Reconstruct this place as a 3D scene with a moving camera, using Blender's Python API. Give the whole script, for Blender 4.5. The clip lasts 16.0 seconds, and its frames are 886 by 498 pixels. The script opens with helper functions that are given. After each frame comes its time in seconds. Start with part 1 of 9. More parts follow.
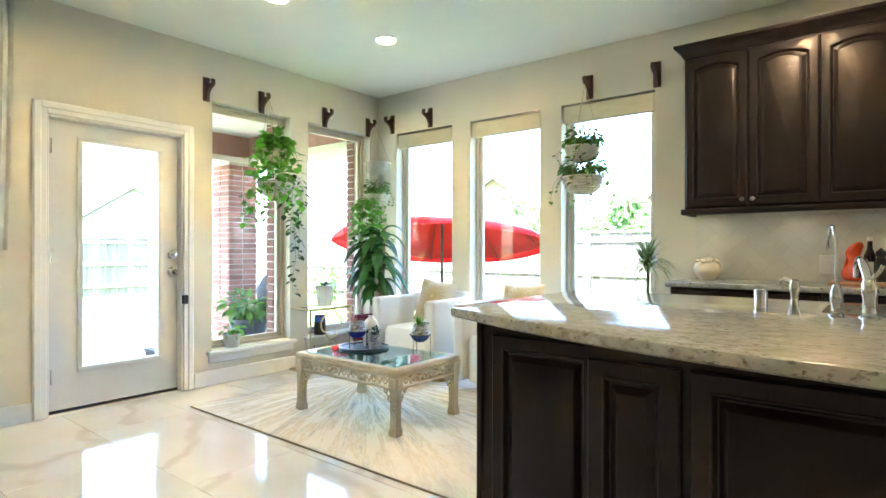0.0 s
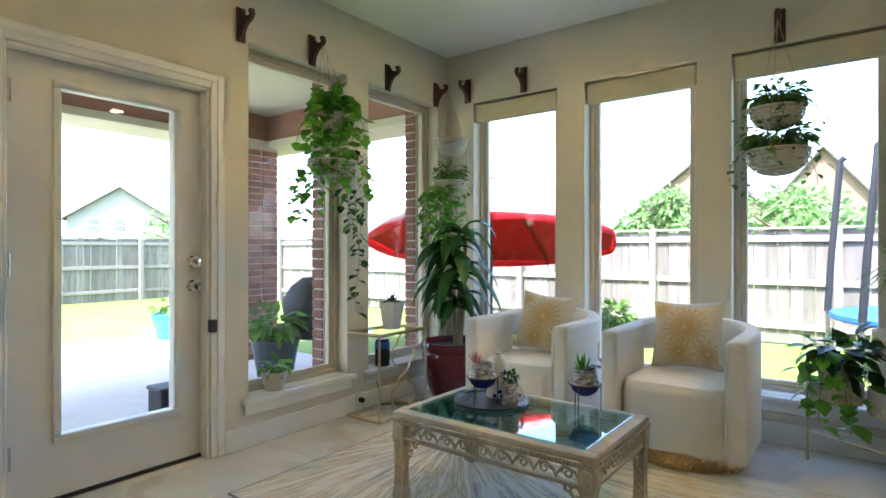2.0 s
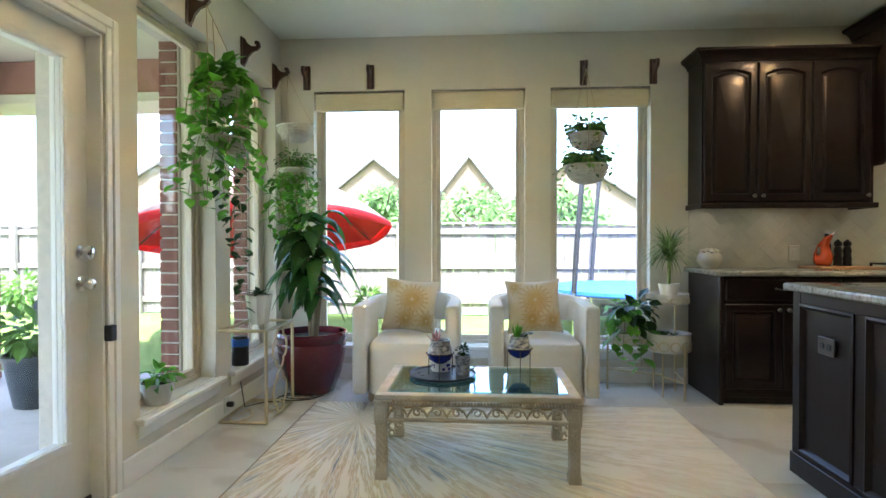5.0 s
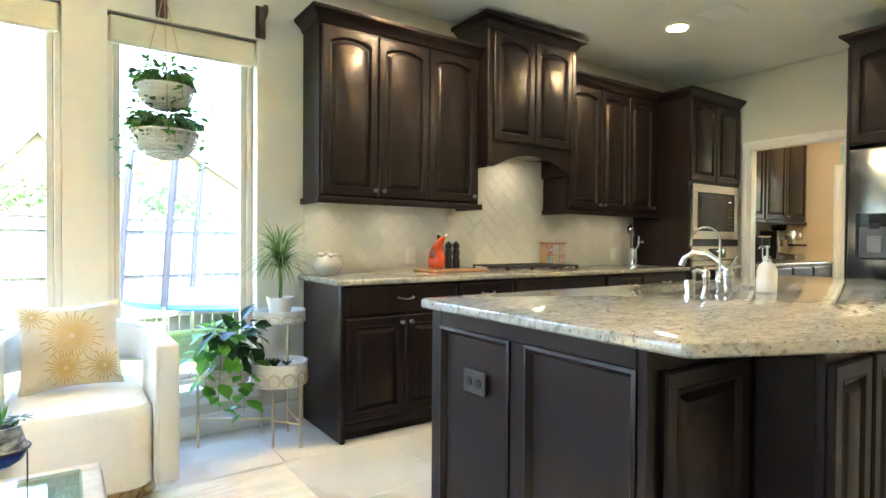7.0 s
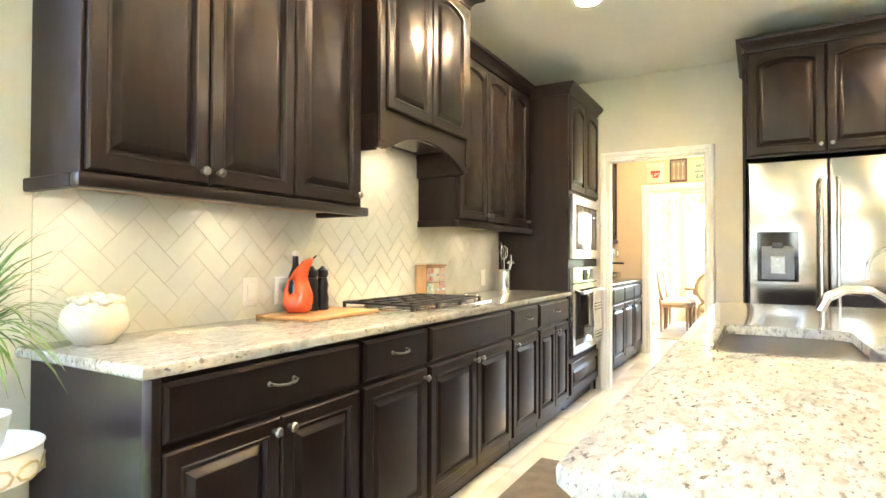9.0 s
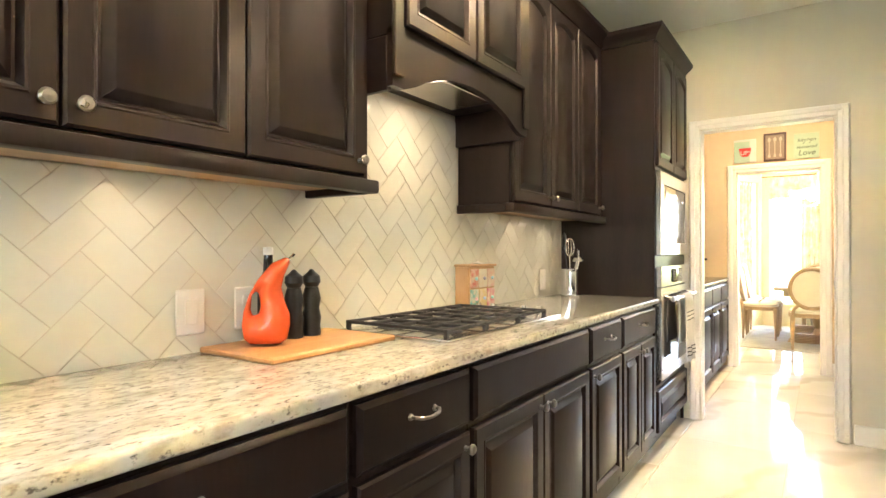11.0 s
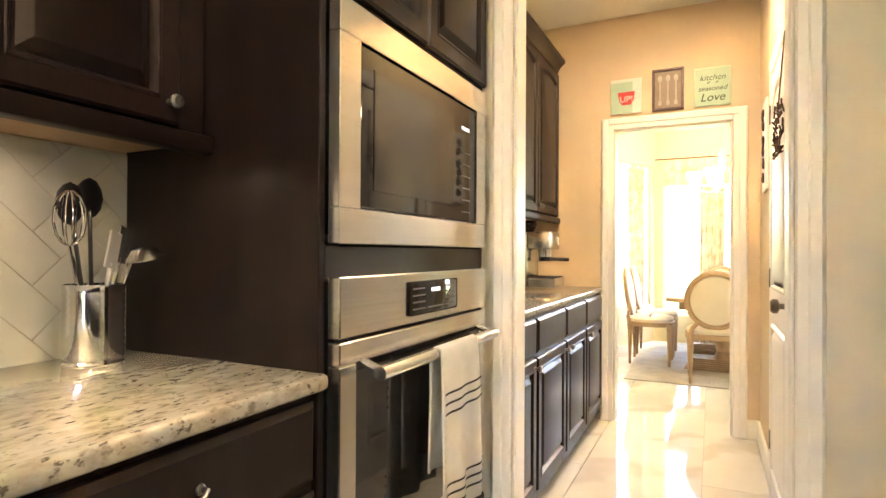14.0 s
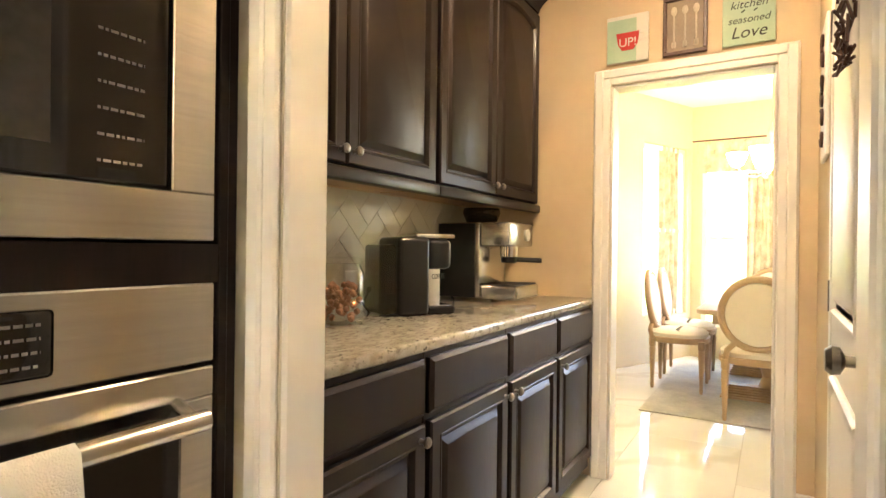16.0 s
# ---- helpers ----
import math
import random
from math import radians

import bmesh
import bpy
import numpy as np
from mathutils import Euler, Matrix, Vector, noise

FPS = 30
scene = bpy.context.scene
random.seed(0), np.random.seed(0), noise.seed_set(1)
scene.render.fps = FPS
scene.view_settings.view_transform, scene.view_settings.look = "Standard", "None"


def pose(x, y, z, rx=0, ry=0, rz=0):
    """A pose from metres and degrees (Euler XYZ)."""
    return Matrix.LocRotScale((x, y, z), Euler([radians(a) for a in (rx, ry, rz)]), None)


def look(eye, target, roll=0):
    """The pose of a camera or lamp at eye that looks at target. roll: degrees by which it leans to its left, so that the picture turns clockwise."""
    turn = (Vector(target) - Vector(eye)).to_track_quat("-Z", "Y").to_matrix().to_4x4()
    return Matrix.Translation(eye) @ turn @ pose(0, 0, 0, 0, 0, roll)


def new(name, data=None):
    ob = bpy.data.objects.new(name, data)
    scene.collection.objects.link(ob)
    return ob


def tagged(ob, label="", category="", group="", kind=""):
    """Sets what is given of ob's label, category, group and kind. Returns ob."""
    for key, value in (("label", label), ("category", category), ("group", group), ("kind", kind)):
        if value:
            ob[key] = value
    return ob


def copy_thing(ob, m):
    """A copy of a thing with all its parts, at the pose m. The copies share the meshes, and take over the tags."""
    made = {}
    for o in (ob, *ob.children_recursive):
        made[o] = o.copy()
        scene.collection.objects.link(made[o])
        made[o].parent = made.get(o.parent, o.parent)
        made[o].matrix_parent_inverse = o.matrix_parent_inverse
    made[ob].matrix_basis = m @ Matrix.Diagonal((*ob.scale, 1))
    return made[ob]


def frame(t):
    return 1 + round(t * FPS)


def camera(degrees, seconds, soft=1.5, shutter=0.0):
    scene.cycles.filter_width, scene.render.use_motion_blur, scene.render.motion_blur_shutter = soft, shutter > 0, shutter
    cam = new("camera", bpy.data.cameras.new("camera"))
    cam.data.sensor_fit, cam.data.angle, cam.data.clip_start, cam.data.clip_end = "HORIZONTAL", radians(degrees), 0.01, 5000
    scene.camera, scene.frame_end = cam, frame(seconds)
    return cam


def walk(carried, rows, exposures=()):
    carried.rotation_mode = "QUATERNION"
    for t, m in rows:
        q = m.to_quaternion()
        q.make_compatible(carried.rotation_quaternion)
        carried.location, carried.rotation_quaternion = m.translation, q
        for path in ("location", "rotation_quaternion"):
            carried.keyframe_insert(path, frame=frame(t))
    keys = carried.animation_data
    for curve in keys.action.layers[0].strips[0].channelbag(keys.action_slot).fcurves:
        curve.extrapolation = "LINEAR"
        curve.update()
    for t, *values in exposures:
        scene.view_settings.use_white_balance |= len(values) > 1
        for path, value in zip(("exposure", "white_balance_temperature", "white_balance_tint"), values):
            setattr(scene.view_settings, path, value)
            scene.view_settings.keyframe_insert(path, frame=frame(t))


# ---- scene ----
cam = camera(77.3, 16.0)
PATH = [
    (0, (0.994, 0.848, 1.153), (-0.25, 2.414, 1.152), 0.1),
    (0.5, (0.46, 1.012, 1.15), (-0.817, 2.551, 1.149), 0.3),
    (1, (0.001, 1.146, 1.145), (-1.273, 2.688, 1.138), 0.2),
    (1.5, (-0.35, 1.296, 1.146), (-1.607, 2.852, 1.141), 0.1),
    (2, (-0.531, 1.377, 1.168), (-1.742, 2.969, 1.169), -0.0),
    (2.5, (-0.711, 1.361, 1.162), (-1.837, 3.014, 1.17), 0.0),
    (3, (-0.966, 1.385, 1.133), (-1.944, 3.13, 1.136), 0.1),
    (3.2, (-1.084, 1.402, 1.145), (-2.006, 3.177, 1.137), 0.0),
    (5.3, (-1.8, 0.646, 1.149), (-1.85, 2.646, 1.126), -0.0),
    (5.5, (-1.764, 0.669, 1.138), (-1.772, 2.669, 1.119), -0.0),
    (6, (-1.554, 0.882, 1.149), (-1.25, 2.859, 1.115), -0.3),
    (6.5, (-1.462, 1.268, 1.157), (-0.763, 3.141, 1.119), -0.1),
    (7, (-1.406, 1.757, 1.166), (-0.271, 3.403, 1.135), 0.4),
    (7.5, (-1.361, 2.194, 1.192), (0.07, 3.592, 1.17), 0.3),
    (8, (-1.335, 2.58, 1.202), (0.307, 3.721, 1.202), 0.4),
    (8.5, (-1.151, 3.003, 1.203), (0.585, 3.997, 1.219), 0.2),
    (9, (-0.93, 3.368, 1.203), (0.808, 4.358, 1.233), 0.2),
    (9.5, (-0.588, 3.557, 1.211), (1.107, 4.619, 1.244), -0.2),
    (9.7, (-0.504, 3.613, 1.216), (1.171, 4.705, 1.245), -0.1),
    (11.8, (0.226, 3.911, 1.211), (1.876, 5.041, 1.22), 0.0),
    (12, (0.365, 3.934, 1.207), (2.037, 5.03, 1.218), 0.0),
    (12.5, (0.784, 4.01, 1.196), (2.499, 5.04, 1.207), 0.1),
    (13, (1.276, 3.958, 1.192), (3.02, 4.938, 1.207), -0.1),
    (13.5, (1.872, 3.967, 1.183), (3.646, 4.89, 1.195), 0.1),
    (14, (2.433, 3.955, 1.178), (4.232, 4.829, 1.191), 0.3),
    (14.5, (2.857, 3.974, 1.196), (4.657, 4.846, 1.213), 0.5),
    (15, (3.031, 3.855, 1.207), (4.808, 4.773, 1.232), 0.6),
    (15.5, (3.212, 3.753, 1.191), (4.949, 4.744, 1.212), 0.5),
    (16, (3.552, 3.845, 1.186), (5.269, 4.87, 1.187), 0.7),
]
EXPOSURES = [(0.0, 4.5, 5750, 8), (0.5, 3.9, 5750, 8), (1.0, 3.48, 5800, 10), (2.0, 3.18, 5950, 11), (3.2, 3.12, 5950, 11), (5.5, 3.72, 5800, 9), (6.2, 4.08, 5700, 9), (6.6, 4.4, 5650, 9), (7.0, 4.95, 5700, 8), (7.5, 5.6, 5750, 8), (9.0, 5.95, 5950, 11), (12.0, 5.6, 6400, 16), (14.0, 5.45, 6500, 19), (16.0, 5.2, 6500, 19)]
walk(cam, [(t, look(eye, target, roll)) for t, eye, target, roll in PATH], EXPOSURES)

# ---- world, sun and lamps ----
world = bpy.data.worlds.new("sky")
scene.world = world
world.use_nodes = True
wn = world.node_tree.nodes
sky = wn.new("ShaderNodeTexSky")
sky.sky_type = 'NISHITA'
sky.sun_disc = False
sky.sun_elevation = radians(58)
sky.sun_rotation = radians(173.5)
sky.altitude = 50
sky.dust_density = 2.5
world.node_tree.links.new(sky.outputs[0], wn["Background"].inputs[0])
wn["Background"].inputs[1].default_value = 0.15
sun_data = bpy.data.lights.new("sun", 'SUN')
sun_data.energy, sun_data.angle, sun_data.color = 2.3, radians(0.5), (1.0, 0.95, 0.88)
sun = new("sun", sun_data)
sun.matrix_world = look((1.5, -13.2, 21.3), (0, 0, 0))


def spot_down(name, x, y, z, watts, colour, size=0.14):
    """A round lamp set in a ceiling or under a cabinet, shining down."""
    d = bpy.data.lights.new(name, 'AREA')
    d.shape, d.size, d.energy, d.color = 'DISK', size, watts, colour
    ob = new(name, d)
    ob.matrix_world = pose(x, y, z)
    return ob


def bulb(name, x, y, z, watts, colour, r=0.04):
    d = bpy.data.lights.new(name, 'POINT')
    d.energy, d.color, d.shadow_soft_size = watts, colour, r
    ob = new(name, d)
    ob.matrix_world = pose(x, y, z)
    return ob


WARM = (1.0, 0.80, 0.55)
# (-2.2, 1.2) is an unseen can, added by guess
LIVING_CANS = [(-2.15, 4.06), (-2.19, 3.06), (-2.2, 1.2), (0.4, 0.2)]
KITCHEN_CANS = [(0.10, 1.80), (2.55, 4.30), (0.6, 4.30), (2.5, 2.3)]
CANS = LIVING_CANS + KITCHEN_CANS
CEIL = 2.84
for cx, cy in LIVING_CANS:
    spot_down("can_lamp", cx, cy, CEIL - 0.022, 0.10, WARM)      # weaker than the kitchen cans, to keep the upper west wall darker
for cx, cy in KITCHEN_CANS:
    spot_down("can_lamp", cx, cy, CEIL - 0.022, 0.35, WARM)
spot_down("pantry_lamp", 5.3, 4.15, CEIL - 0.022, 0.58, WARM)
spot_down("hood_lamp", 1.60, 5.03, 1.834, 0.055, WARM, 0.10)
for ux in (0.0, 0.55, 2.6, 3.0):
    spot_down("cabinet_lamp", ux, 5.12, 1.385, 0.009, WARM, 0.07)


# ---- materials ----
def surface(name, c1, c2=None, rough=0.5, scale=6.0, bump=0.0, bump_scale=None, metal=0.0, coat=0.0, stretch=(1, 1, 1), fine=0.35, per_piece=0.0, rough_var=0.08):
    """A procedural material: two colours mixed by coarse and fine noise, with relief and uneven gloss."""
    m = bpy.data.materials.new(name)
    m.use_nodes = True
    nt = m.node_tree
    n, l = nt.nodes, nt.links
    b = n["Principled BSDF"]
    c2 = c2 or tuple(v * 0.85 for v in c1)
    geo = n.new("ShaderNodeNewGeometry")
    mp = n.new("ShaderNodeMapping")
    mp.inputs["Scale"].default_value = stretch
    l.new(geo.outputs["Position"], mp.inputs["Vector"])
    big, small = n.new("ShaderNodeTexNoise"), n.new("ShaderNodeTexNoise")
    big.inputs["Scale"].default_value, small.inputs["Scale"].default_value = scale, scale * 9
    big.inputs["Detail"].default_value, small.inputs["Detail"].default_value = 3, 4
    l.new(mp.outputs[0], big.inputs["Vector"]), l.new(mp.outputs[0], small.inputs["Vector"])
    mix = n.new("ShaderNodeMix")
    mix.inputs[0].default_value = fine
    l.new(big.outputs[0], mix.inputs[2]), l.new(small.outputs[0], mix.inputs[3])
    ramp = n.new("ShaderNodeValToRGB")
    ramp.color_ramp.elements[0].position, ramp.color_ramp.elements[1].position = 0.36, 0.64
    ramp.color_ramp.elements[0].color, ramp.color_ramp.elements[1].color = (*c1, 1), (*c2, 1)
    l.new(mix.outputs[0], ramp.inputs[0])
    out = ramp.outputs[0]
    if per_piece:
        info, hsv, mr = n.new("ShaderNodeObjectInfo"), n.new("ShaderNodeHueSaturation"), n.new("ShaderNodeMapRange")
        mr.inputs[3].default_value, mr.inputs[4].default_value = 1 - per_piece, 1 + per_piece
        l.new(info.outputs["Random"], mr.inputs[0]), l.new(mr.outputs[0], hsv.inputs["Value"]), l.new(out, hsv.inputs["Color"])
        out = hsv.outputs[0]
    l.new(out, b.inputs["Base Color"])
    rr = n.new("ShaderNodeMapRange")
    rr.inputs[3].default_value, rr.inputs[4].default_value = max(0.02, rough - rough_var), min(1, rough + rough_var)
    l.new(small.outputs[0], rr.inputs[0]), l.new(rr.outputs[0], b.inputs["Roughness"])
    b.inputs["Metallic"].default_value = metal
    b.inputs["Coat Weight"].default_value = coat
    if bump:
        bn, bt = n.new("ShaderNodeBump"), n.new("ShaderNodeTexNoise")
        bt.inputs["Scale"].default_value, bt.inputs["Detail"].default_value = bump_scale or scale * 12, 3
        l.new(mp.outputs[0], bt.inputs["Vector"])
        bn.inputs["Strength"].default_value, bn.inputs["Distance"].default_value = bump, 0.01
        l.new(bt.outputs[0], bn.inputs["Height"]), l.new(bn.outputs[0], b.inputs["Normal"])
    return m


def leaf_surface(name, c1, c2, rough=0.4):
    m = surface(name, c1, c2, rough, scale=9, fine=0.2)
    nt = m.node_tree
    n, l = nt.nodes, nt.links
    b = n["Principled BSDF"]
    rnd, hsv, mr = n.new("ShaderNodeNewGeometry"), n.new("ShaderNodeHueSaturation"), n.new("ShaderNodeMapRange")
    mr.inputs[3].default_value, mr.inputs[4].default_value = 0.6, 1.45
    link = b.inputs["Base Color"].links[0].from_socket
    l.new(rnd.outputs["Random Per Island"], mr.inputs[0]), l.new(mr.outputs[0], hsv.inputs["Value"]), l.new(link, hsv.inputs["Color"])
    l.new(hsv.outputs[0], b.inputs["Base Color"])
    tr, mx = n.new("ShaderNodeBsdfTranslucent"), n.new("ShaderNodeMixShader")
    l.new(hsv.outputs[0], tr.inputs["Color"])
    mx.inputs[0].default_value = 0.48
    out = n["Material Output"]
    l.new(b.outputs[0], mx.inputs[1]), l.new(tr.outputs[0], mx.inputs[2]), l.new(mx.outputs[0], out.inputs["Surface"])
    return m


def granite(name):
    """Pale cream granite with grey and dark brown flecks, polished."""
    m = bpy.data.materials.new(name)
    m.use_nodes = True
    n, l = m.node_tree.nodes, m.node_tree.links
    b = n["Principled BSDF"]
    geo, mp = n.new("ShaderNodeNewGeometry"), n.new("ShaderNodeMapping")
    mp.inputs["Scale"].default_value = (0.75, 1.7, 1.2)
    mp.inputs["Rotation"].default_value = (0, 0, 0.25)
    l.new(geo.outputs["Position"], mp.inputs[0])

    def speck(scale, low, high, colour_a, colour_b, under=None):
        t, r = n.new("ShaderNodeTexNoise"), n.new("ShaderNodeValToRGB")
        t.inputs["Scale"].default_value, t.inputs["Detail"].default_value, t.inputs["Roughness"].default_value = scale, 4, 0.6
        l.new(mp.outputs[0], t.inputs["Vector"])
        r.color_ramp.elements[0].position, r.color_ramp.elements[1].position = low, high
        r.color_ramp.elements[0].color, r.color_ramp.elements[1].color = colour_a, colour_b
        l.new(t.outputs[0], r.inputs[0])
        return r.outputs[0]

    base = speck(11, 0.32, 0.68, (0.33, 0.31, 0.262, 1), (0.45, 0.43, 0.375, 1))
    last = base
    for scale, low, high, colour in ((28, 0.48, 0.68, (0.27, 0.25, 0.205, 1)), (40, 0.56, 0.67, (0.19, 0.17, 0.14, 1)), (60, 0.60, 0.67, (0.10, 0.09, 0.078, 1))):
        mask = speck(scale, low, high, (0, 0, 0, 1), (1, 1, 1, 1))
        mx = n.new("ShaderNodeMix")
        mx.data_type = 'RGBA'
        l.new(mask, mx.inputs[0]), l.new(last, mx.inputs[6])
        mx.inputs[7].default_value = colour
        last = mx.outputs[2]
    l.new(last, b.inputs["Base Color"])
    b.inputs["Roughness"].default_value = 0.10
    return m


def marble(name):
    """Large polished cream marble-look porcelain: broad clouds and thin warm-grey veins."""
    m = bpy.data.materials.new(name)
    m.use_nodes = True
    n, l = m.node_tree.nodes, m.node_tree.links
    b = n["Principled BSDF"]
    geo, info, add = n.new("ShaderNodeNewGeometry"), n.new("ShaderNodeObjectInfo"), n.new("ShaderNodeVectorMath")
    mul = n.new("ShaderNodeVectorMath")
    mul.operation = 'SCALE'
    mul.inputs[0].default_value = (37, 21, 5)
    l.new(info.outputs["Random"], mul.inputs["Scale"])
    l.new(geo.outputs["Position"], add.inputs[0]), l.new(mul.outputs[0], add.inputs[1])
    cloud, warp, wave = n.new("ShaderNodeTexNoise"), n.new("ShaderNodeTexNoise"), n.new("ShaderNodeTexWave")
    cloud.inputs["Scale"].default_value, cloud.inputs["Detail"].default_value = 1.6, 5
    l.new(add.outputs[0], cloud.inputs["Vector"])
    wave.inputs["Scale"].default_value, wave.inputs["Distortion"].default_value = 0.55, 9
    wave.inputs["Detail"].default_value, wave.inputs["Detail Scale"].default_value = 4, 1.2
    wave.bands_direction = 'DIAGONAL'
    l.new(add.outputs[0], wave.inputs["Vector"])
    r1, r2, mx = n.new("ShaderNodeValToRGB"), n.new("ShaderNodeValToRGB"), n.new("ShaderNodeMix")
    r1.color_ramp.elements[0].position, r1.color_ramp.elements[1].position = 0.3, 0.7
    r1.color_ramp.elements[0].color, r1.color_ramp.elements[1].color = (0.64, 0.62, 0.57, 1), (0.75, 0.74, 0.70, 1)
    r2.color_ramp.elements[0].position, r2.color_ramp.elements[1].position = 0.0, 0.10
    r2.color_ramp.elements[0].color, r2.color_ramp.elements[1].color = (0.38, 0.38, 0.38, 1), (0, 0, 0, 1)
    l.new(cloud.outputs[0], r1.inputs[0]), l.new(wave.outputs[1], r2.inputs[0])
    mx.data_type = 'RGBA'
    l.new(r2.outputs[0], mx.inputs[0]), l.new(r1.outputs[0], mx.inputs[6])
    mx.inputs[7].default_value = (0.42, 0.35, 0.27, 1)
    l.new(mx.outputs[2], b.inputs["Base Color"])
    b.inputs["Roughness"].default_value = 0.07
    return m


def glass_surface(name, colour=(1, 1, 1), rough=0.0, gloss=0.55, least=0.03):
    """Thin glass: mostly clear, with a reflection that grows at grazing angles."""
    m = bpy.data.materials.new(name)
    m.use_nodes = True
    n, l = m.node_tree.nodes, m.node_tree.links
    t, g, f, mx = n.new("ShaderNodeBsdfTransparent"), n.new("ShaderNodeBsdfGlossy"), n.new("ShaderNodeLayerWeight"), n.new("ShaderNodeMixShader")
    p, q = n.new("ShaderNodeMath"), n.new("ShaderNodeMath")
    p.operation, q.operation = 'POWER', 'MULTIPLY_ADD'
    p.inputs[1].default_value, q.inputs[1].default_value, q.inputs[2].default_value = 4.0, gloss, least
    t.inputs[0].default_value = (*colour, 1)
    g.inputs["Roughness"].default_value = rough
    f.inputs[0].default_value = 0.5
    l.new(f.outputs["Facing"], p.inputs[0]), l.new(p.outputs[0], q.inputs[0]), l.new(q.outputs[0], mx.inputs[0])
    l.new(t.outputs[0], mx.inputs[1]), l.new(g.outputs[0], mx.inputs[2])
    l.new(mx.outputs[0], n["Material Output"].inputs["Surface"])
    return m


def net_surface(name, colour, cover):
    """A fine net: mostly open."""
    m = bpy.data.materials.new(name)
    m.use_nodes = True
    n, l = m.node_tree.nodes, m.node_tree.links
    t, mx = n.new("ShaderNodeBsdfTransparent"), n.new("ShaderNodeMixShader")
    n["Principled BSDF"].inputs["Base Color"].default_value = (*colour, 1)
    mx.inputs[0].default_value = cover
    l.new(t.outputs[0], mx.inputs[1]), l.new(n["Principled BSDF"].outputs[0], mx.inputs[2])
    l.new(mx.outputs[0], n["Material Output"].inputs["Surface"])
    return m


def glow(name, colour, strength):
    m = bpy.data.materials.new(name)
    m.use_nodes = True
    b = m.node_tree.nodes["Principled BSDF"]
    b.inputs["Base Color"].default_value = (*colour, 1)
    b.inputs["Emission Color"].default_value = (*colour, 1)
    b.inputs["Emission Strength"].default_value = strength
    return m


WALL = surface("wall_paint", (0.68, 0.63, 0.51), (0.66, 0.61, 0.49), 0.7, scale=2.5, bump=0.05, bump_scale=160)
PANTRY_WALL = surface("warm_wall_paint", (0.64, 0.51, 0.34), (0.62, 0.49, 0.325), 0.7, scale=2.5, bump=0.12, bump_scale=160)
CEILING = surface("ceiling_paint", (0.88, 0.875, 0.77), (0.86, 0.855, 0.75), 0.85, scale=3, bump=0.2, bump_scale=120)
TRIM = surface("trim_paint", (0.86, 0.84, 0.78), (0.84, 0.815, 0.755), 0.38, scale=4, fine=0.3)
SASH = surface("tan_window_frame", (0.62, 0.55, 0.43), (0.56, 0.49, 0.38), 0.45, scale=5)
MARBLE = marble("marble_tile")
GROUT = surface("floor_grout", (0.48, 0.44, 0.37), (0.42, 0.38, 0.32), 0.8, scale=20)
CAB = surface("espresso_wood", (0.0055, 0.0027, 0.0023), (0.012, 0.0060, 0.0050), 0.42, coat=0.14, scale=5, stretch=(3, 3, 0.35), fine=0.45, rough_var=0.07)
CAB.node_tree.nodes["Principled BSDF"].inputs["Specular IOR Level"].default_value = 0.31
CAB.node_tree.nodes["Principled BSDF"].inputs["Coat Roughness"].default_value = 0.2
CAB.node_tree.nodes["Principled BSDF"].inputs["Specular Tint"].default_value = (1.0, 0.82, 0.74, 1)
CAB_IN = surface("cabinet_underside", (0.50, 0.33, 0.19), (0.42, 0.27, 0.15), 0.5, scale=4, stretch=(0.4, 4, 4))
GRANITE = granite("granite")
STEEL = surface("stainless_steel", (0.62, 0.60, 0.56), (0.54, 0.52, 0.49), 0.24, scale=3, stretch=(0.3, 0.3, 40), metal=1.0, rough_var=0.06)
CHROME = surface("chrome", (0.82, 0.82, 0.82), (0.78, 0.78, 0.78), 0.07, metal=1.0, rough_var=0.03)
NICKEL = surface("dark_nickel", (0.30, 0.28, 0.25), (0.24, 0.22, 0.2), 0.3, metal=1.0)
BRONZE = surface("oiled_bronze", (0.095, 0.08, 0.07), (0.07, 0.058, 0.05), 0.4, metal=0.4, scale=9)
BLACK = surface("black_plastic", (0.012, 0.012, 0.013), (0.02, 0.02, 0.02), 0.35, scale=10)
BLACK_GLASS = surface("black_glass", (0.008, 0.007, 0.007), (0.012, 0.010, 0.010), 0.05, scale=3, rough_var=0.02)
IRON = surface("cast_iron", (0.02, 0.018, 0.017), (0.035, 0.03, 0.028), 0.6, scale=30, bump=0.2)
BACKSPLASH = surface("glazed_tile", (0.64, 0.63, 0.535), (0.67, 0.655, 0.56), 0.16, scale=3, per_piece=0.03, bump=0.03, bump_scale=14)
SPLASH_GROUT = surface("splash_grout", (0.57, 0.525, 0.43), (0.53, 0.485, 0.395), 0.85, scale=20)
GLASS = glass_surface("window_glass", gloss=0.25)
GLASS_GREEN = glass_surface("table_glass", (0.52, 0.90, 0.97), gloss=0.75, least=0.26)
WHITE = surface("white_plastic", (0.78, 0.76, 0.70), (0.74, 0.72, 0.66), 0.35, scale=8)
LED = glow("lamp_diffuser", (1.0, 0.86, 0.62), 4.0)


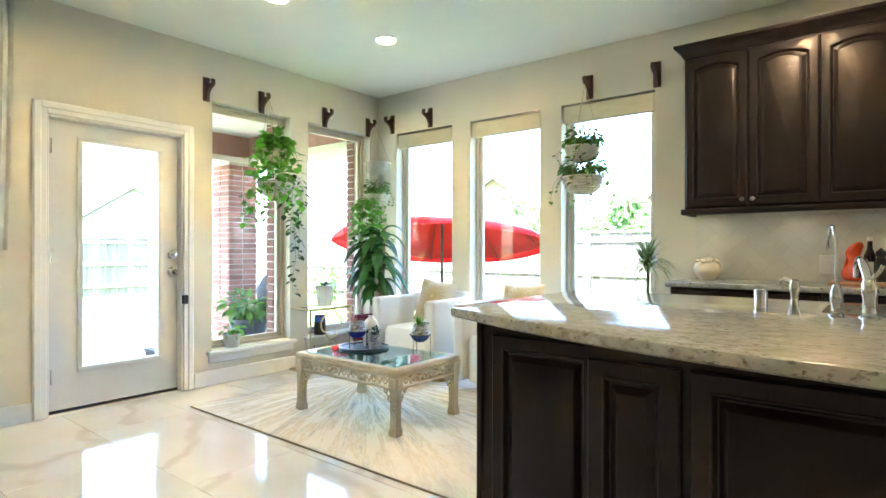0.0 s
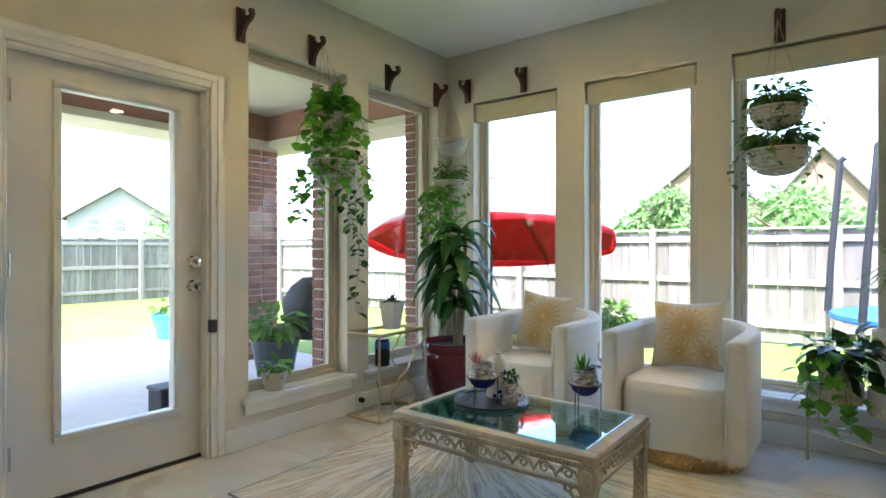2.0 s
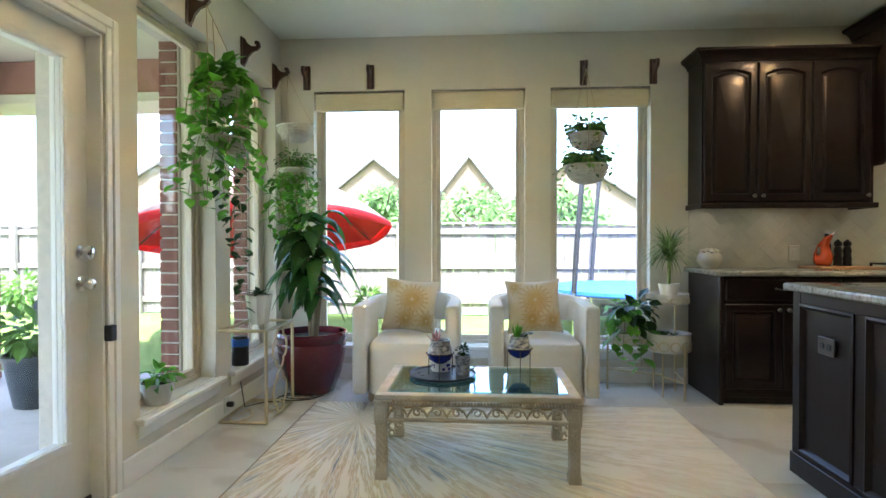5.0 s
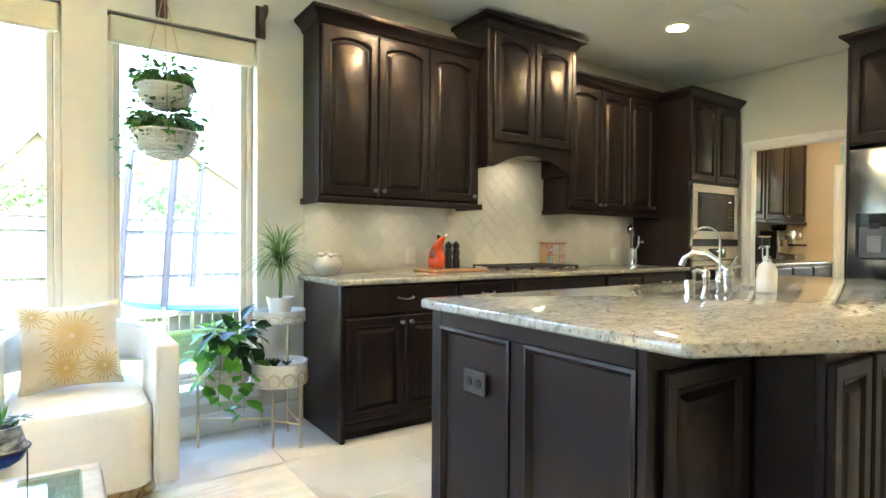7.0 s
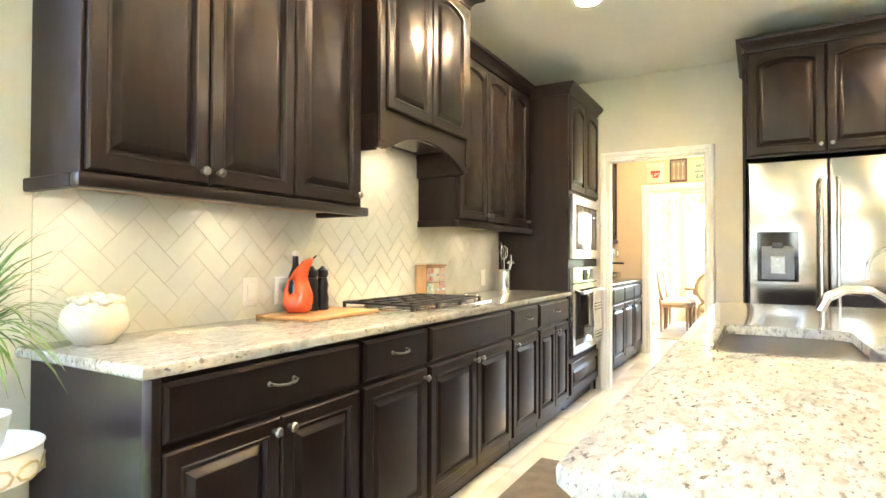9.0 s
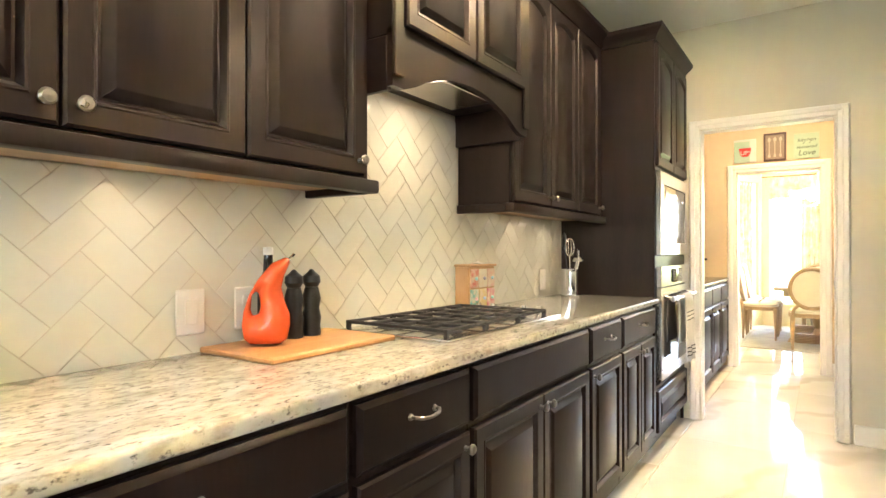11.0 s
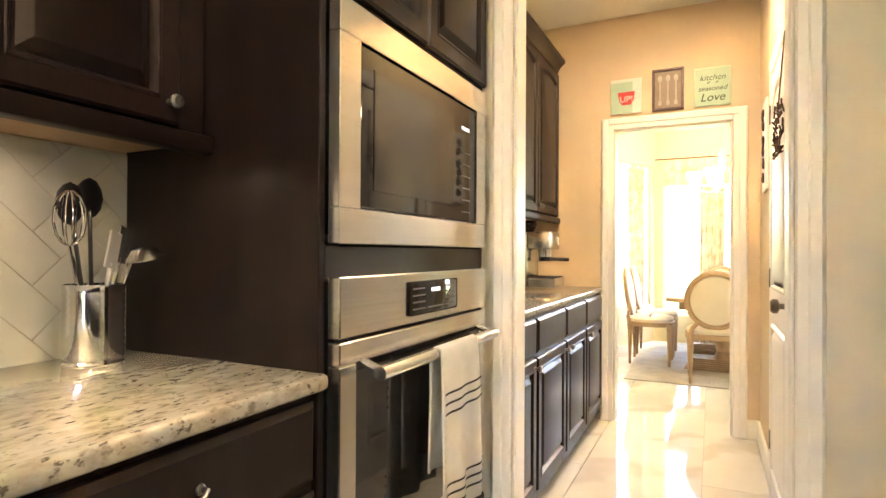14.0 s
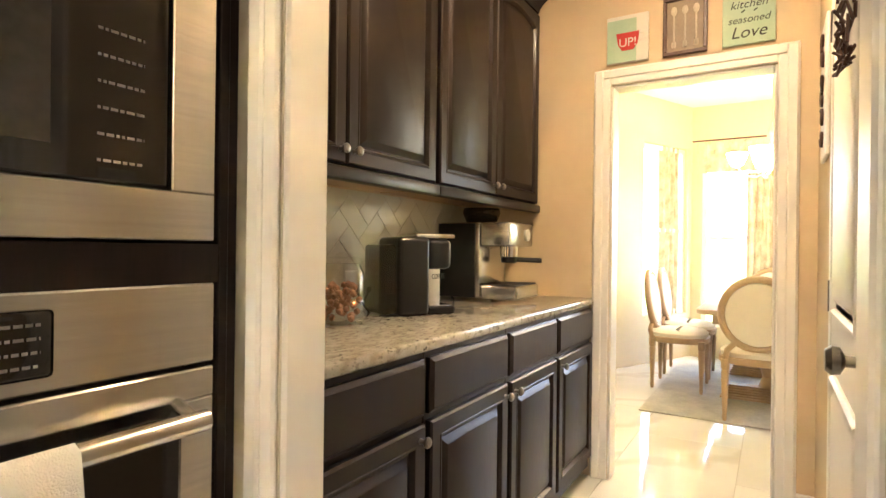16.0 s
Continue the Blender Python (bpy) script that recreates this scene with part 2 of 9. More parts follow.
# ---- mesh helpers ----
def box(bm, x0, x1, y0, y1, z0, z1, bevel=0.0, m=None, segs=1):
    """A box between two corners, its edges rounded by bevel, moved by m."""
    vs = [bm.verts.new((x, y, z)) for z in (z0, z1) for y in (y0, y1) for x in (x0, x1)]
    fs = [bm.faces.new([vs[i] for i in q]) for q in ((0, 2, 3, 1), (4, 5, 7, 6), (0, 1, 5, 4), (2, 6, 7, 3), (1, 3, 7, 5), (0, 4, 6, 2))]
    if bevel:
        es = list({e for f in fs for e in f.edges})
        r = bmesh.ops.bevel(bm, geom=es, offset=bevel, segments=segs, affect='EDGES', profile=0.5)
        vs = list({v for f in r["faces"] for v in f.verts} | {v for v in vs if v.is_valid})
    if m is not None:
        bmesh.ops.transform(bm, matrix=m, verts=vs)
    return vs


def lathe(bm, profile, segs=24, m=None, cap=False):
    """A turned shape from (radius, height) pairs, about z."""
    rings = [[bm.verts.new((r * math.cos(2 * math.pi * k / segs), r * math.sin(2 * math.pi * k / segs), z)) for k in range(segs)] for r, z in profile]
    for a, b in zip(rings, rings[1:]):
        for k in range(segs):
            bm.faces.new((a[k], a[(k + 1) % segs], b[(k + 1) % segs], b[k]))
    if profile[0][0] > 1e-5:
        bm.faces.new(list(reversed(rings[0])))
    if profile[-1][0] > 1e-5:
        bm.faces.new(rings[-1])
    vs = [v for ring in rings for v in ring]
    if m is not None:
        bmesh.ops.transform(bm, matrix=m, verts=vs)
    return vs


def tube(bm, pts, r, segs=8, closed=False, taper=None):
    """A round bar along points."""
    pts = [Vector(p) for p in pts]
    n = len(pts)
    rings = []
    side = None
    for i, p in enumerate(pts):
        a, b = (pts[(i - 1) % n], pts[(i + 1) % n]) if closed else (pts[max(i - 1, 0)], pts[min(i + 1, n - 1)])
        d = (b - a).normalized()
        if side is None:
            side = d.cross(Vector((0, 0, 1)) if abs(d.z) < 0.9 else Vector((1, 0, 0))).normalized()
        side = (side - d * side.dot(d)).normalized()
        up = d.cross(side)
        rr = r * (1 + (taper - 1) * i / (n - 1)) if taper is not None else r
        rings.append([bm.verts.new(p + rr * (math.cos(2 * math.pi * k / segs) * side + math.sin(2 * math.pi * k / segs) * up)) for k in range(segs)])
    for a, b in zip(rings, rings[1:] + ([rings[0]] if closed else [])):
        for k in range(segs):
            bm.faces.new((a[k], a[(k + 1) % segs], b[(k + 1) % segs], b[k]))
    if not closed:
        bm.faces.new(list(reversed(rings[0]))), bm.faces.new(rings[-1])
    return [v for ring in rings for v in ring]


def prism(bm, outline, z0, z1, m=None, bevel=0.0):
    """A slab with the given outline in x and y."""
    lo, hi = [bm.verts.new((x, y, z0)) for x, y in outline], [bm.verts.new((x, y, z1)) for x, y in outline]
    n = len(outline)
    fs = [bm.faces.new(list(reversed(lo))), bm.faces.new(hi)]
    fs += [bm.faces.new((lo[k], lo[(k + 1) % n], hi[(k + 1) % n], hi[k])) for k in range(n)]
    vs = lo + hi
    if bevel:
        es = list({e for f in fs[:2] for e in f.edges})
        r = bmesh.ops.bevel(bm, geom=es, offset=bevel, segments=3, affect='EDGES', profile=0.5)
        vs = list({v for f in r["faces"] for v in f.verts} | {v for v in vs if v.is_valid})
    if m is not None:
        bmesh.ops.transform(bm, matrix=m, verts=vs)
    return vs


def loft(bm, loops, closed=True):
    """Skin over loops of equal length, each a list of points."""
    rings = [[bm.verts.new(p) for p in loop] for loop in loops]
    n = len(rings[0])
    for a, b in zip(rings, rings[1:]):
        for k in range(n if closed else n - 1):
            bm.faces.new((a[k], a[(k + 1) % n], b[(k + 1) % n], b[k]))
    return rings


def mesh_of(name, bm, material, smooth=35):
    bmesh.ops.recalc_face_normals(bm, faces=bm.faces)
    me = bpy.data.meshes.new(name)
    bm.to_mesh(me)
    bm.free()
    me.materials.append(material)
    if smooth:
        me.shade_smooth()
        me.set_sharp_from_angle(angle=radians(smooth))
    return me


def part(name, bm, material, parent, label="", smooth=35, at=None):
    """Links a bmesh as one mesh object under a thing or a part."""
    ob = new(name, mesh_of(name, bm, material, smooth))
    ob.parent = parent
    if at is not None:
        ob.matrix_basis = at
    if label:
        tagged(ob, label)
    return ob


def thing(name, label, category, group="", at=None, kind=""):
    """An empty at a thing's base, to carry its parts."""
    ob = tagged(new(name), label, category, group, kind)
    ob.empty_display_size = 0.1
    if at is not None:
        ob.matrix_basis = at
    return ob


def solid(name, bm, material, label, category, group="", kind="", at=None, smooth=35):
    """A thing that is one mesh."""
    ob = tagged(new(name, mesh_of(name, bm, material, smooth)), label, category, group, kind)
    if at is not None:
        ob.matrix_basis = at
    return ob


def structure(name, bm, material, label="", smooth=0):
    return solid(name, bm, material, label or name.replace("_", " "), name.split("_")[0], kind="structure", smooth=smooth)


def B(*args, **kw):
    """A fresh bmesh with one box."""
    bm = bmesh.new()
    box(bm, *args, **kw)
    return bm


def wall_with_holes(bm, axis, face, back, a0, a1, z0, z1, holes):
    """A wall across `axis` between face and back, from a0 to a1, with rectangular holes (h0, h1, low, high) cut through it."""
    cuts = sorted({a0, a1, *[h for hole in holes for h in hole[:2]]})
    for p, q in zip(cuts, cuts[1:]):
        here = sorted([(h[2], h[3]) for h in holes if h[0] <= p + 1e-6 and h[1] >= q - 1e-6])
        z = z0
        for lo, hi in here + [(z1, z1)]:
            if lo - z > 1e-4:
                if axis == "x":
                    box(bm, min(face, back), max(face, back), p, q, z, lo)
                else:
                    box(bm, p, q, min(face, back), max(face, back), z, lo)
            z = hi
    bmesh.ops.remove_doubles(bm, verts=bm.verts, dist=1e-5)


# ---- the large structure ----
XW, YN, XE, YS = -3.44, 5.26, 4.215, -3.2          # inner faces of the main room
XP, XD, YP = 6.47, 10.6, 3.68                     # pantry end wall, dining bay, pantry south wall
WIN_TOP, SILL = 2.40, 0.285
W_WINDOWS = [(3.294, 4.083), (4.292, 5.126)]
N_WINDOWS = [(-3.16, -2.395), (-2.173, -1.402), (-1.198, -0.400)]
DOOR = (2.115, 3.05, 0.0, 2.065)
DW1 = (3.752, 4.560, 0.0, 2.092)
DW2 = (3.835, 4.580, 0.0, 2.045)
TOP = 0.940                                       # worktop height

bm = bmesh.new()
wall_with_holes(bm, "x", XW, XW - 0.22, YS - 0.22, YN + 0.22, -0.2, CEIL + 0.15, [DOOR] + [(a, b, SILL, WIN_TOP) for a, b in W_WINDOWS])
structure("wall_west", bm, WALL, "warm beige painted wall with a door and two windows")
bm = bmesh.new()
wall_with_holes(bm, "y", YN, YN + 0.22, XW, XP + 0.12, -0.2, CEIL + 0.15, [(a, b, SILL, WIN_TOP) for a, b in N_WINDOWS])
structure("wall_north", bm, WALL, "warm beige painted wall with three tall windows")
bm = bmesh.new()
wall_with_holes(bm, "x", XE, XE + 0.10, YP - 0.12, YN, 0, CEIL, [DW1])
structure("wall_east", bm, WALL, "beige painted wall with a cased opening")
bm = bmesh.new()
box(bm, XE, XE + 0.10, 2.49, YP - 0.12, 0, CEIL)
box(bm, 3.30, XE + 0.10, 2.34, 2.49, 0, CEIL)
box(bm, 3.30, 3.42, YS, 2.34, 0, CEIL)
structure("wall_fridge", bm, WALL, "beige painted wall around the refrigerator recess")
structure("wall_south", B(XW, 3.42, YS - 0.15, YS, -0.2, CEIL), WALL, "plain beige wall")
structure("wall_pantry_south", B(XE + 0.10, XP, YP - 0.12, YP, 0, CEIL), PANTRY_WALL, "warm tan painted pantry wall")
bm = bmesh.new()
wall_with_holes(bm, "x", XP, XP + 0.12, YP - 0.12, YN, 0, CEIL, [DW2])
structure("wall_pantry_east", bm, PANTRY_WALL, "warm tan painted wall with a cased opening")
structure("wall_pantry_lining", B(XE + 0.10, XP, YN - 0.006, YN, 0, CEIL), PANTRY_WALL, "warm tan painted pantry wall behind the counter")
structure("wall_pantry_west_lining", B(XE + 0.10, XE + 0.106, 4.64, YN - 0.006, 0, CEIL), PANTRY_WALL, "warm tan painted pantry wall")
bm = bmesh.new()
box(bm, XW - 0.22, XP + 0.12, YS - 0.15, YN + 0.22, CEIL, CEIL + 0.15)
box(bm, XP + 0.12, XD + 0.6, 1.0, 7.0, CEIL, CEIL + 0.15)
structure("ceiling", bm, CEILING, "flat painted ceiling")
structure("floor", B(XW, XD, YS, 6.6, -0.2, -0.006), GROUT, "polished cream marble tile floor")

# dining room shell with a bay window to the east
DIN_WALL = surface("dining_wall_paint", (0.66, 0.57, 0.38), (0.63, 0.54, 0.36), 0.7, scale=2.5, bump=0.1, bump_scale=160)
structure("wall_dining_north", B(XP + 0.12, 9.3, 5.35, 5.5, 0, CEIL), DIN_WALL, "warm cream dining room wall")
structure("wall_dining_south", B(XP + 0.12, XD, 1.6, 1.75, 0, CEIL), DIN_WALL, "warm cream dining room wall")
bm = bmesh.new()
box(bm, XP + 0.12, XP + 0.17, YN, 5.5, 0, CEIL)
box(bm, XP + 0.12, XP + 0.17, 1.6, YP - 0.12, 0, CEIL)
structure("wall_dining_west", bm, DIN_WALL, "warm cream dining room wall")


def bay_wall(name, x0, y0, x1, y1, hole):
    """A slanted or straight piece of the bay with a window opening, its outside to the right of the way from 0 to 1."""
    d = math.hypot(x1 - x0, y1 - y0)
    bm = bmesh.new()
    wall_with_holes(bm, "y", 0, -0.15, 0, d, 0, CEIL, [hole] if hole else [])
    m = pose(x0, y0, 0, 0, 0, math.degrees(math.atan2(y1 - y0, x1 - x0)))
    ob = structure(name, bm, DIN_WALL, "bay window wall of the dining room")
    ob.matrix_basis = m
    if hole:
        w = thing("window_bay", "white framed bay window with daylight behind", "window", kind="structure", at=m)
        for k, args in enumerate(((hole[0], hole[1], hole[2], hole[2] + 0.05), (hole[0], hole[1], hole[3] - 0.05, hole[3]), (hole[0], hole[0] + 0.05, hole[2] + 0.05, hole[3] - 0.05), (hole[1] - 0.05, hole[1], hole[2] + 0.05, hole[3] - 0.05))):
            part("frame", B(args[0], args[1], -0.11, -0.05, args[2], args[3], bevel=0.004), TRIM, w)
        mid = (hole[2] + hole[3]) / 2
        part("frame", B(hole[0] + 0.05, hole[1] - 0.05, -0.10, -0.06, mid - 0.02, mid + 0.02), TRIM, w)
        p = part("pane", B(hole[0] + 0.05, hole[1] - 0.05, -0.085, -0.080, hole[2] + 0.05, hole[3] - 0.05), GLASS, w, smooth=0)
        p.visible_shadow = False


bay_wall("wall_bay_north", 9.3, 5.35, 10.6, 4.75, (0.45, 1.25, 0.5, 2.35))
bay_wall("wall_bay_east", 10.6, 4.75, 10.6, 2.35, (0.2, 2.2, 0.35, 2.35))
bay_wall("wall_bay_south", 10.6, 2.35, 9.3, 1.75, (0.2, 1.2, 0.5, 2.35))

# baseboards
bm = bmesh.new()


def baseboard(x0, x1, y0, y1, d=0):
    box(bm, x0, x1, y0, y1, 0, 0.125, bevel=0.003)


baseboard(XW, XW + 0.018, YS, DOOR[0] - 0.085)
baseboard(XW, XW + 0.018, DOOR[1] + 0.085, YN)
baseboard(XW + 0.018, -0.10, YN - 0.018, YN)
baseboard(XE - 0.018, XE, 3.43, DW1[0] - 0.085)
baseboard(XE + 0.10, 4.50, YP, YP + 0.018)
baseboard(5.52, XP, YP, YP + 0.018)
baseboard(XP - 0.018, XP, YP, DW2[0] - 0.085)
baseboard(3.282, 3.30, YS, 2.49)
box(bm, XP + 0.17, 9.3, 5.33, 5.35, 0, 0.13)
structure("baseboard", bm, TRIM, "cream painted baseboard", smooth=35)


def casing(name, axis, face, out, a0, a1, top, depth, w=0.085):
    """Door casing on one face of a wall, with a lining through the opening."""
    t = thing(name, "cream painted door casing round an opening", "trim", kind="structure")
    def piece(nm, p0, p1, z0, z1, q0, q1):
        q0, q1 = min(q0, q1), max(q0, q1)
        bm = B(q0, q1, p0, p1, z0, z1, bevel=0.005) if axis == "x" else B(p0, p1, q0, q1, z0, z1, bevel=0.005)
        part(nm, bm, TRIM, t)
    for k, (ww, th) in enumerate(((w, 0.014), (w * 0.5, 0.022))):
        off = 0 if k == 0 else w * 0.42
        piece("casing_board", a0 - off - (w if k == 0 else w * 0.5), a0 - off, 0, top + (w if k == 0 else w * 0.92), face, face + out * th)
        piece("casing_board", a1 + off, a1 + off + (w if k == 0 else w * 0.5), 0, top + (w if k == 0 else w * 0.92), face, face + out * th)
        piece("casing_board", a0 - (0 if k == 0 else off), a1 + (0 if k == 0 else off), top + off, top + off + (w if k == 0 else w * 0.5), face, face + out * th)
    if depth:
        piece("lining", a0, a0 + 0.014, 0, top, face, face - out * depth)
        piece("lining", a1 - 0.014, a1, 0, top, face, face - out * depth)
        piece("lining", a0 + 0.014, a1 - 0.014, top - 0.014, top, face, face - out * depth)
    return t


casing("trim_kitchen_opening", "x", XE, -1, DW1[0], DW1[1], DW1[3], 0.10, 0.070)
casing("trim_kitchen_opening_back", "x", XE + 0.10, 1, DW1[0] + 0.001, DW1[1] - 0.001, DW1[3], 0, 0.045)
casing("trim_dining_opening", "x", XP, -1, DW2[0], DW2[1], DW2[3], 0.12)
casing("trim_patio_door", "x", XW, 1, DOOR[0], DOOR[1], DOOR[3], 0.12)


# windows
def window(name, axis, face, out, a0, a1, shade):
    """A fixed picture window deep in its opening: tan sash, one pane, white stool and apron inside, and a raised cloth shade."""
    t = thing(name, "tall fixed picture window with a tan frame" + (" and a raised cream roller shade" if shade else ""), "window", kind="structure")
    def slab(nm, p0, p1, z0, z1, q0, q1, mat, bevel=0.004, label=""):
        q0, q1 = sorted((face + out * q0, face + out * q1))
        bm = B(q0, q1, p0, p1, z0, z1, bevel=bevel) if axis == "x" else B(p0, p1, q0, q1, z0, z1, bevel=bevel)
        return part(nm, bm, mat, t, label)
    for k, (inset, q0, q1) in enumerate(((0.0, 0.10, 0.17), (0.035, 0.115, 0.155))):
        w = 0.035
        i = inset
        slab("frame", a0 + i, a1 - i, SILL + i, SILL + i + w, q0, q1, SASH)
        slab("frame", a0 + i, a1 - i, WIN_TOP - i - w, WIN_TOP - i, q0, q1, SASH)
        slab("frame", a0 + i, a0 + i + w, SILL + i + w, WIN_TOP - i - w, q0, q1, SASH)
        slab("frame", a1 - i - w, a1 - i, SILL + i + w, WIN_TOP - i - w, q0, q1, SASH)
    p = slab("pane", a0 + 0.07, a1 - 0.07, SILL + 0.07, WIN_TOP - 0.07, 0.132, 0.137, GLASS, 0)
    p.visible_shadow = False
    slab("sill", a0 - 0.05, a1 + 0.05, SILL - 0.03, SILL + 0.002, -0.055, 0.0, TRIM, 0.006, "cream painted window stool")
    slab("sill", a0, a1, SILL, SILL + 0.006, 0.0, 0.10, TRIM, 0.002)
    slab("apron", a0 - 0.03, a1 + 0.03, SILL - 0.10, SILL - 0.03, -0.016, 0.0, TRIM, 0.004)
    if shade:
        slab("shade", a0 + 0.008, a1 - 0.008, WIN_TOP - 0.165, WIN_TOP - 0.012, 0.015, 0.055, SHADE, 0.01, "cream cloth roller shade, drawn up")
        slab("shade_rail", a0 + 0.004, a1 - 0.004, WIN_TOP - 0.012, WIN_TOP - 0.002, 0.005, 0.06, NICKEL, 0.002, "dark metal headrail")


SHADE = surface("shade_cloth", (0.66, 0.60, 0.44), (0.60, 0.54, 0.39), 0.9, scale=8, stretch=(1, 1, 6), bump=0.1, bump_scale=300)
for k, (a, b) in enumerate(W_WINDOWS):
    window(f"window_west_{k + 1}", "x", XW, -1, a, b, False)
for k, (a, b) in enumerate(N_WINDOWS):
    window(f"window_north_{k + 1}", "y", YN, 1, a, b, True)


# patio door
def patio_door():
    t = thing("door_patio", "closed white painted patio door with one full glass pane", "door", kind="structure", at=pose(-0.06, 0.018, 0))
    y0, y1, z0, z1 = DOOR[0] + 0.016, DOOR[1] - 0.016, 0.02, DOOR[3] - 0.016
    gy0, gy1, gz0, gz1 = 2.335, 2.862, 0.305, 1.915
    bm = bmesh.new()
    wall_with_holes(bm, "x", XW - 0.012, XW - 0.056, y0, y1, z0, z1, [(gy0, gy1, gz0, gz1)])
    part("leaf", bm, DOOR_PAINT, t, smooth=0)
    for a in ((gy0 - 0.035, gy1 + 0.035, gz0 - 0.035, gz0), (gy0 - 0.035, gy1 + 0.035, gz1, gz1 + 0.035), (gy0 - 0.035, gy0, gz0, gz1), (gy1, gy1 + 0.035, gz0, gz1)):
        part("glazing_bead", B(XW - 0.014, XW + 0.006, a[0], a[1], a[2], a[3], bevel=0.007, segs=2), DOOR_PAINT, t)
    g = part("pane", B(XW - 0.036, XW - 0.031, gy0, gy1, gz0, gz1), GLASS, t, smooth=0)
    g.visible_shadow = False
    for z, r in ((1.10, 0.031), (0.965, 0.028)):
        bm = bmesh.new()
        lathe(bm, [(0.034, 0), (0.033, 0.008), (0.012, 0.012), (0.012, 0.03), (r, 0.036), (r, 0.055), (r * 0.7, 0.062), (0, 0.063)], 20, pose(XW - 0.012, y1 - 0.065, z, 0, 90, 0))
        part("knob" if z < 1 else "deadbolt", bm, CHROME, t, "brushed nickel knob" if z < 1 else "brushed nickel deadbolt")
    for z in (0.22, 1.05, 1.80):
        bm = bmesh.new()
        lathe(bm, [(0.007, 0), (0.007, 0.10)], 10, pose(XW + 0.066, y0 - 0.012, z, 0, 0, 0))
        part("hinge", bm, CHROME, t)
    part("latch", B(XW + 0.05, XW + 0.094, y1 - 0.012, y1 + 0.026, 0.705, 0.775, bevel=0.004), IRON, t, "dark bronze latch guard")
    part("sweep", B(XW - 0.05, XW - 0.004, y0, y1, 0.004, 0.022), BLACK, t, "black rubber door sweep")
    part("threshold", B(XW - 0.2, XW - 0.0, DOOR[0] + 0.014, DOOR[1] - 0.014, -0.006, 0.004), NICKEL, t)


DOOR_PAINT = surface("door_paint", (0.70, 0.695, 0.665), (0.67, 0.665, 0.635), 0.38, scale=4)
patio_door()


# ---- cabinets ----
def door_panel(w, h, arch=0.0, th=0.021, stile=0.052):
    """A raised-panel door: w wide, h high, its face towards -y; with arch the panel's head is a shallow arch."""
    bm = bmesh.new()
    K = 11 if arch else 2

    def loop(inset, y, rise, lift=0.0):
        top = []
        for k in range(K):
            u = 1 - k / (K - 1)
            x = inset + (w - 2 * inset) * u
            s = 2 * u - 1
            z = h - inset - rise * s * s
            top.append((x, y, z))
        return [(inset, y, inset), (w - inset, y, inset)] + top

    e = 0.006
    loops = [loop(0, 0, 0), loop(0, -th + e, 0), loop(e, -th, 0), loop(stile - 0.006, -th, arch), loop(stile - 0.003, -th - 0.002, arch), loop(stile + 0.002, -th - 0.001, arch), loop(stile + 0.011, -th + 0.015, arch), loop(stile + 0.017, -th + 0.015, arch), loop(stile + 0.036, -th + 0.002, arch), loop(stile + 0.041, -th, arch), ]
    rings = loft(bm, loops)
    bm.faces.new(rings[-1])
    bm.faces.new(list(reversed(rings[0])))
    return bm


def knob_mesh():
    bm = bmesh.new()
    lathe(bm, [(0.008, 0), (0.006, 0.006), (0.006, 0.014), (0.014, 0.019), (0.0155, 0.025), (0.011, 0.031), (0, 0.033)], 14, pose(0, 0, 0, 90, 0, 0))
    return mesh_of("knob", bm, NICKEL)


def pull_mesh():
    bm = bmesh.new()
    tube(bm, [(-0.05, 0, 0), (-0.05, -0.016, 0.001), (-0.035, -0.026, -0.003), (0, -0.029, -0.006), (0.035, -0.026, -0.003), (0.05, -0.016, 0.001), (0.05, 0, 0)], 0.0045, 8)
    for s in (-1, 1):
        lathe(bm, [(0.009, 0), (0.008, 0.004), (0.005, 0.006)], 10, pose(s * 0.05, 0, 0, 90, 0, 0))
    return mesh_of("pull", bm, NICKEL)


KNOB, PULL = knob_mesh(), pull_mesh()
DOORS = {}


def hang(parent, kind, w, h, arch, x, y, z, knob=None, name="door"):
    """Hangs a door or drawer front on a cabinet; knob gives the knob's place on it."""
    key = (kind, round(w, 3), round(h, 3), arch)
    if key not in DOORS:
        if kind == "slab":
            bm = bmesh.new()
            loops = [[(i, yy, i), (w - i, yy, i), (w - i, yy, h - i), (i, yy, h - i)] for i, yy in ((0, 0), (0, -0.012), (0.007, -0.016), (0.012, -0.021))]
            r = loft(bm, loops)
            bm.faces.new(r[-1]), bm.faces.new(list(reversed(r[0])))
        else:
            bm = door_panel(w, h, arch)
        DOORS[key] = mesh_of(name, bm, CAB, 30)
    d = new(name, DOORS[key])
    d.parent = parent
    d.matrix_basis = pose(x, y, z)
    if knob:
        k = new("pull" if knob[0] == "pull" else "knob", PULL if knob[0] == "pull" else KNOB)
        k.parent = d
        k.matrix_basis = pose(knob[1], -0.021, knob[2])
    return d


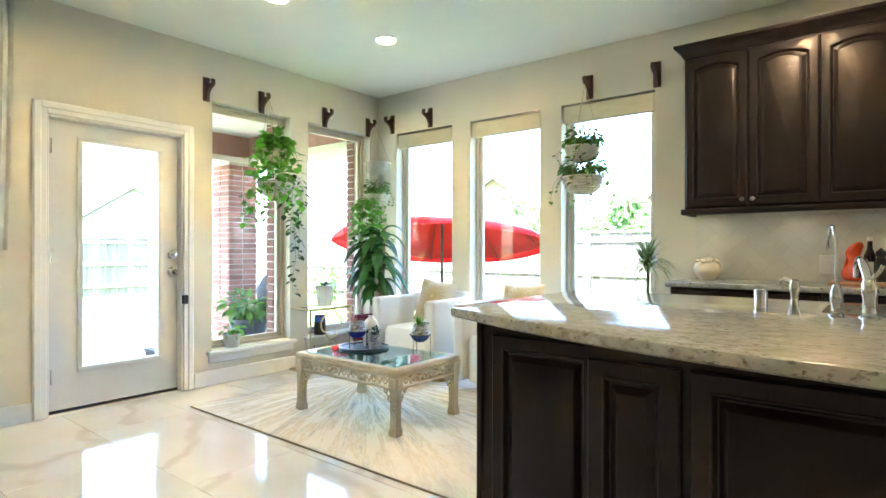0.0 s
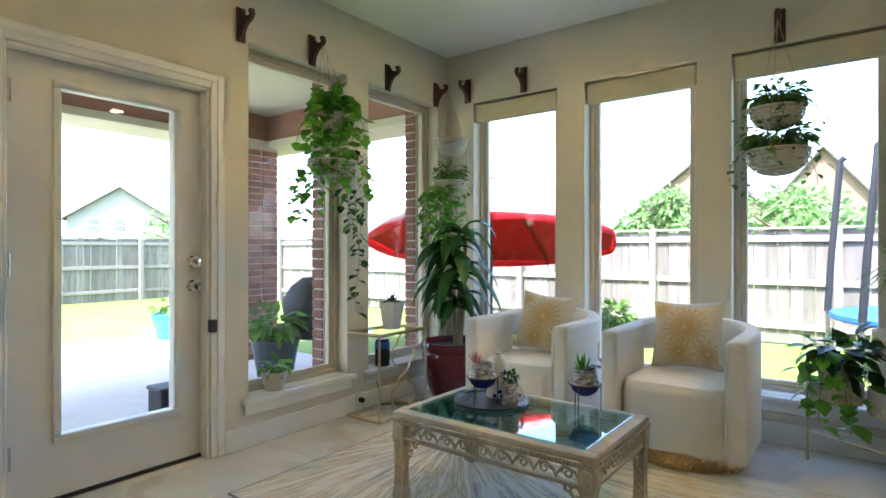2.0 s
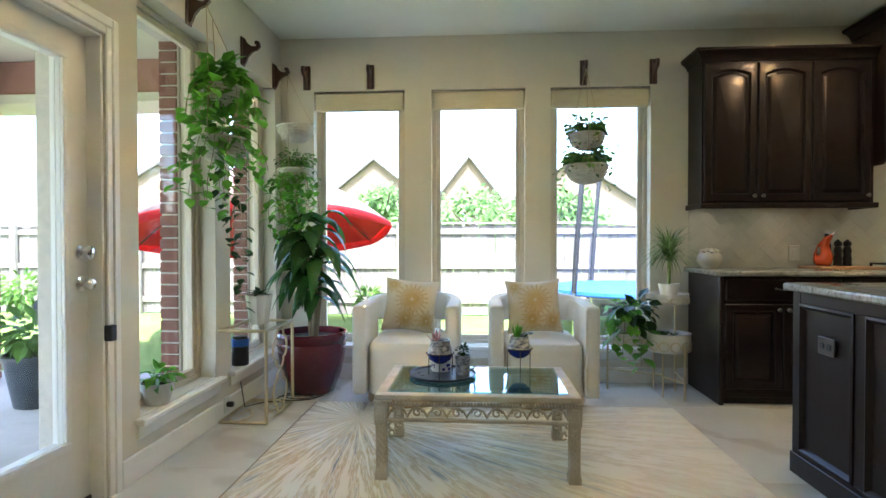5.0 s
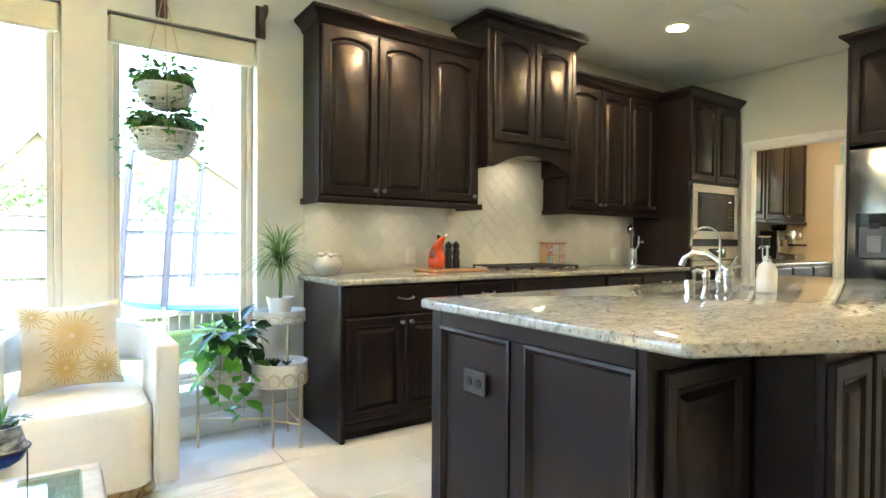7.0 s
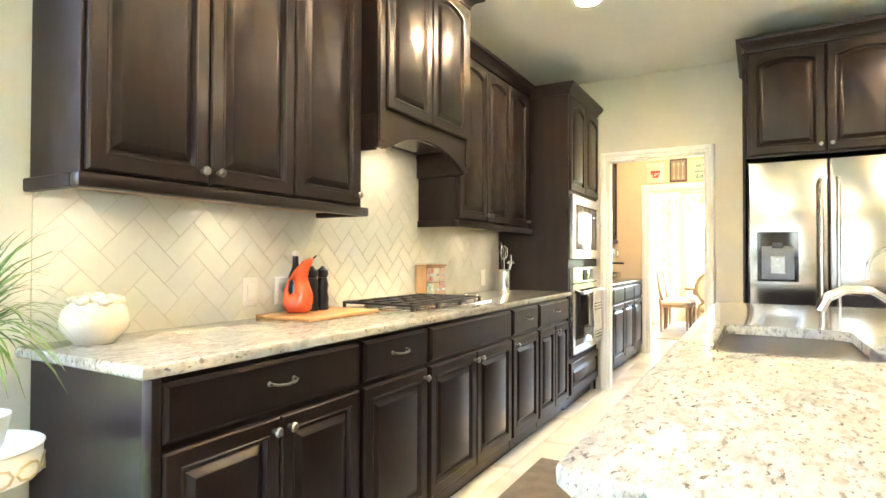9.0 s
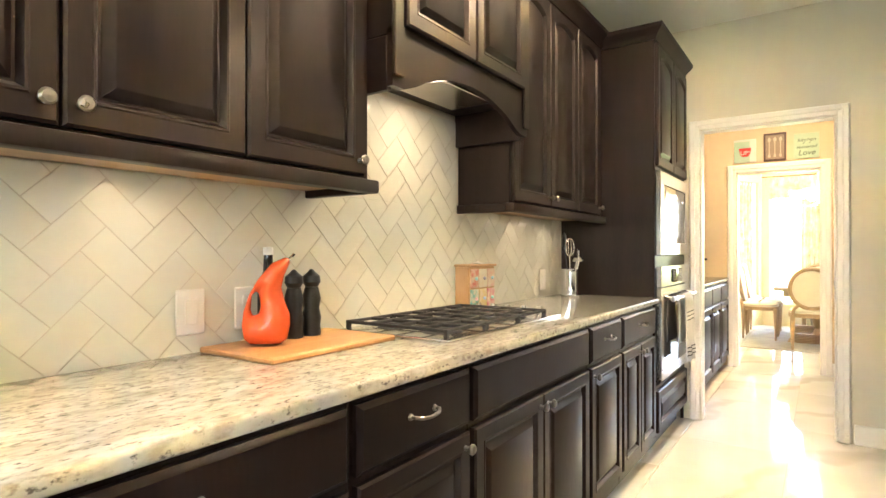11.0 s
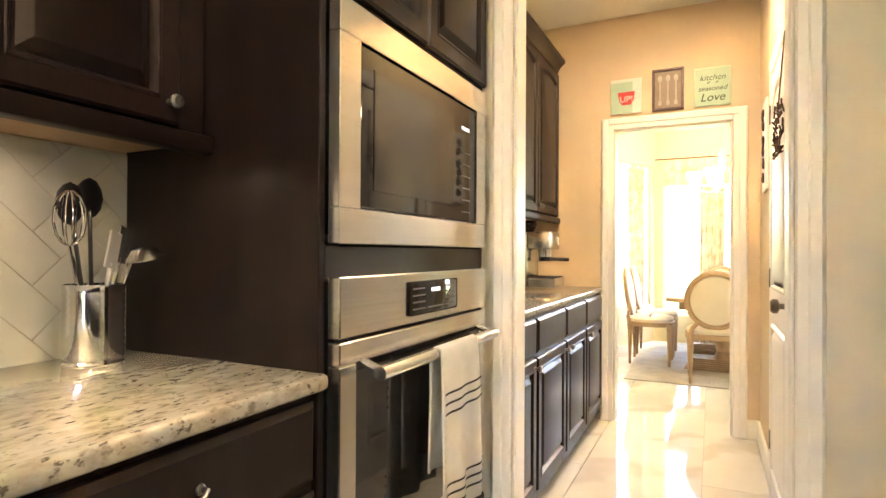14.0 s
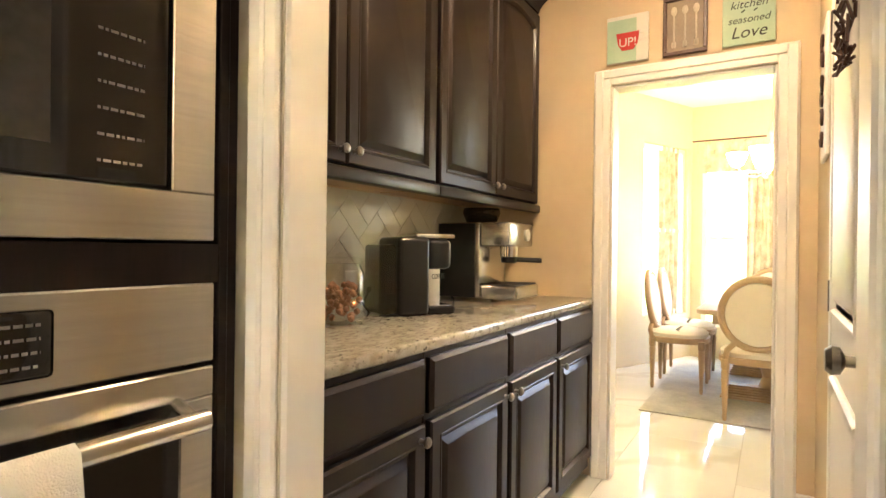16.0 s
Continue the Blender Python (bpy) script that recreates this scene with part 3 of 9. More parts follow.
def base_cabinet(x0, x1, doors, drawers, pulls=True, at=None, knob_side=None, ends=(), foot=True):
    """A base unit in its own frame: x0 to x1, face at y = 0 towards -y, 0.58 deep. doors: how many; drawers: how many slab fronts on top."""
    t = thing("base_cabinet", "dark espresso wooden base cabinet with raised panel doors", "cabinet", "base cabinets under the counter", at=at)
    part("body", B(x0 + 0.001, x1 - 0.001, 0.0, 0.583, 0.10, TOP - 0.038, bevel=0.002), CAB, t)
    part("toe_kick", B(x0 + 0.002, x1 - 0.002, 0.045, 0.55, 0.0, 0.10), CAB, t)
    part("plinth_rail", B(x0 + 0.001, x1 - 0.001, 0.0, 0.045, 0.055, 0.10, bevel=0.003), CAB, t)
    g = 0.014
    w = (x1 - x0 - g * 2 - 0.004 * (doors - 1)) / doors
    top = 0.722 if drawers else TOP - 0.052
    for k in range(doors):
        side = (knob_side if doors == 1 else ("r" if k % 2 == 0 else "l")) or "r"
        kx = w - 0.03 if side == "r" else 0.03
        hang(t, "panel", w, top - 0.115 - 0.012, 0.0, x0 + g + k * (w + 0.004), 0.0, 0.115, ("knob", kx, top - 0.115 - 0.05))
    if drawers:
        dw = (x1 - x0 - g * 2 - 0.02 * (drawers - 1)) / drawers
        for k in range(drawers):
            hang(t, "slab", dw, 0.155, 0, x0 + g + k * (dw + 0.02), 0.0, 0.730, ("pull", dw / 2, 0.088) if pulls else None, "drawer")
    return t


def crown(bm, x0, x1, y0, y1, z, h=0.085, out=0.06, sides=("l", "r")):
    """A crown moulding round the front and sides of a cabinet's top; the back at y1."""
    prof = [(0, 0), (0.008, 0), (0.012, 0.018), (0.025, 0.036), (0.045, 0.055), (out - 0.004, 0.062), (out, h - 0.012), (out, h), (0, h)]
    l, r = ("l" in sides), ("r" in sides)
    loops = []
    for o, dz in prof:
        pts = [(x0 - (o if l else 0), y1, z + dz), (x0 - (o if l else 0), y0 - o, z + dz), (x1 + (o if r else 0), y0 - o, z + dz), (x1 + (o if r else 0), y1, z + dz)]
        loops.append(pts)
    rings = loft(bm, loops, closed=False)
    a = rings[-1]
    b = rings[0]
    for k in range(3):
        bm.faces.new((a[k], a[k + 1], b[k + 1], b[k]))


def upper_cabinet(x0, x1, doors, at=None, z0=1.405, z1=2.51, depth=0.273, sides=("l",), arch=0.032, label="", single="r", light_rail=True, rail_sides=("l", "r"), hood=False):
    """A wall unit in its own frame: face at y = 0 towards -y. doors: list of door widths from the left."""
    t = thing("wall_cabinet", label or "dark espresso wooden wall cabinet with arched panel doors", "cabinet", "wall cabinets")
    if at is not None:
        t.matrix_basis = at
    bm = B(x0 + 0.001, x1 - 0.001, 0, depth, z0 + 0.02, z1, bevel=0.002)
    part("body", bm, CAB, t)
    if light_rail:
        part("underside", B(x0 + 0.01, x1 - 0.01, 0.02, depth - 0.002, z0 + 0.012, z0 + 0.019), CAB_IN, t, "unstained wooden underside")
        bm = bmesh.new()
        box(bm, x0 - (0.018 if "l" in rail_sides else 0), x1 + (0.018 if "r" in rail_sides else 0), -0.032, 0.012, z0 - 0.012, z0 + 0.028, bevel=0.006, segs=2)
        if "l" in rail_sides:
            box(bm, x0 - 0.018, x0 + 0.012, 0.012, depth, z0 - 0.012, z0 + 0.028, bevel=0.004)
        if "r" in rail_sides:
            box(bm, x1 - 0.012, x1 + 0.018, 0.012, depth, z0 - 0.012, z0 + 0.028, bevel=0.004)
        part("light_rail", bm, CAB, t)
    bm = bmesh.new()
    crown(bm, x0, x1, -0.003, depth, z1 - 0.012, sides=sides)
    part("crown", bm, CAB, t)
    x = x0 + 0.013
    zz0 = z0 + 0.038
    n = len(doors)
    for k, w in enumerate(doors):
        side = "r" if (n == 3 and k in (0,)) or (n == 2 and k == 0) else "l"
        if n == 3 and k == 2:
            side = single
        if n == 1:
            side = single
        kx = w - 0.028 if side == "r" else 0.028
        hang(t, "panel", w, z1 - 0.03 - zz0, arch, x, 0.0, zz0, ("knob", kx, 0.042))
        x += w + 0.006
    return t


FY = 4.672                       # face of the base carcasses
kit = pose(0, FY, 0)
base_cabinet(-0.085, 0.722, 2, 1, at=kit)
base_cabinet(0.722, 1.205, 1, 1, at=kit, knob_side="r")
base_cabinet(1.205, 2.175, 2, 1, pulls=False, at=kit)
base_cabinet(2.175, 2.64, 1, 1, at=kit, knob_side="l")
base_cabinet(2.64, 3.318, 2, 1, at=kit)
# end panel of the run, with a fluted corner post
ep = thing("end_panel", "dark espresso wooden end panel of the counter run", "panel")
part("panel", B(-0.105, -0.085, FY - 0.002, YN - 0.019, 0.0, TOP - 0.038, bevel=0.002), CAB, ep)
part("post", B(-0.108, -0.078, FY - 0.024, FY + 0.02, 0.0, TOP - 0.038, bevel=0.008, segs=2), CAB, ep)


def countertop(name, outline, label, holes=()):
    """A granite slab with a rounded edge."""
    bm = bmesh.new()
    prism(bm, outline, TOP - 0.036, TOP, bevel=0.012)
    return solid(name, bm, GRANITE, label, "countertop")


countertop("countertop", [(-0.138, 4.636), (3.319, 4.636), (3.319, YN - 0.002), (-0.138, YN - 0.002)], "polished cream and brown speckled granite countertop")

UY = 4.985
upk = pose(0, UY, 0)
upper_cabinet(-0.108, 1.132, [0.386, 0.386, 0.41], at=upk, sides=("l", "r"), rail_sides=("l", "r"))
upper_cabinet(2.066, 3.318, [0.40, 0.378, 0.372], at=upk, sides=(), rail_sides=("l",), single="r")


def range_hood():
    """The taller, deeper cabinet over the cooktop: two arched doors, an arched valance and the hood's mouth under it."""
    x0, x1, y0 = 1.142, 2.058, 4.895
    t = thing("range_hood", "dark espresso wooden range hood cabinet with an arched valance", "range hood")
    part("body", B(x0, x1, y0, YN - 0.002, 1.872, 2.72, bevel=0.002), CAB, t)
    bm = bmesh.new()
    crown(bm, x0, x1, y0 - 0.003, YN - 0.002, 2.71, h=0.09, out=0.075, sides=("l", "r"))
    part("crown", bm, CAB, t)
    w = (x1 - x0 - 0.026 - 0.08) / 2
    for k in range(2):
        hang(t, "panel", w, 0.785, 0.032, x0 + 0.05 + k * (w + 0.006), y0, 1.908)
    # valance with a shallow arch
    bm = bmesh.new()
    n = 17
    top, low = [], []
    for k in range(n):
        u = k / (n - 1)
        x = x0 + (x1 - x0) * u
        e = 0.10
        z = 1.715 if u < e or u > 1 - e else 1.715 + 0.105 * math.sin(math.pi * (u - e) / (1 - 2 * e)) ** 0.7
        top.append((x, 1.895)), low.append((x, z))
    prof = low + list(reversed(top))
    prism(bm, [(x, z) for x, z in prof], 0, 0.022, pose(0, y0 + 0.022, 0, 90, 0, 0))
    part("valance", bm, CAB, t)
    for xa in (x0, x1 - 0.02):
        part("cheek", B(xa, xa + 0.02, y0 + 0.022, YN - 0.002, 1.705, 1.872, bevel=0.002), CAB, t)
    part("soffit", B(x0 + 0.02, x1 - 0.02, y0 + 0.022, YN - 0.002, 1.852, 1.871), CAB, t)
    part("vent_insert", B(x0 + 0.17, x1 - 0.17, y0 + 0.08, YN - 0.08, 1.838, 1.851, bevel=0.003), STEEL, t, "stainless steel hood insert")
    part("post", B(x0 - 0.002, x0 + 0.045, y0 - 0.012, y0, 1.745, 2.70, bevel=0.004), CAB, t)
    part("post", B(x1 - 0.045, x1 + 0.002, y0 - 0.012, y0, 1.745, 2.70, bevel=0.004), CAB, t)


range_hood()


def oven_tower():
    x0, x1, y0 = 3.320, 4.190, 4.662
    t = thing("oven_tower", "tall dark espresso wooden oven cabinet with a crown", "cabinet")
    part("side", B(x0, x0 + 0.02, y0, YN - 0.002, 0.10, 2.50, bevel=0.002), CAB, t)
    part("side", B(x1 - 0.02, x1, y0, YN - 0.002, 0.10, 2.50, bevel=0.002), CAB, t)
    part("back", B(x0 + 0.02, x1 - 0.02, YN - 0.02, YN - 0.002, 0.10, 2.50), CAB, t)
    for z0, z1 in ((0.10, 0.40), (1.125, 1.19), (1.715, 2.50)):
        part("body", B(x0 + 0.02, x1 - 0.02, y0, YN - 0.02, z0, z1), CAB, t)
    part("toe_kick", B(x0 + 0.03, x1 - 0.03, y0 + 0.05, YN - 0.05, 0, 0.10), CAB, t)
    part("filler", B(x1, XE - 0.001, y0 + 0.01, y0 + 0.03, 0, 2.49), CAB, t)
    bm = bmesh.new()
    crown(bm, x0, x1, y0 - 0.003, YN - 0.002, 2.49, sides=("l", "r"), out=0.055)
    part("crown", bm, CAB, t)
    w = (x1 - x0 - 0.026 - 0.006) / 2
    for k in range(2):
        hang(t, "panel", w, 0.74, 0.032, x0 + 0.013 + k * (w + 0.006), y0, 1.735)
    hang(t, "panel", x1 - x0 - 0.026, 0.25, 0, x0 + 0.013, y0, 0.125, None, "drawer")


oven_tower()


# island
def island():
    t = thing("kitchen_island", "large dark espresso wooden kitchen island with panelled ends", "kitchen island")
    bm = bmesh.new()
    box(bm, -0.20, 2.74, 2.60, 3.52, 0.0, TOP - 0.037)
    part("body", bm, CAB, t)
    bm = bmesh.new()
    box(bm, 0.30, 2.26, 2.40, 2.60, 0.0, TOP - 0.037)
    part("breakfast_front", bm, CAB, t)
    # west end: frame with two raised panels
    bm = bmesh.new()
    top = TOP - 0.037
    for a in ((2.585, 2.616, 0, top), (3.02, 3.091, 0.125, 0.845), (3.481, 3.545, 0, top)):
        box(bm, -0.222, -0.20, a[0], a[1], a[2], a[3], bevel=0.003)
    box(bm, -0.222, -0.20, 2.616, 3.481, 0.845, top, bevel=0.003)
    box(bm, -0.222, -0.20, 2.616, 3.481, 0.0, 0.125, bevel=0.003)
    part("end_frame", bm, CAB, t)
    for a, b in ((2.616, 3.02), (3.091, 3.481)):
        bm = bmesh.new()
        box(bm, -0.212, -0.20, a + 0.004, b - 0.004, 0.129, 0.841)
        loops = [[(x, a + i, 0.125 + i), (x, b - i, 0.125 + i), (x, b - i, 0.845 - i), (x, a + i, 0.845 - i)] for i, x in ((0.0, -0.222), (0.0, -0.228), (0.010, -0.232), (0.018, -0.224), (0.026, -0.212))]
        loft(bm, loops)
        part("end_panel", bm, CAB, t)
    part("base_moulding", B(-0.230, -0.222, 2.575, 3.552, 0.0, 0.105, bevel=0.004), CAB, t)
    # south doors
    hang(t, "panel", 0.42, 0.72, 0, -0.15, 2.60, 0.115)
    for x, w in ((0.315, 0.26), (0.60, 0.52), (1.14, 0.52), (1.68, 0.52)):
        hang(t, "panel", w, 0.72, 0, x, 2.40, 0.115)
    hang(t, "panel", 0.42, 0.72, 0, 2.29, 2.60, 0.115)
    part("return_panel", B(0.290, 0.30, 2.42, 2.58, 0.06, 0.85, bevel=0.004), CAB, t)
    # north side: drawers and doors facing the range
    for x, w in ((-0.17, 0.42), (0.27, 0.45), (0.73, 0.45), (1.86, 0.42), (2.30, 0.41)):
        d = hang(t, "panel", w, 0.57, 0, x + w, 3.52, 0.115)
        d.matrix_basis = pose(x + w, 3.52, 0.115, 0, 0, 180)
        d = hang(t, "slab", w, 0.155, 0, x + w, 3.52, 0.730, ("pull", w / 2, 0.088), "drawer")
        d.matrix_basis = pose(x + w, 3.52, 0.730, 0, 0, 180)
    # outlet in the end panel
    part("outlet", B(-0.230, -0.222, 3.21, 3.33, 0.635, 0.715, bevel=0.003), BRONZE, t, "dark bronze electrical outlet plate")
    for y in (3.245, 3.295):
        bm = bmesh.new()
        lathe(bm, [(0.016, 0), (0.016, 0.003), (0, 0.003)], 12, pose(-0.2305, y, 0.675, 0, -90, 0))
        part("socket", bm, BLACK, t)
    dw = thing("dishwasher", "stainless steel dishwasher built into the island", "dishwasher")
    part("front", B(1.20, 1.80, 3.523, 3.545, 0.11, 0.80, bevel=0.004), STEEL, dw)
    part("control_strip", B(1.20, 1.80, 3.523, 3.548, 0.805, 0.87, bevel=0.004), BLACK_GLASS, dw, "black control strip")
    bm = bmesh.new()
    tube(bm, [(1.26, 3.545, 0.745), (1.26, 3.58, 0.745), (1.74, 3.58, 0.745), (1.74, 3.545, 0.745)], 0.011, 10)
    part("handle", bm, STEEL, dw)


island()


def island_top():
    """The island's granite top: a straight north edge, a bowed south edge and a cut-out for the sink."""
    xa, xb, yn = -0.258, 2.80, 3.598
    n = 28
    south = []
    for k in range(n + 1):
        u = k / n
        south.append((xa + (xb - xa) * u, 2.475 - 0.40 * (1 - (2 * u - 1) ** 2) ** 0.95))
    sx0, sx1, sy0, sy1 = 0.83, 1.55, 3.08, 3.485
    bm = bmesh.new()
    def rounded(x0, x1, y0, y1, r):
        pts = []
        for cx, cy, a in ((x0 + r, y0 + r, 180), (x1 - r, y0 + r, 270), (x1 - r, y1 - r, 0), (x0 + r, y1 - r, 90)):
            pts += [(cx + r * math.cos(radians(a + d)), cy + r * math.sin(radians(a + d))) for d in (0, 30, 60, 90)]
        return pts
    outer = [(xa + 0.03, yn), (xa, yn - 0.03)] + [south[0], (xa + 0.015, 2.452)] + south[1:-1] + [south[-1], (xb, yn)]
    hole = rounded(sx0, sx1, sy0, sy1, 0.05)
    e = 0.010
    def ring(pts, z, inset, flip=False):
        c = Vector((sum(p[0] for p in pts) / len(pts), sum(p[1] for p in pts) / len(pts)))
        out = []
        m = len(pts)
        for i, p in enumerate(pts):
            a, b = Vector(pts[i - 1]), Vector(pts[(i + 1) % m])
            d = (b - a).normalized()
            nrm = Vector((d.y, -d.x))
            if nrm.dot(Vector(p) - c) < 0:
                nrm = -nrm
            q = Vector(p) - nrm * inset
            out.append(bm.verts.new((q.x, q.y, z)))
        return out
    rings = [ring(outer, z, i) for z, i in ((TOP - 0.036, 0.008), (TOP - 0.030, 0.001), (TOP - 0.010, 0.0), (TOP - 0.003, 0.003), (TOP, 0.010))]
    for a, b in zip(rings, rings[1:]):
        for k in range(len(a)):
            bm.faces.new((a[k], a[(k + 1) % len(a)], b[(k + 1) % len(b)], b[k]))
    h1, h0 = ring(hole, TOP, 0), ring(hole, TOP - 0.036, 0)
    for k in range(len(h1)):
        bm.faces.new((h0[k], h0[(k + 1) % len(h0)], h1[(k + 1) % len(h1)], h1[k]))
    for loop_a, loop_b in ((rings[-1], h1), (rings[0], h0)):
        es = []
        for lp in (loop_a, loop_b):
            for k in range(len(lp)):
                es.append(bm.edges.get((lp[k], lp[(k + 1) % len(lp)])))
        bmesh.ops.triangle_fill(bm, edges=es, use_beauty=True)
    return solid("island_top", bm, GRANITE, "bowed polished speckled granite island top", "countertop", smooth=30)


island_top()


# ---- outdoors ----
GRASS = surface("lawn", (0.10, 0.17, 0.025), (0.17, 0.25, 0.05), 0.9, scale=2.0, bump=0.6, bump_scale=60)
CONCRETE = surface("patio_concrete", (0.52, 0.49, 0.45), (0.44, 0.42, 0.38), 0.85, scale=1.5, bump=0.2, bump_scale=90)
FENCE = surface("weathered_cedar", (0.14, 0.126, 0.112), (0.23, 0.21, 0.19), 0.85, scale=3, stretch=(6, 6, 0.6), per_piece=0.25, bump=0.25)
FENCE_RAIL = surface("pale_rail_timber", (0.29, 0.27, 0.24), (0.23, 0.21, 0.185), 0.8, scale=3, stretch=(1, 4, 4))
BRICK = surface("red_brown_brick", (0.20, 0.085, 0.065), (0.30, 0.14, 0.105), 0.85, scale=9, per_piece=0.3, bump=0.4)
MORTAR = surface("mortar", (0.50, 0.46, 0.40), (0.42, 0.39, 0.34), 0.9, scale=25, bump=0.3)
SOFFIT = surface("soffit_paint", (0.55, 0.52, 0.40), (0.52, 0.49, 0.37), 0.7, scale=3)
BEAM = surface("red_brown_beam", (0.30, 0.15, 0.11), (0.26, 0.13, 0.095), 0.7, scale=4)
FOLIAGE = leaf_surface("tree_leaves", (0.15, 0.26, 0.085), (0.24, 0.37, 0.15), 0.6)
BARK = surface("bark", (0.10, 0.07, 0.05), (0.16, 0.12, 0.09), 0.9, scale=8, stretch=(4, 4, 0.6), bump=0.5)
GZ = -0.15

structure("ground", B(-160, 160, -160, 200, -1.0, GZ), GRASS, "mown green lawn reaching into the distance")
structure("patio_slab", B(-9.0, XW - 0.22, -5, 5.75, GZ - 0.1, -0.10, bevel=0.01), CONCRETE, "pale concrete patio slab")
bm = bmesh.new()
box(bm, -6.75, XW - 0.22, -5, 5.75, 2.74, 2.86)
structure("patio_roof", bm, SOFFIT, "painted ceiling over the patio")
bm = bmesh.new()
box(bm, -6.60, -6.15, -5, 5.75, 2.44, 2.739, bevel=0.01)
box(bm, -6.15, XW - 0.221, 5.35, 5.75, 2.44, 2.739, bevel=0.01)
structure("patio_beam", bm, BEAM, "red brown painted patio beam", smooth=30)
bm = bmesh.new()
box(bm, -6.64, -6.11, -5, 5.79, 2.36, 2.439, bevel=0.006)
box(bm, -6.11, XW - 0.221, 5.31, 5.79, 2.36, 2.439, bevel=0.006)
structure("patio_beam_trim", bm, SOFFIT, "cream trim under the patio beam", smooth=30)
for k, py in enumerate((1.2, 3.8)):
    t = thing("patio_downlight", "white recessed downlight in the patio ceiling", "ceiling light", "patio downlights", at=pose(-5.3, py, 2.735))
    bm = bmesh.new()
    lathe(bm, [(0.05, 0.0), (0.09, 0.0), (0.09, 0.004), (0.05, 0.004)], 24)
    part("ring", bm, TRIM, t)
    bm = bmesh.new()
    lathe(bm, [(0.05, 0.0), (0, 0.0)], 24)
    part("lens", bm, WHITE, t)


def brick_column():
    """A square patio column of single bricks round a mortar core."""
    t = thing("brick_column", "red brown brick patio column with pale mortar", "column")
    x0, x1, y0, y1 = -6.56, -6.12, 5.02, 5.46
    part("core", B(x0 + 0.008, x1 - 0.008, y0 + 0.008, y1 - 0.008, -0.10, 2.36), MORTAR, t, smooth=0)
    me = mesh_of("brick", B(-0.10, 0.10, -0.05, 0.0, -0.031, 0.031, bevel=0.004), BRICK, 0)
    rnd = random.Random(3)
    for c in range(33):
        z = -0.063 + c * 0.0735
        for s, (ox, oy, rz) in enumerate(((x0, y0, 0), (x1, y0, 90), (x1, y1, 180), (x0, y1, 270))):
            for k in range(2):
                d = 0.11 + k * 0.216 + (0.0 if c % 2 else 0.0)
                ob = new("brick", me)
                ob.parent = t
                ob.matrix_basis = pose(ox, oy, z, 0, 0, rz) @ pose(d + (0.005 if c % 2 else -0.005), 0.05 - 0.050 - rnd.random() * 0.003 + 0.05, 0)


brick_column()

# brick skin outside, seen in the deep window jambs
bm = bmesh.new()
rnd = random.Random(8)
for y_edge in (W_WINDOWS[0][1], W_WINDOWS[1][1], ):
    for c in range(29):
        z = SILL + 0.04 + c * 0.0735
        w = 0.15 if c % 2 else 0.10
        box(bm, XW - 0.345, XW - 0.232, y_edge - 0.03, y_edge - 0.03 + w, z - 0.031, z + 0.031, bevel=0.003)
structure("brick_jamb", bm, BRICK, "red brown brick edge beside the windows")
bm = bmesh.new()
wall_with_holes(bm, "x", XW - 0.222, XW - 0.335, -5, 5.62, -0.2, 2.735, [(DOOR[0] - 0.02, DOOR[1] + 0.02, -0.2, DOOR[3] + 0.02)] + [(a + 0.02, b - 0.02, SILL - 0.02, WIN_TOP) for a, b in W_WINDOWS])
structure("wall_west_skin", bm, MORTAR, "outer masonry skin of the house")


def fence(name, x0, y0, x1, y1, label):
    """A board fence from 0 to 1 seen from its post side: boards, three rails and posts."""
    L = math.hypot(x1 - x0, y1 - y0)
    t = thing(name, label, "fence", at=pose(x0, y0, GZ, 0, 0, math.degrees(math.atan2(y1 - y0, x1 - x0))))
    n = int(L / 0.146)
    rnd = random.Random(n)
    me = [mesh_of("board", B(0, 0.139, 0, 0.016, 0.02, 1.57 + h, bevel=0.002), FENCE, 0) for h in (0.0, 0.012, -0.012, 0.02)]
    if n > 300:
        n = 300
    for k in range(n):
        b = new("board", me[rnd.randrange(4)])
        b.parent = t
        b.matrix_basis = pose(k * 0.146, 0.004 * rnd.random(), 0, 0, rnd.uniform(-0.25, 0.25), 0)
    for z in (0.22, 0.82, 1.42):
        part("rail", B(0, L, -0.042, -0.002, z, z + 0.085, bevel=0.004), FENCE_RAIL, t)
    part("cap", B(0, L, -0.05, 0.03, 1.595, 1.625, bevel=0.004), FENCE_RAIL, t)
    me = mesh_of("post", B(-0.045, 0.045, -0.125, -0.043, 0, 1.60, bevel=0.004), FENCE_RAIL, 30)
    k = 0.6
    while k < L:
        p = new("post", me)
        p.parent = t
        p.matrix_basis = pose(k, 0, 0)
        k += 2.35
    return t


fence("fence", -15.5, 10.3, 12.5, 10.3, "weathered grey cedar board fence along the lawn")
fence("fence", -15.5, -9.0, -15.5, 10.3, "weathered grey cedar board fence at the side of the garden")


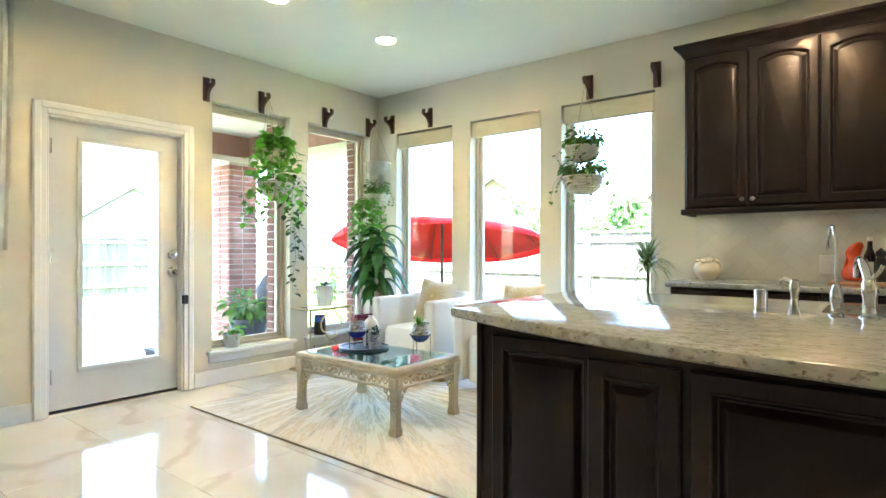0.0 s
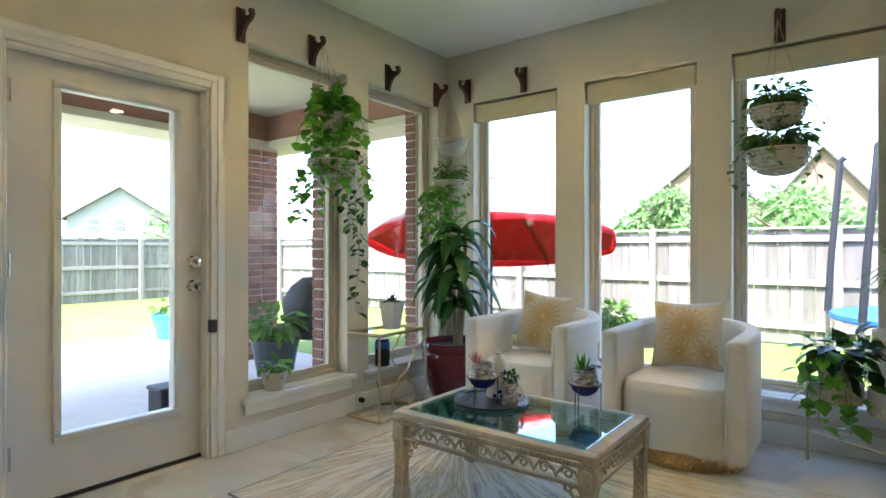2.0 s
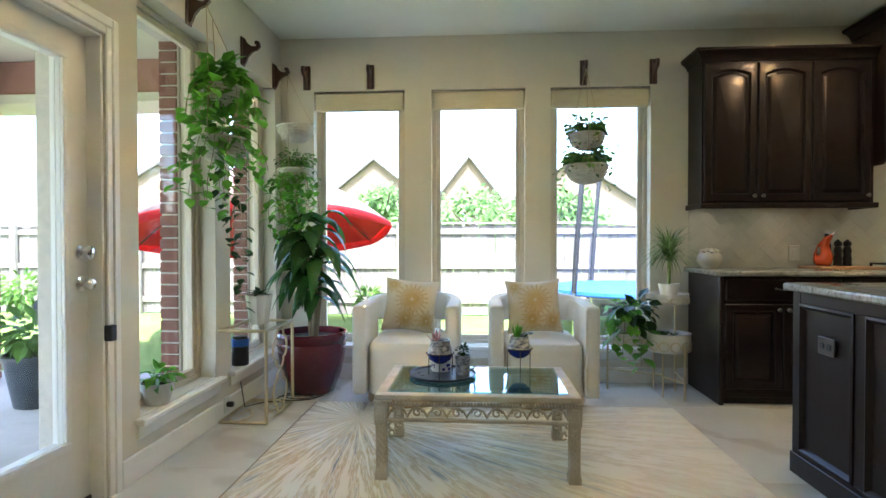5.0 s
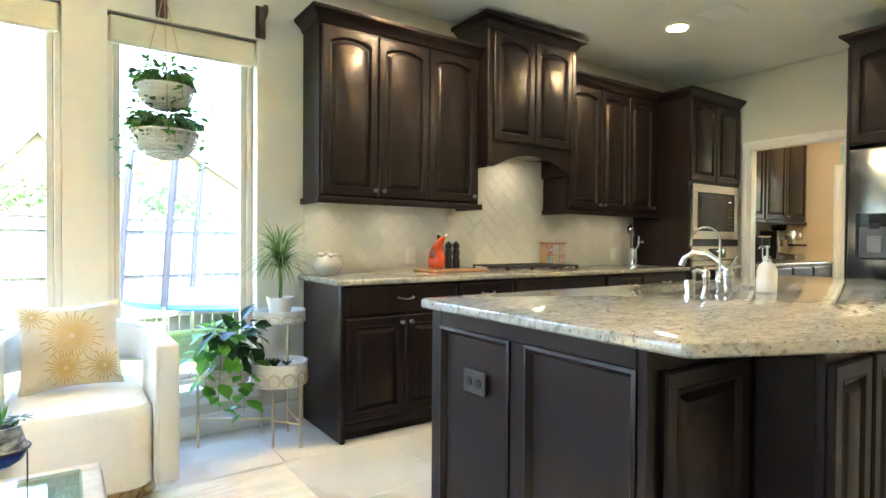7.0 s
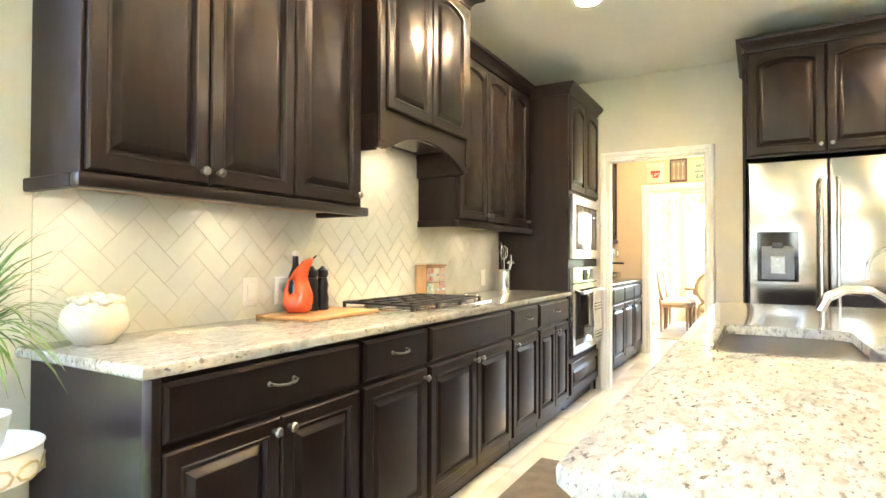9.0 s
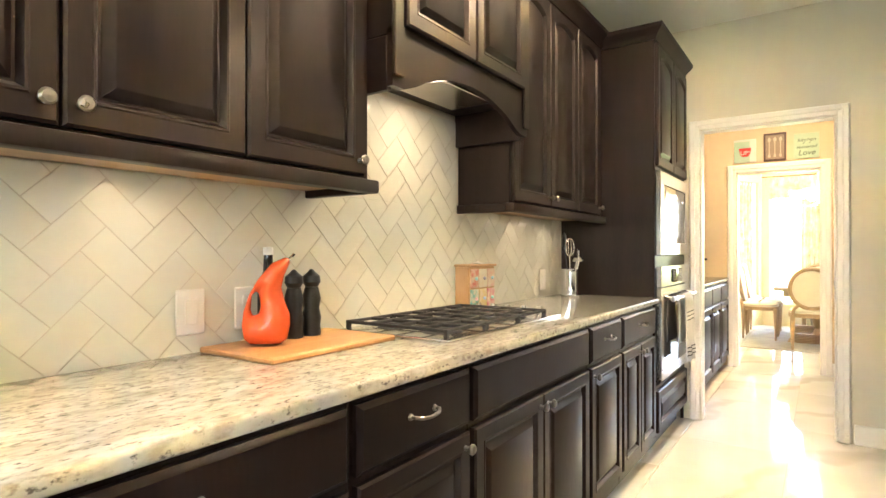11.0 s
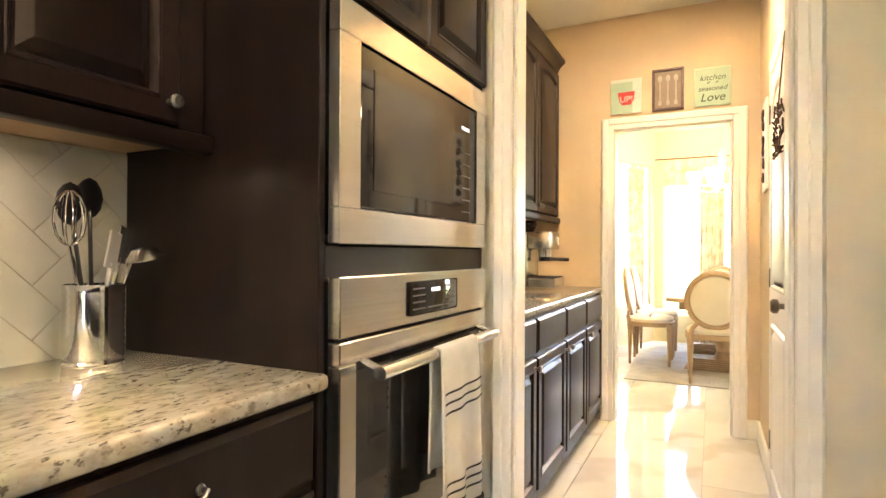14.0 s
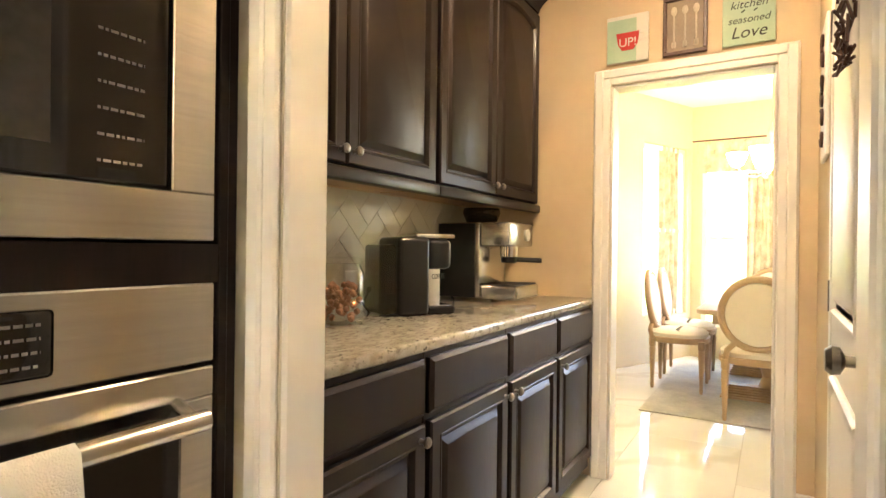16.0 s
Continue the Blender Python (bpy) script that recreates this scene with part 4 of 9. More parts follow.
def leaf_quad(bm, p, d, up, length, width, curl=0.25):
    """One pointed leaf: base p, direction d, a folded blade of eight triangles."""
    d, up = Vector(d).normalized(), Vector(up)
    s = d.cross(up)
    s = s.normalized() if s.length > 1e-4 else d.orthogonal().normalized()
    nrm = s.cross(d).normalized()
    p = Vector(p)
    mid, l, r = [], [], []
    for u, w in ((0.0, 0.0), (0.3, 0.85), (0.6, 0.9), (1.0, 0.0)):
        c = p + d * (length * u) - nrm * (curl * length * u * u)
        mid.append(bm.verts.new(c))
        if w:
            l.append(bm.verts.new(c + s * (width * w * 0.5) + nrm * width * 0.08))
            r.append(bm.verts.new(c - s * (width * w * 0.5) + nrm * width * 0.08))
    for side in (l, r):
        bm.faces.new((mid[0], side[0], mid[1]))
        bm.faces.new((mid[1], side[0], side[1], mid[2]))
        bm.faces.new((mid[2], side[1], mid[3]))


def tree(x, y, h, r, seed, label, leaf=0.15, n=2200):
    """A garden tree: a tapered trunk, limbs, and a crown of many leaf sprays in uneven clumps."""
    rnd = random.Random(seed)
    t = thing("tree", label, "tree", at=pose(x, y, GZ))
    bm = bmesh.new()
    tube(bm, [(0, 0, 0), (0.05, 0, h * 0.3), (-0.04, 0.05, h * 0.55), (0, 0, h * 0.85)], 0.13, 8, taper=0.25)
    ends = []
    for k in range(8):
        a = k * 2.4 + rnd.random()
        z = h * (0.35 + 0.07 * k)
        e = (r * 0.75 * math.cos(a), r * 0.75 * math.sin(a), z + h * 0.16)
        tube(bm, [(0, 0, z), (e[0] * 0.5, e[1] * 0.5, z + h * 0.06), e], 0.05, 6, taper=0.25)
        ends.append(e)
    part("trunk", bm, BARK, t)
    bm = bmesh.new()
    clumps = []
    for k in range(26):
        u = rnd.random() ** 0.5
        a = rnd.random() * 6.283
        zz = rnd.uniform(0.35, 1.0)
        rr = r * math.sin(math.pi * min(0.97, (zz - 0.25) / 0.8)) * u
        clumps.append((rr * math.cos(a), rr * math.sin(a), h * zz, r * rnd.uniform(0.22, 0.4)))
    for cx, cy, cz, cr in clumps:
        for k in range(n // 26):
            d = Vector((rnd.gauss(0, 1), rnd.gauss(0, 1), rnd.gauss(0, 1))).normalized()
            p = Vector((cx, cy, cz)) + d * cr * rnd.uniform(0.3, 1.0)
            leaf_quad(bm, p, d + Vector((0, 0, -0.4)), (rnd.gauss(0, 1), rnd.gauss(0, 1), 1), leaf * rnd.uniform(0.7, 1.5), leaf * 0.6)
    part("crown", bm, FOLIAGE, t, "dense green leaves", smooth=0)
    return t


tree(-4.3, 15.5, 2.55, 1.2, 1, "small leafy green tree behind the fence")
tree(-1.9, 16.0, 2.6, 1.4, 2, "small leafy green tree behind the fence")
tree(0.4, 15.8, 2.5, 1.25, 3, "small leafy green tree behind the fence")
tree(-8.5, 16.2, 2.8, 1.3, 4, "small leafy green tree behind the fence")
tree(-19.0, 11.0, 2.5, 1.6, 5, "leafy green tree behind the side fence")
tree(-24.0, 14.5, 2.8, 1.8, 6, "leafy green tree behind the side fence")

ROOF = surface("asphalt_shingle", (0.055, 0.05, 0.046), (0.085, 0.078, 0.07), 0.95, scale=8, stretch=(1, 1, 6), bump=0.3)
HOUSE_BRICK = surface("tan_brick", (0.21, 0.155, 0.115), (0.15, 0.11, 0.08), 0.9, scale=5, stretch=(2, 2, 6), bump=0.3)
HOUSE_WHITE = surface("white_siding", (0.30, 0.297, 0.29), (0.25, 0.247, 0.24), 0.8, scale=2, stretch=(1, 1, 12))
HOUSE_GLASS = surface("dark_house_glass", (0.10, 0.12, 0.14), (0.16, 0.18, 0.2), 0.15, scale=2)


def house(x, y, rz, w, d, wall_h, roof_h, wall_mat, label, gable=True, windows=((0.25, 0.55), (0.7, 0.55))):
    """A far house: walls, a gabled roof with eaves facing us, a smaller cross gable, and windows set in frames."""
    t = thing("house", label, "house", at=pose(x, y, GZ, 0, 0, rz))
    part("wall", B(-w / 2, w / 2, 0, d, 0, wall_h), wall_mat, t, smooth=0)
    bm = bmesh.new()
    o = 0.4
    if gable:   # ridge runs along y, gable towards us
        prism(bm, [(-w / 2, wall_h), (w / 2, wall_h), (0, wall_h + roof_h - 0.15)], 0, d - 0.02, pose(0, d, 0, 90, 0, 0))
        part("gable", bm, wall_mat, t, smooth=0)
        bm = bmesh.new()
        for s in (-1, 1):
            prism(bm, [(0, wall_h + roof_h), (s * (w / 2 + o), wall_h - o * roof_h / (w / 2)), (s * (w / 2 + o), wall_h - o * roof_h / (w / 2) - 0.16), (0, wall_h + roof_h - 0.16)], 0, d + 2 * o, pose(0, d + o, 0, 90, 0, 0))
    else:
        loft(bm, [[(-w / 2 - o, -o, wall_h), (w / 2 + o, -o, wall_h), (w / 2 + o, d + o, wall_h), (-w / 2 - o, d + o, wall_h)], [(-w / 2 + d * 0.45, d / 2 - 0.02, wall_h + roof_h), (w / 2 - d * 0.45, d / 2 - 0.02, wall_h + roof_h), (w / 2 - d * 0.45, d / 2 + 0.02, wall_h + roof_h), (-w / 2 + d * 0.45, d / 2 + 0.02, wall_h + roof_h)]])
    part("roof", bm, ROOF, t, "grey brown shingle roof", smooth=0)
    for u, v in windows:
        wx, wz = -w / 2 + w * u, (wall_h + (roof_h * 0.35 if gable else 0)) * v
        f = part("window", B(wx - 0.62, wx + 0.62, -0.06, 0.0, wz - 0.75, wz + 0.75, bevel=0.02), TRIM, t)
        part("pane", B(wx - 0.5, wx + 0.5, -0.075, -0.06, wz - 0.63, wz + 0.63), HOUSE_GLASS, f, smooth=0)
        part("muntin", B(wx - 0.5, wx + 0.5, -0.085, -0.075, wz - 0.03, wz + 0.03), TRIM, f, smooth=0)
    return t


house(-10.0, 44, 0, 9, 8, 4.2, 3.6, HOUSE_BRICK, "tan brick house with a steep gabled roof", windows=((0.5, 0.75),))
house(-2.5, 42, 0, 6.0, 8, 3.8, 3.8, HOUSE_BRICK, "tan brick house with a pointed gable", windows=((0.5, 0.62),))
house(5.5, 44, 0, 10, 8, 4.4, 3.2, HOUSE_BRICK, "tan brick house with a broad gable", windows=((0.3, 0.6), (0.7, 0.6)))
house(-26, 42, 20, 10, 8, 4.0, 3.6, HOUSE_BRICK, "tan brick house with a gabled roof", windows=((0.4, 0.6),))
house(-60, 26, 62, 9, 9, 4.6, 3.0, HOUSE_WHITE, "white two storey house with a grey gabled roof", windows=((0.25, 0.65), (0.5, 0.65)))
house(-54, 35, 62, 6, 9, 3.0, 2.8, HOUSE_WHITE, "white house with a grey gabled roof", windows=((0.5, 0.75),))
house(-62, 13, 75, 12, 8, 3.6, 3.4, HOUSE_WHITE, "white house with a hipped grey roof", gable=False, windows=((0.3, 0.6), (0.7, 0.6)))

def canvas(name, c1, c2, through_share):
    """Thin cloth that lets part of the daylight through."""
    m = surface(name, c1, c2, 0.85, scale=5, bump=0.1)
    n, l = m.node_tree.nodes, m.node_tree.links
    tr, mx = n.new("ShaderNodeBsdfTranslucent"), n.new("ShaderNodeMixShader")
    tr.inputs["Color"].default_value = (*c1, 1)
    mx.inputs[0].default_value = through_share
    l.new(n["Principled BSDF"].outputs[0], mx.inputs[1]), l.new(tr.outputs[0], mx.inputs[2])
    l.new(mx.outputs[0], n["Material Output"].inputs["Surface"])
    return m


RED = canvas("red_canvas", (0.70, 0.025, 0.04), (0.60, 0.02, 0.03), 0.55)
# the same red cloth, coloured pale for full sun on it
PALE_CANVAS = canvas("sunlit_canvas", (0.66, 0.46, 0.45), (0.60, 0.40, 0.39), 0.5)


def umbrella():
    """A large red patio umbrella, tilted, with a scalloped rim; its sunlit top is painted pale."""
    t = thing("patio_umbrella", "large red canvas patio umbrella, top painted pale as sunlit, on a dark pole", "umbrella", at=pose(-4.75, 8.05, GZ))
    bm = bmesh.new()
    tube(bm, [(0, 0, 0.05), (0, 0, 2.20)], 0.024, 10)
    part("pole", bm, IRON, t)
    bm = bmesh.new()
    lathe(bm, [(0.32, 0), (0.32, 0.05), (0.08, 0.08), (0.05, 0.3), (0.0, 0.3)], 24)
    part("base", bm, IRON, t)
    tilt = pose(0, 0, 2.25, -9, -5, 0)
    n, R, deep = 8, 1.75, 0.87

    def sheet(k, r0, r1, drop, hem):
        bm = bmesh.new()
        loops = []
        for j in range(7):
            a = 2 * math.pi * (k + j / 6) / n
            sag = math.sin(math.pi * j / 6)
            row = []
            for i in range(8):
                u = r0 + (r1 - r0) * i / 7
                row.append((R * u * (1 - 0.05 * sag * u) * math.cos(a), R * u * (1 - 0.05 * sag * u) * math.sin(a), -deep * u ** 1.8 + 0.03 * sag * u - drop))
            if hem:
                x, y, z = row[-1]
                row.append((x * 1.004, y * 1.004, z - hem * (0.55 + 0.45 * sag)))
            loops.append(row)
        loft(bm, loops, closed=False)
        return bm

    for k in range(n):
        # outer panels carry the sunlight in their pale colour
        outer = part("canopy_panel", sheet(k, 0.02, 0.985, 0.0, 0), PALE_CANVAS, t, "red canvas panel coloured pale as if in full sun", at=tilt)
        # extra sheet below, added so that the shaded underside stays red
        lining = part("lining", sheet(k, 0.03, 0.98, 0.022, 0), RED, t, "red underside of the canopy", at=tilt)
        rim = part("rim_flap", sheet(k, 0.985, 1.0, 0.0, 0.10), RED, t, "red scalloped rim flap", at=tilt)
        for p in (outer, lining, rim):
            p.modifiers.new("thickness", 'SOLIDIFY').thickness = 0.004
        bm = bmesh.new()
        a = 2 * math.pi * k / n
        tube(bm, [(R * u * math.cos(a), R * u * math.sin(a), -deep * u ** 1.8 - 0.034) for u in (0.0, 0.35, 0.7, 0.99)], 0.007, 6)
        part("rib", bm, IRON, t, at=tilt)


umbrella()
BLUE = surface("blue_vinyl", (0.02, 0.10, 0.45), (0.03, 0.13, 0.52), 0.45, scale=6)
PAD = surface("blue_grey_foam", (0.007, 0.008, 0.012), (0.014, 0.017, 0.024), 0.7, scale=12, stretch=(1, 1, 8))
NET = net_surface("trampoline_net", (0.10, 0.12, 0.15), 0.04)


def trampoline():
    t = thing("trampoline", "round blue trampoline with padded net poles", "trampoline", at=pose(0.45, 8.85, GZ))
    R = 1.29
    bm = bmesh.new()
    lathe(bm, [(R - 0.28, 0.62), (R, 0.64), (R + 0.01, 0.60), (R, 0.58), (R - 0.28, 0.60)], 40)
    part("safety_pad", bm, BLUE, t, "bright blue vinyl edge pad")
    bm = bmesh.new()
    lathe(bm, [(R - 0.29, 0.595), (0, 0.59)], 40)
    part("mat", bm, BLACK, t)
    for k in range(6):
        a = radians((174, 221, 280, 330, 30, 105)[k])
        x, y = (R + 0.03) * math.cos(a), (R + 0.03) * math.sin(a)
        bm = bmesh.new()
        tube(bm, [(x, y, 0), (x, y, 0.62)], 0.02, 8)
        part("leg", bm, STEEL, t)
        bm = bmesh.new()
        tube(bm, [(x, y, 0.62), (x + 0.04, y, 1.3), (x + 0.12, y, 2.3), (x + 0.16, y, 2.34)], 0.036, 10)
        part("net_pole", bm, PAD, t, "dark blue-grey foam-padded pole")
    bm = bmesh.new()
    lathe(bm, [(R - 0.1, 0.66), (R - 0.1, 1.95)], 36)
    bmesh.ops.delete(bm, geom=[f for f in bm.faces if len(f.verts) > 4], context='FACES_ONLY')
    part("net", bm, NET, t, "fine see-through safety net")


trampoline()


def foliage_clump(bm, rnd, centre, r, n, size, flat=0.7, droop=0.3, width=0.55):
    for k in range(n):
        d = Vector((rnd.gauss(0, 1), rnd.gauss(0, 1), rnd.gauss(0, flat))).normalized()
        p = Vector(centre) + Vector((d.x * r, d.y * r, d.z * r * flat)) * rnd.uniform(0.25, 1.0)
        s = size * rnd.uniform(0.7, 1.3)
        leaf_quad(bm, p, d + Vector((0, 0, -droop)), (rnd.gauss(0, 0.5), rnd.gauss(0, 0.5), 1), s, s * width)


POT_DARK = surface("dark_glazed_pot", (0.02, 0.028, 0.035), (0.035, 0.045, 0.055), 0.35, scale=8)
POT_TEAL = surface("teal_glazed_pot", (0.04, 0.28, 0.27), (0.05, 0.34, 0.33), 0.35, scale=8)
POT_PINK = surface("faded_red_pot", (0.45, 0.16, 0.14), (0.50, 0.22, 0.19), 0.55, scale=8)
SOIL = surface("potting_soil", (0.035, 0.024, 0.016), (0.06, 0.042, 0.03), 0.95, scale=40, bump=0.8)
SHRUB = leaf_surface("shrub_leaves", (0.07, 0.16, 0.02), (0.13, 0.24, 0.05), 0.5)
POTHOS = leaf_surface("pothos_leaves", (0.09, 0.28, 0.02), (0.18, 0.42, 0.05), 0.35)
DARKLEAF = leaf_surface("dark_leaves", (0.018, 0.055, 0.014), (0.035, 0.09, 0.022), 0.3)


def pot_profile(r_base, r_top, h, rim=0.012, wall=0.012):
    return [(0, 0), (r_base, 0), (r_base + 0.004, 0.006), (r_top - 0.004, h - 0.03), (r_top + rim, h - 0.026), (r_top + rim, h - 0.004), (r_top + rim - 0.006, h), (r_top - wall, h), (r_top - wall - 0.004, h - 0.035), (0, h - 0.035)]


def outdoor_pot(x, y, rb, rt, h, mat, label, seed, leaf=0.12, n=70, r=0.3):
    t = thing("planter", label, "planter", at=pose(x, y, -0.10))
    bm = bmesh.new()
    lathe(bm, pot_profile(rb, rt, h), 28)
    part("pot", bm, mat, t)
    bm = bmesh.new()
    lathe(bm, [(rt - 0.02, h - 0.034), (0, h - 0.03)], 20)
    part("soil", bm, SOIL, t)
    rnd = random.Random(seed)
    bm = bmesh.new()
    for k in range(7):
        a = k * 0.9
        tube(bm, [(0, 0, h - 0.04), (0.5 * r * math.cos(a), 0.5 * r * math.sin(a), h + r * 0.5)], 0.004, 5)
    foliage_clump(bm, rnd, (0, 0, h + r * 0.45), r, n, leaf, 0.6)
    part("plant", bm, SHRUB, t, "leafy green plant", smooth=0)


outdoor_pot(-5.15, 4.72, 0.16, 0.235, 0.40, POT_DARK, "large dark glazed pot with a leafy shrub on the patio", 11, n=150, r=0.30)
outdoor_pot(-8.4, 5.3, 0.17, 0.24, 0.36, POT_TEAL, "teal glazed garden pot with a small plant", 12, n=40, r=0.25)
outdoor_pot(-7.75, 5.35, 0.18, 0.27, 0.40, POT_PINK, "faded red garden pot with a small plant", 13, n=40, r=0.25)
rnd = random.Random(5)
for k in range(5):
    bm = bmesh.new()
    bmesh.ops.create_icosphere(bm, subdivisions=2, radius=0.11)
    for v in bm.verts:
        v.co *= 1 + 0.25 * noise.noise(v.co * 9 + Vector((k, 0, 0)))
        v.co.z *= 0.6
    solid("garden_stone", bm, CONCRETE, "pale rounded garden stone on the patio", "stone", "stones by the pots", at=pose(-8.9 + 0.22 * k, 5.25 + 0.1 * (k % 2), -0.06))


def covered_grill():
    t = thing("covered_grill", "kettle grill under a dark grey weather cover", "grill", at=pose(-5.2, 5.2, -0.10))
    bm = bmesh.new()
    lathe(bm, [(0, 0.98), (0.10, 0.97), (0.22, 0.88), (0.29, 0.72), (0.27, 0.5), (0.24, 0.36), (0.22, 0.34)], 26)
    for v in bm.verts:
        v.co += Vector((noise.noise(v.co * 6), noise.noise(v.co * 6 + Vector((5, 0, 0))), 0)) * 0.03
    part("cover", bm, PAD, t, "creased dark grey cover")
    for k in range(3):
        a = radians(90 + 120 * k)
        bm = bmesh.new()
        tube(bm, [(0.14 * math.cos(a), 0.14 * math.sin(a), 0.4), (0.27 * math.cos(a), 0.27 * math.sin(a), 0.0)], 0.012, 8)
        part("leg", bm, IRON, t)


covered_grill()
bx = thing("patio_box", "dark metal storage box on the patio", "box", at=pose(-4.70, 3.46, -0.10))
part("body", B(-0.10, 0.10, -0.12, 0.12, 0.0, 0.22, bevel=0.008), PAD, bx)
part("lid", B(-0.11, 0.11, -0.13, 0.13, 0.22, 0.25, bevel=0.008), IRON, bx)

# shrubs in front of the fence
for k, (sx, sy, sr) in enumerate(((-2.55, 9.8, 0.22), (-3.6, 9.8, 0.26), (-9.6, 9.7, 0.4))):
    rnd = random.Random(30 + k)
    bm = bmesh.new()
    for j in range(6):
        a = j * 1.05
        tube(bm, [(0, 0, 0), (sr * 0.5 * math.cos(a), sr * 0.5 * math.sin(a), sr)], 0.008, 5)
    foliage_clump(bm, rnd, (0, 0, sr * 1.1), sr, 260, 0.12, 0.9)
    solid("shrub", bm, SHRUB, "low green shrub before the fence", "shrub", "shrubs along the fence", at=pose(sx, sy, GZ), smooth=0)


# ---- living corner ----
CREAM_VELVET = surface("cream_upholstery", (0.77, 0.74, 0.66), (0.72, 0.69, 0.61), 0.85, scale=5, bump=0.15, bump_scale=260)
BRASS = surface("brushed_brass", (0.62, 0.45, 0.22), (0.54, 0.38, 0.18), 0.28, metal=1.0)
PALE_GOLD = surface("pale_gold_metal", (0.66, 0.56, 0.36), (0.58, 0.48, 0.30), 0.35, metal=0.7)
PILLOW = surface("cushion_cloth", (0.68, 0.63, 0.52), (0.62, 0.55, 0.42), 0.85, scale=5, bump=0.1, bump_scale=250)
PILLOW_GOLD = surface("gold_print", (0.48, 0.33, 0.13), (0.56, 0.42, 0.20), 0.4, scale=14)
WICKER = surface("white_wicker", (0.68, 0.64, 0.54), (0.60, 0.56, 0.47), 0.7, scale=20)
ROPE = surface("jute_string", (0.50, 0.38, 0.24), (0.42, 0.31, 0.19), 0.9, scale=40)
MAHOGANY = surface("dark_mahogany", (0.055, 0.022, 0.014), (0.085, 0.035, 0.022), 0.4, scale=6, stretch=(2, 2, 0.5))
WHITE_POT = surface("white_ceramic", (0.74, 0.72, 0.67), (0.70, 0.68, 0.63), 0.3, scale=9)
BURGUNDY = surface("burgundy_glaze", (0.085, 0.008, 0.018), (0.12, 0.014, 0.026), 0.18, scale=7, coat=0.4)
BLUE_GLAZE = surface("cobalt_glaze", (0.012, 0.02, 0.16), (0.02, 0.03, 0.22), 0.15, scale=8)
INK = surface("blue_grey_pattern", (0.62, 0.60, 0.57), (0.06, 0.07, 0.12), 0.3, scale=38, stretch=(1, 1, 2.2), fine=0.25)
CARVED = surface("carved_pickled_wood", (0.60, 0.53, 0.40), (0.48, 0.40, 0.27), 0.6, scale=12, bump=0.4, bump_scale=120)
DRACAENA = leaf_surface("broad_dracaena_leaves", (0.03, 0.10, 0.02), (0.07, 0.17, 0.04), 0.25)
STEM = surface("pale_plant_stem", (0.34, 0.27, 0.16), (0.26, 0.20, 0.11), 0.8, scale=20, bump=0.3)


def loop_round(w, d, r, z, cx=0.0, cy=0.0, n=6):
    pts = []
    for sx, sy, a in ((1, 1, 0), (-1, 1, 90), (-1, -1, 180), (1, -1, 270)):
        for k in range(n):
            t = radians(a + 90 * k / (n - 1))
            pts.append((cx + sx * (w / 2 - r) + r * math.cos(t), cy + sy * (d / 2 - r) + r * math.sin(t), z))
    return pts


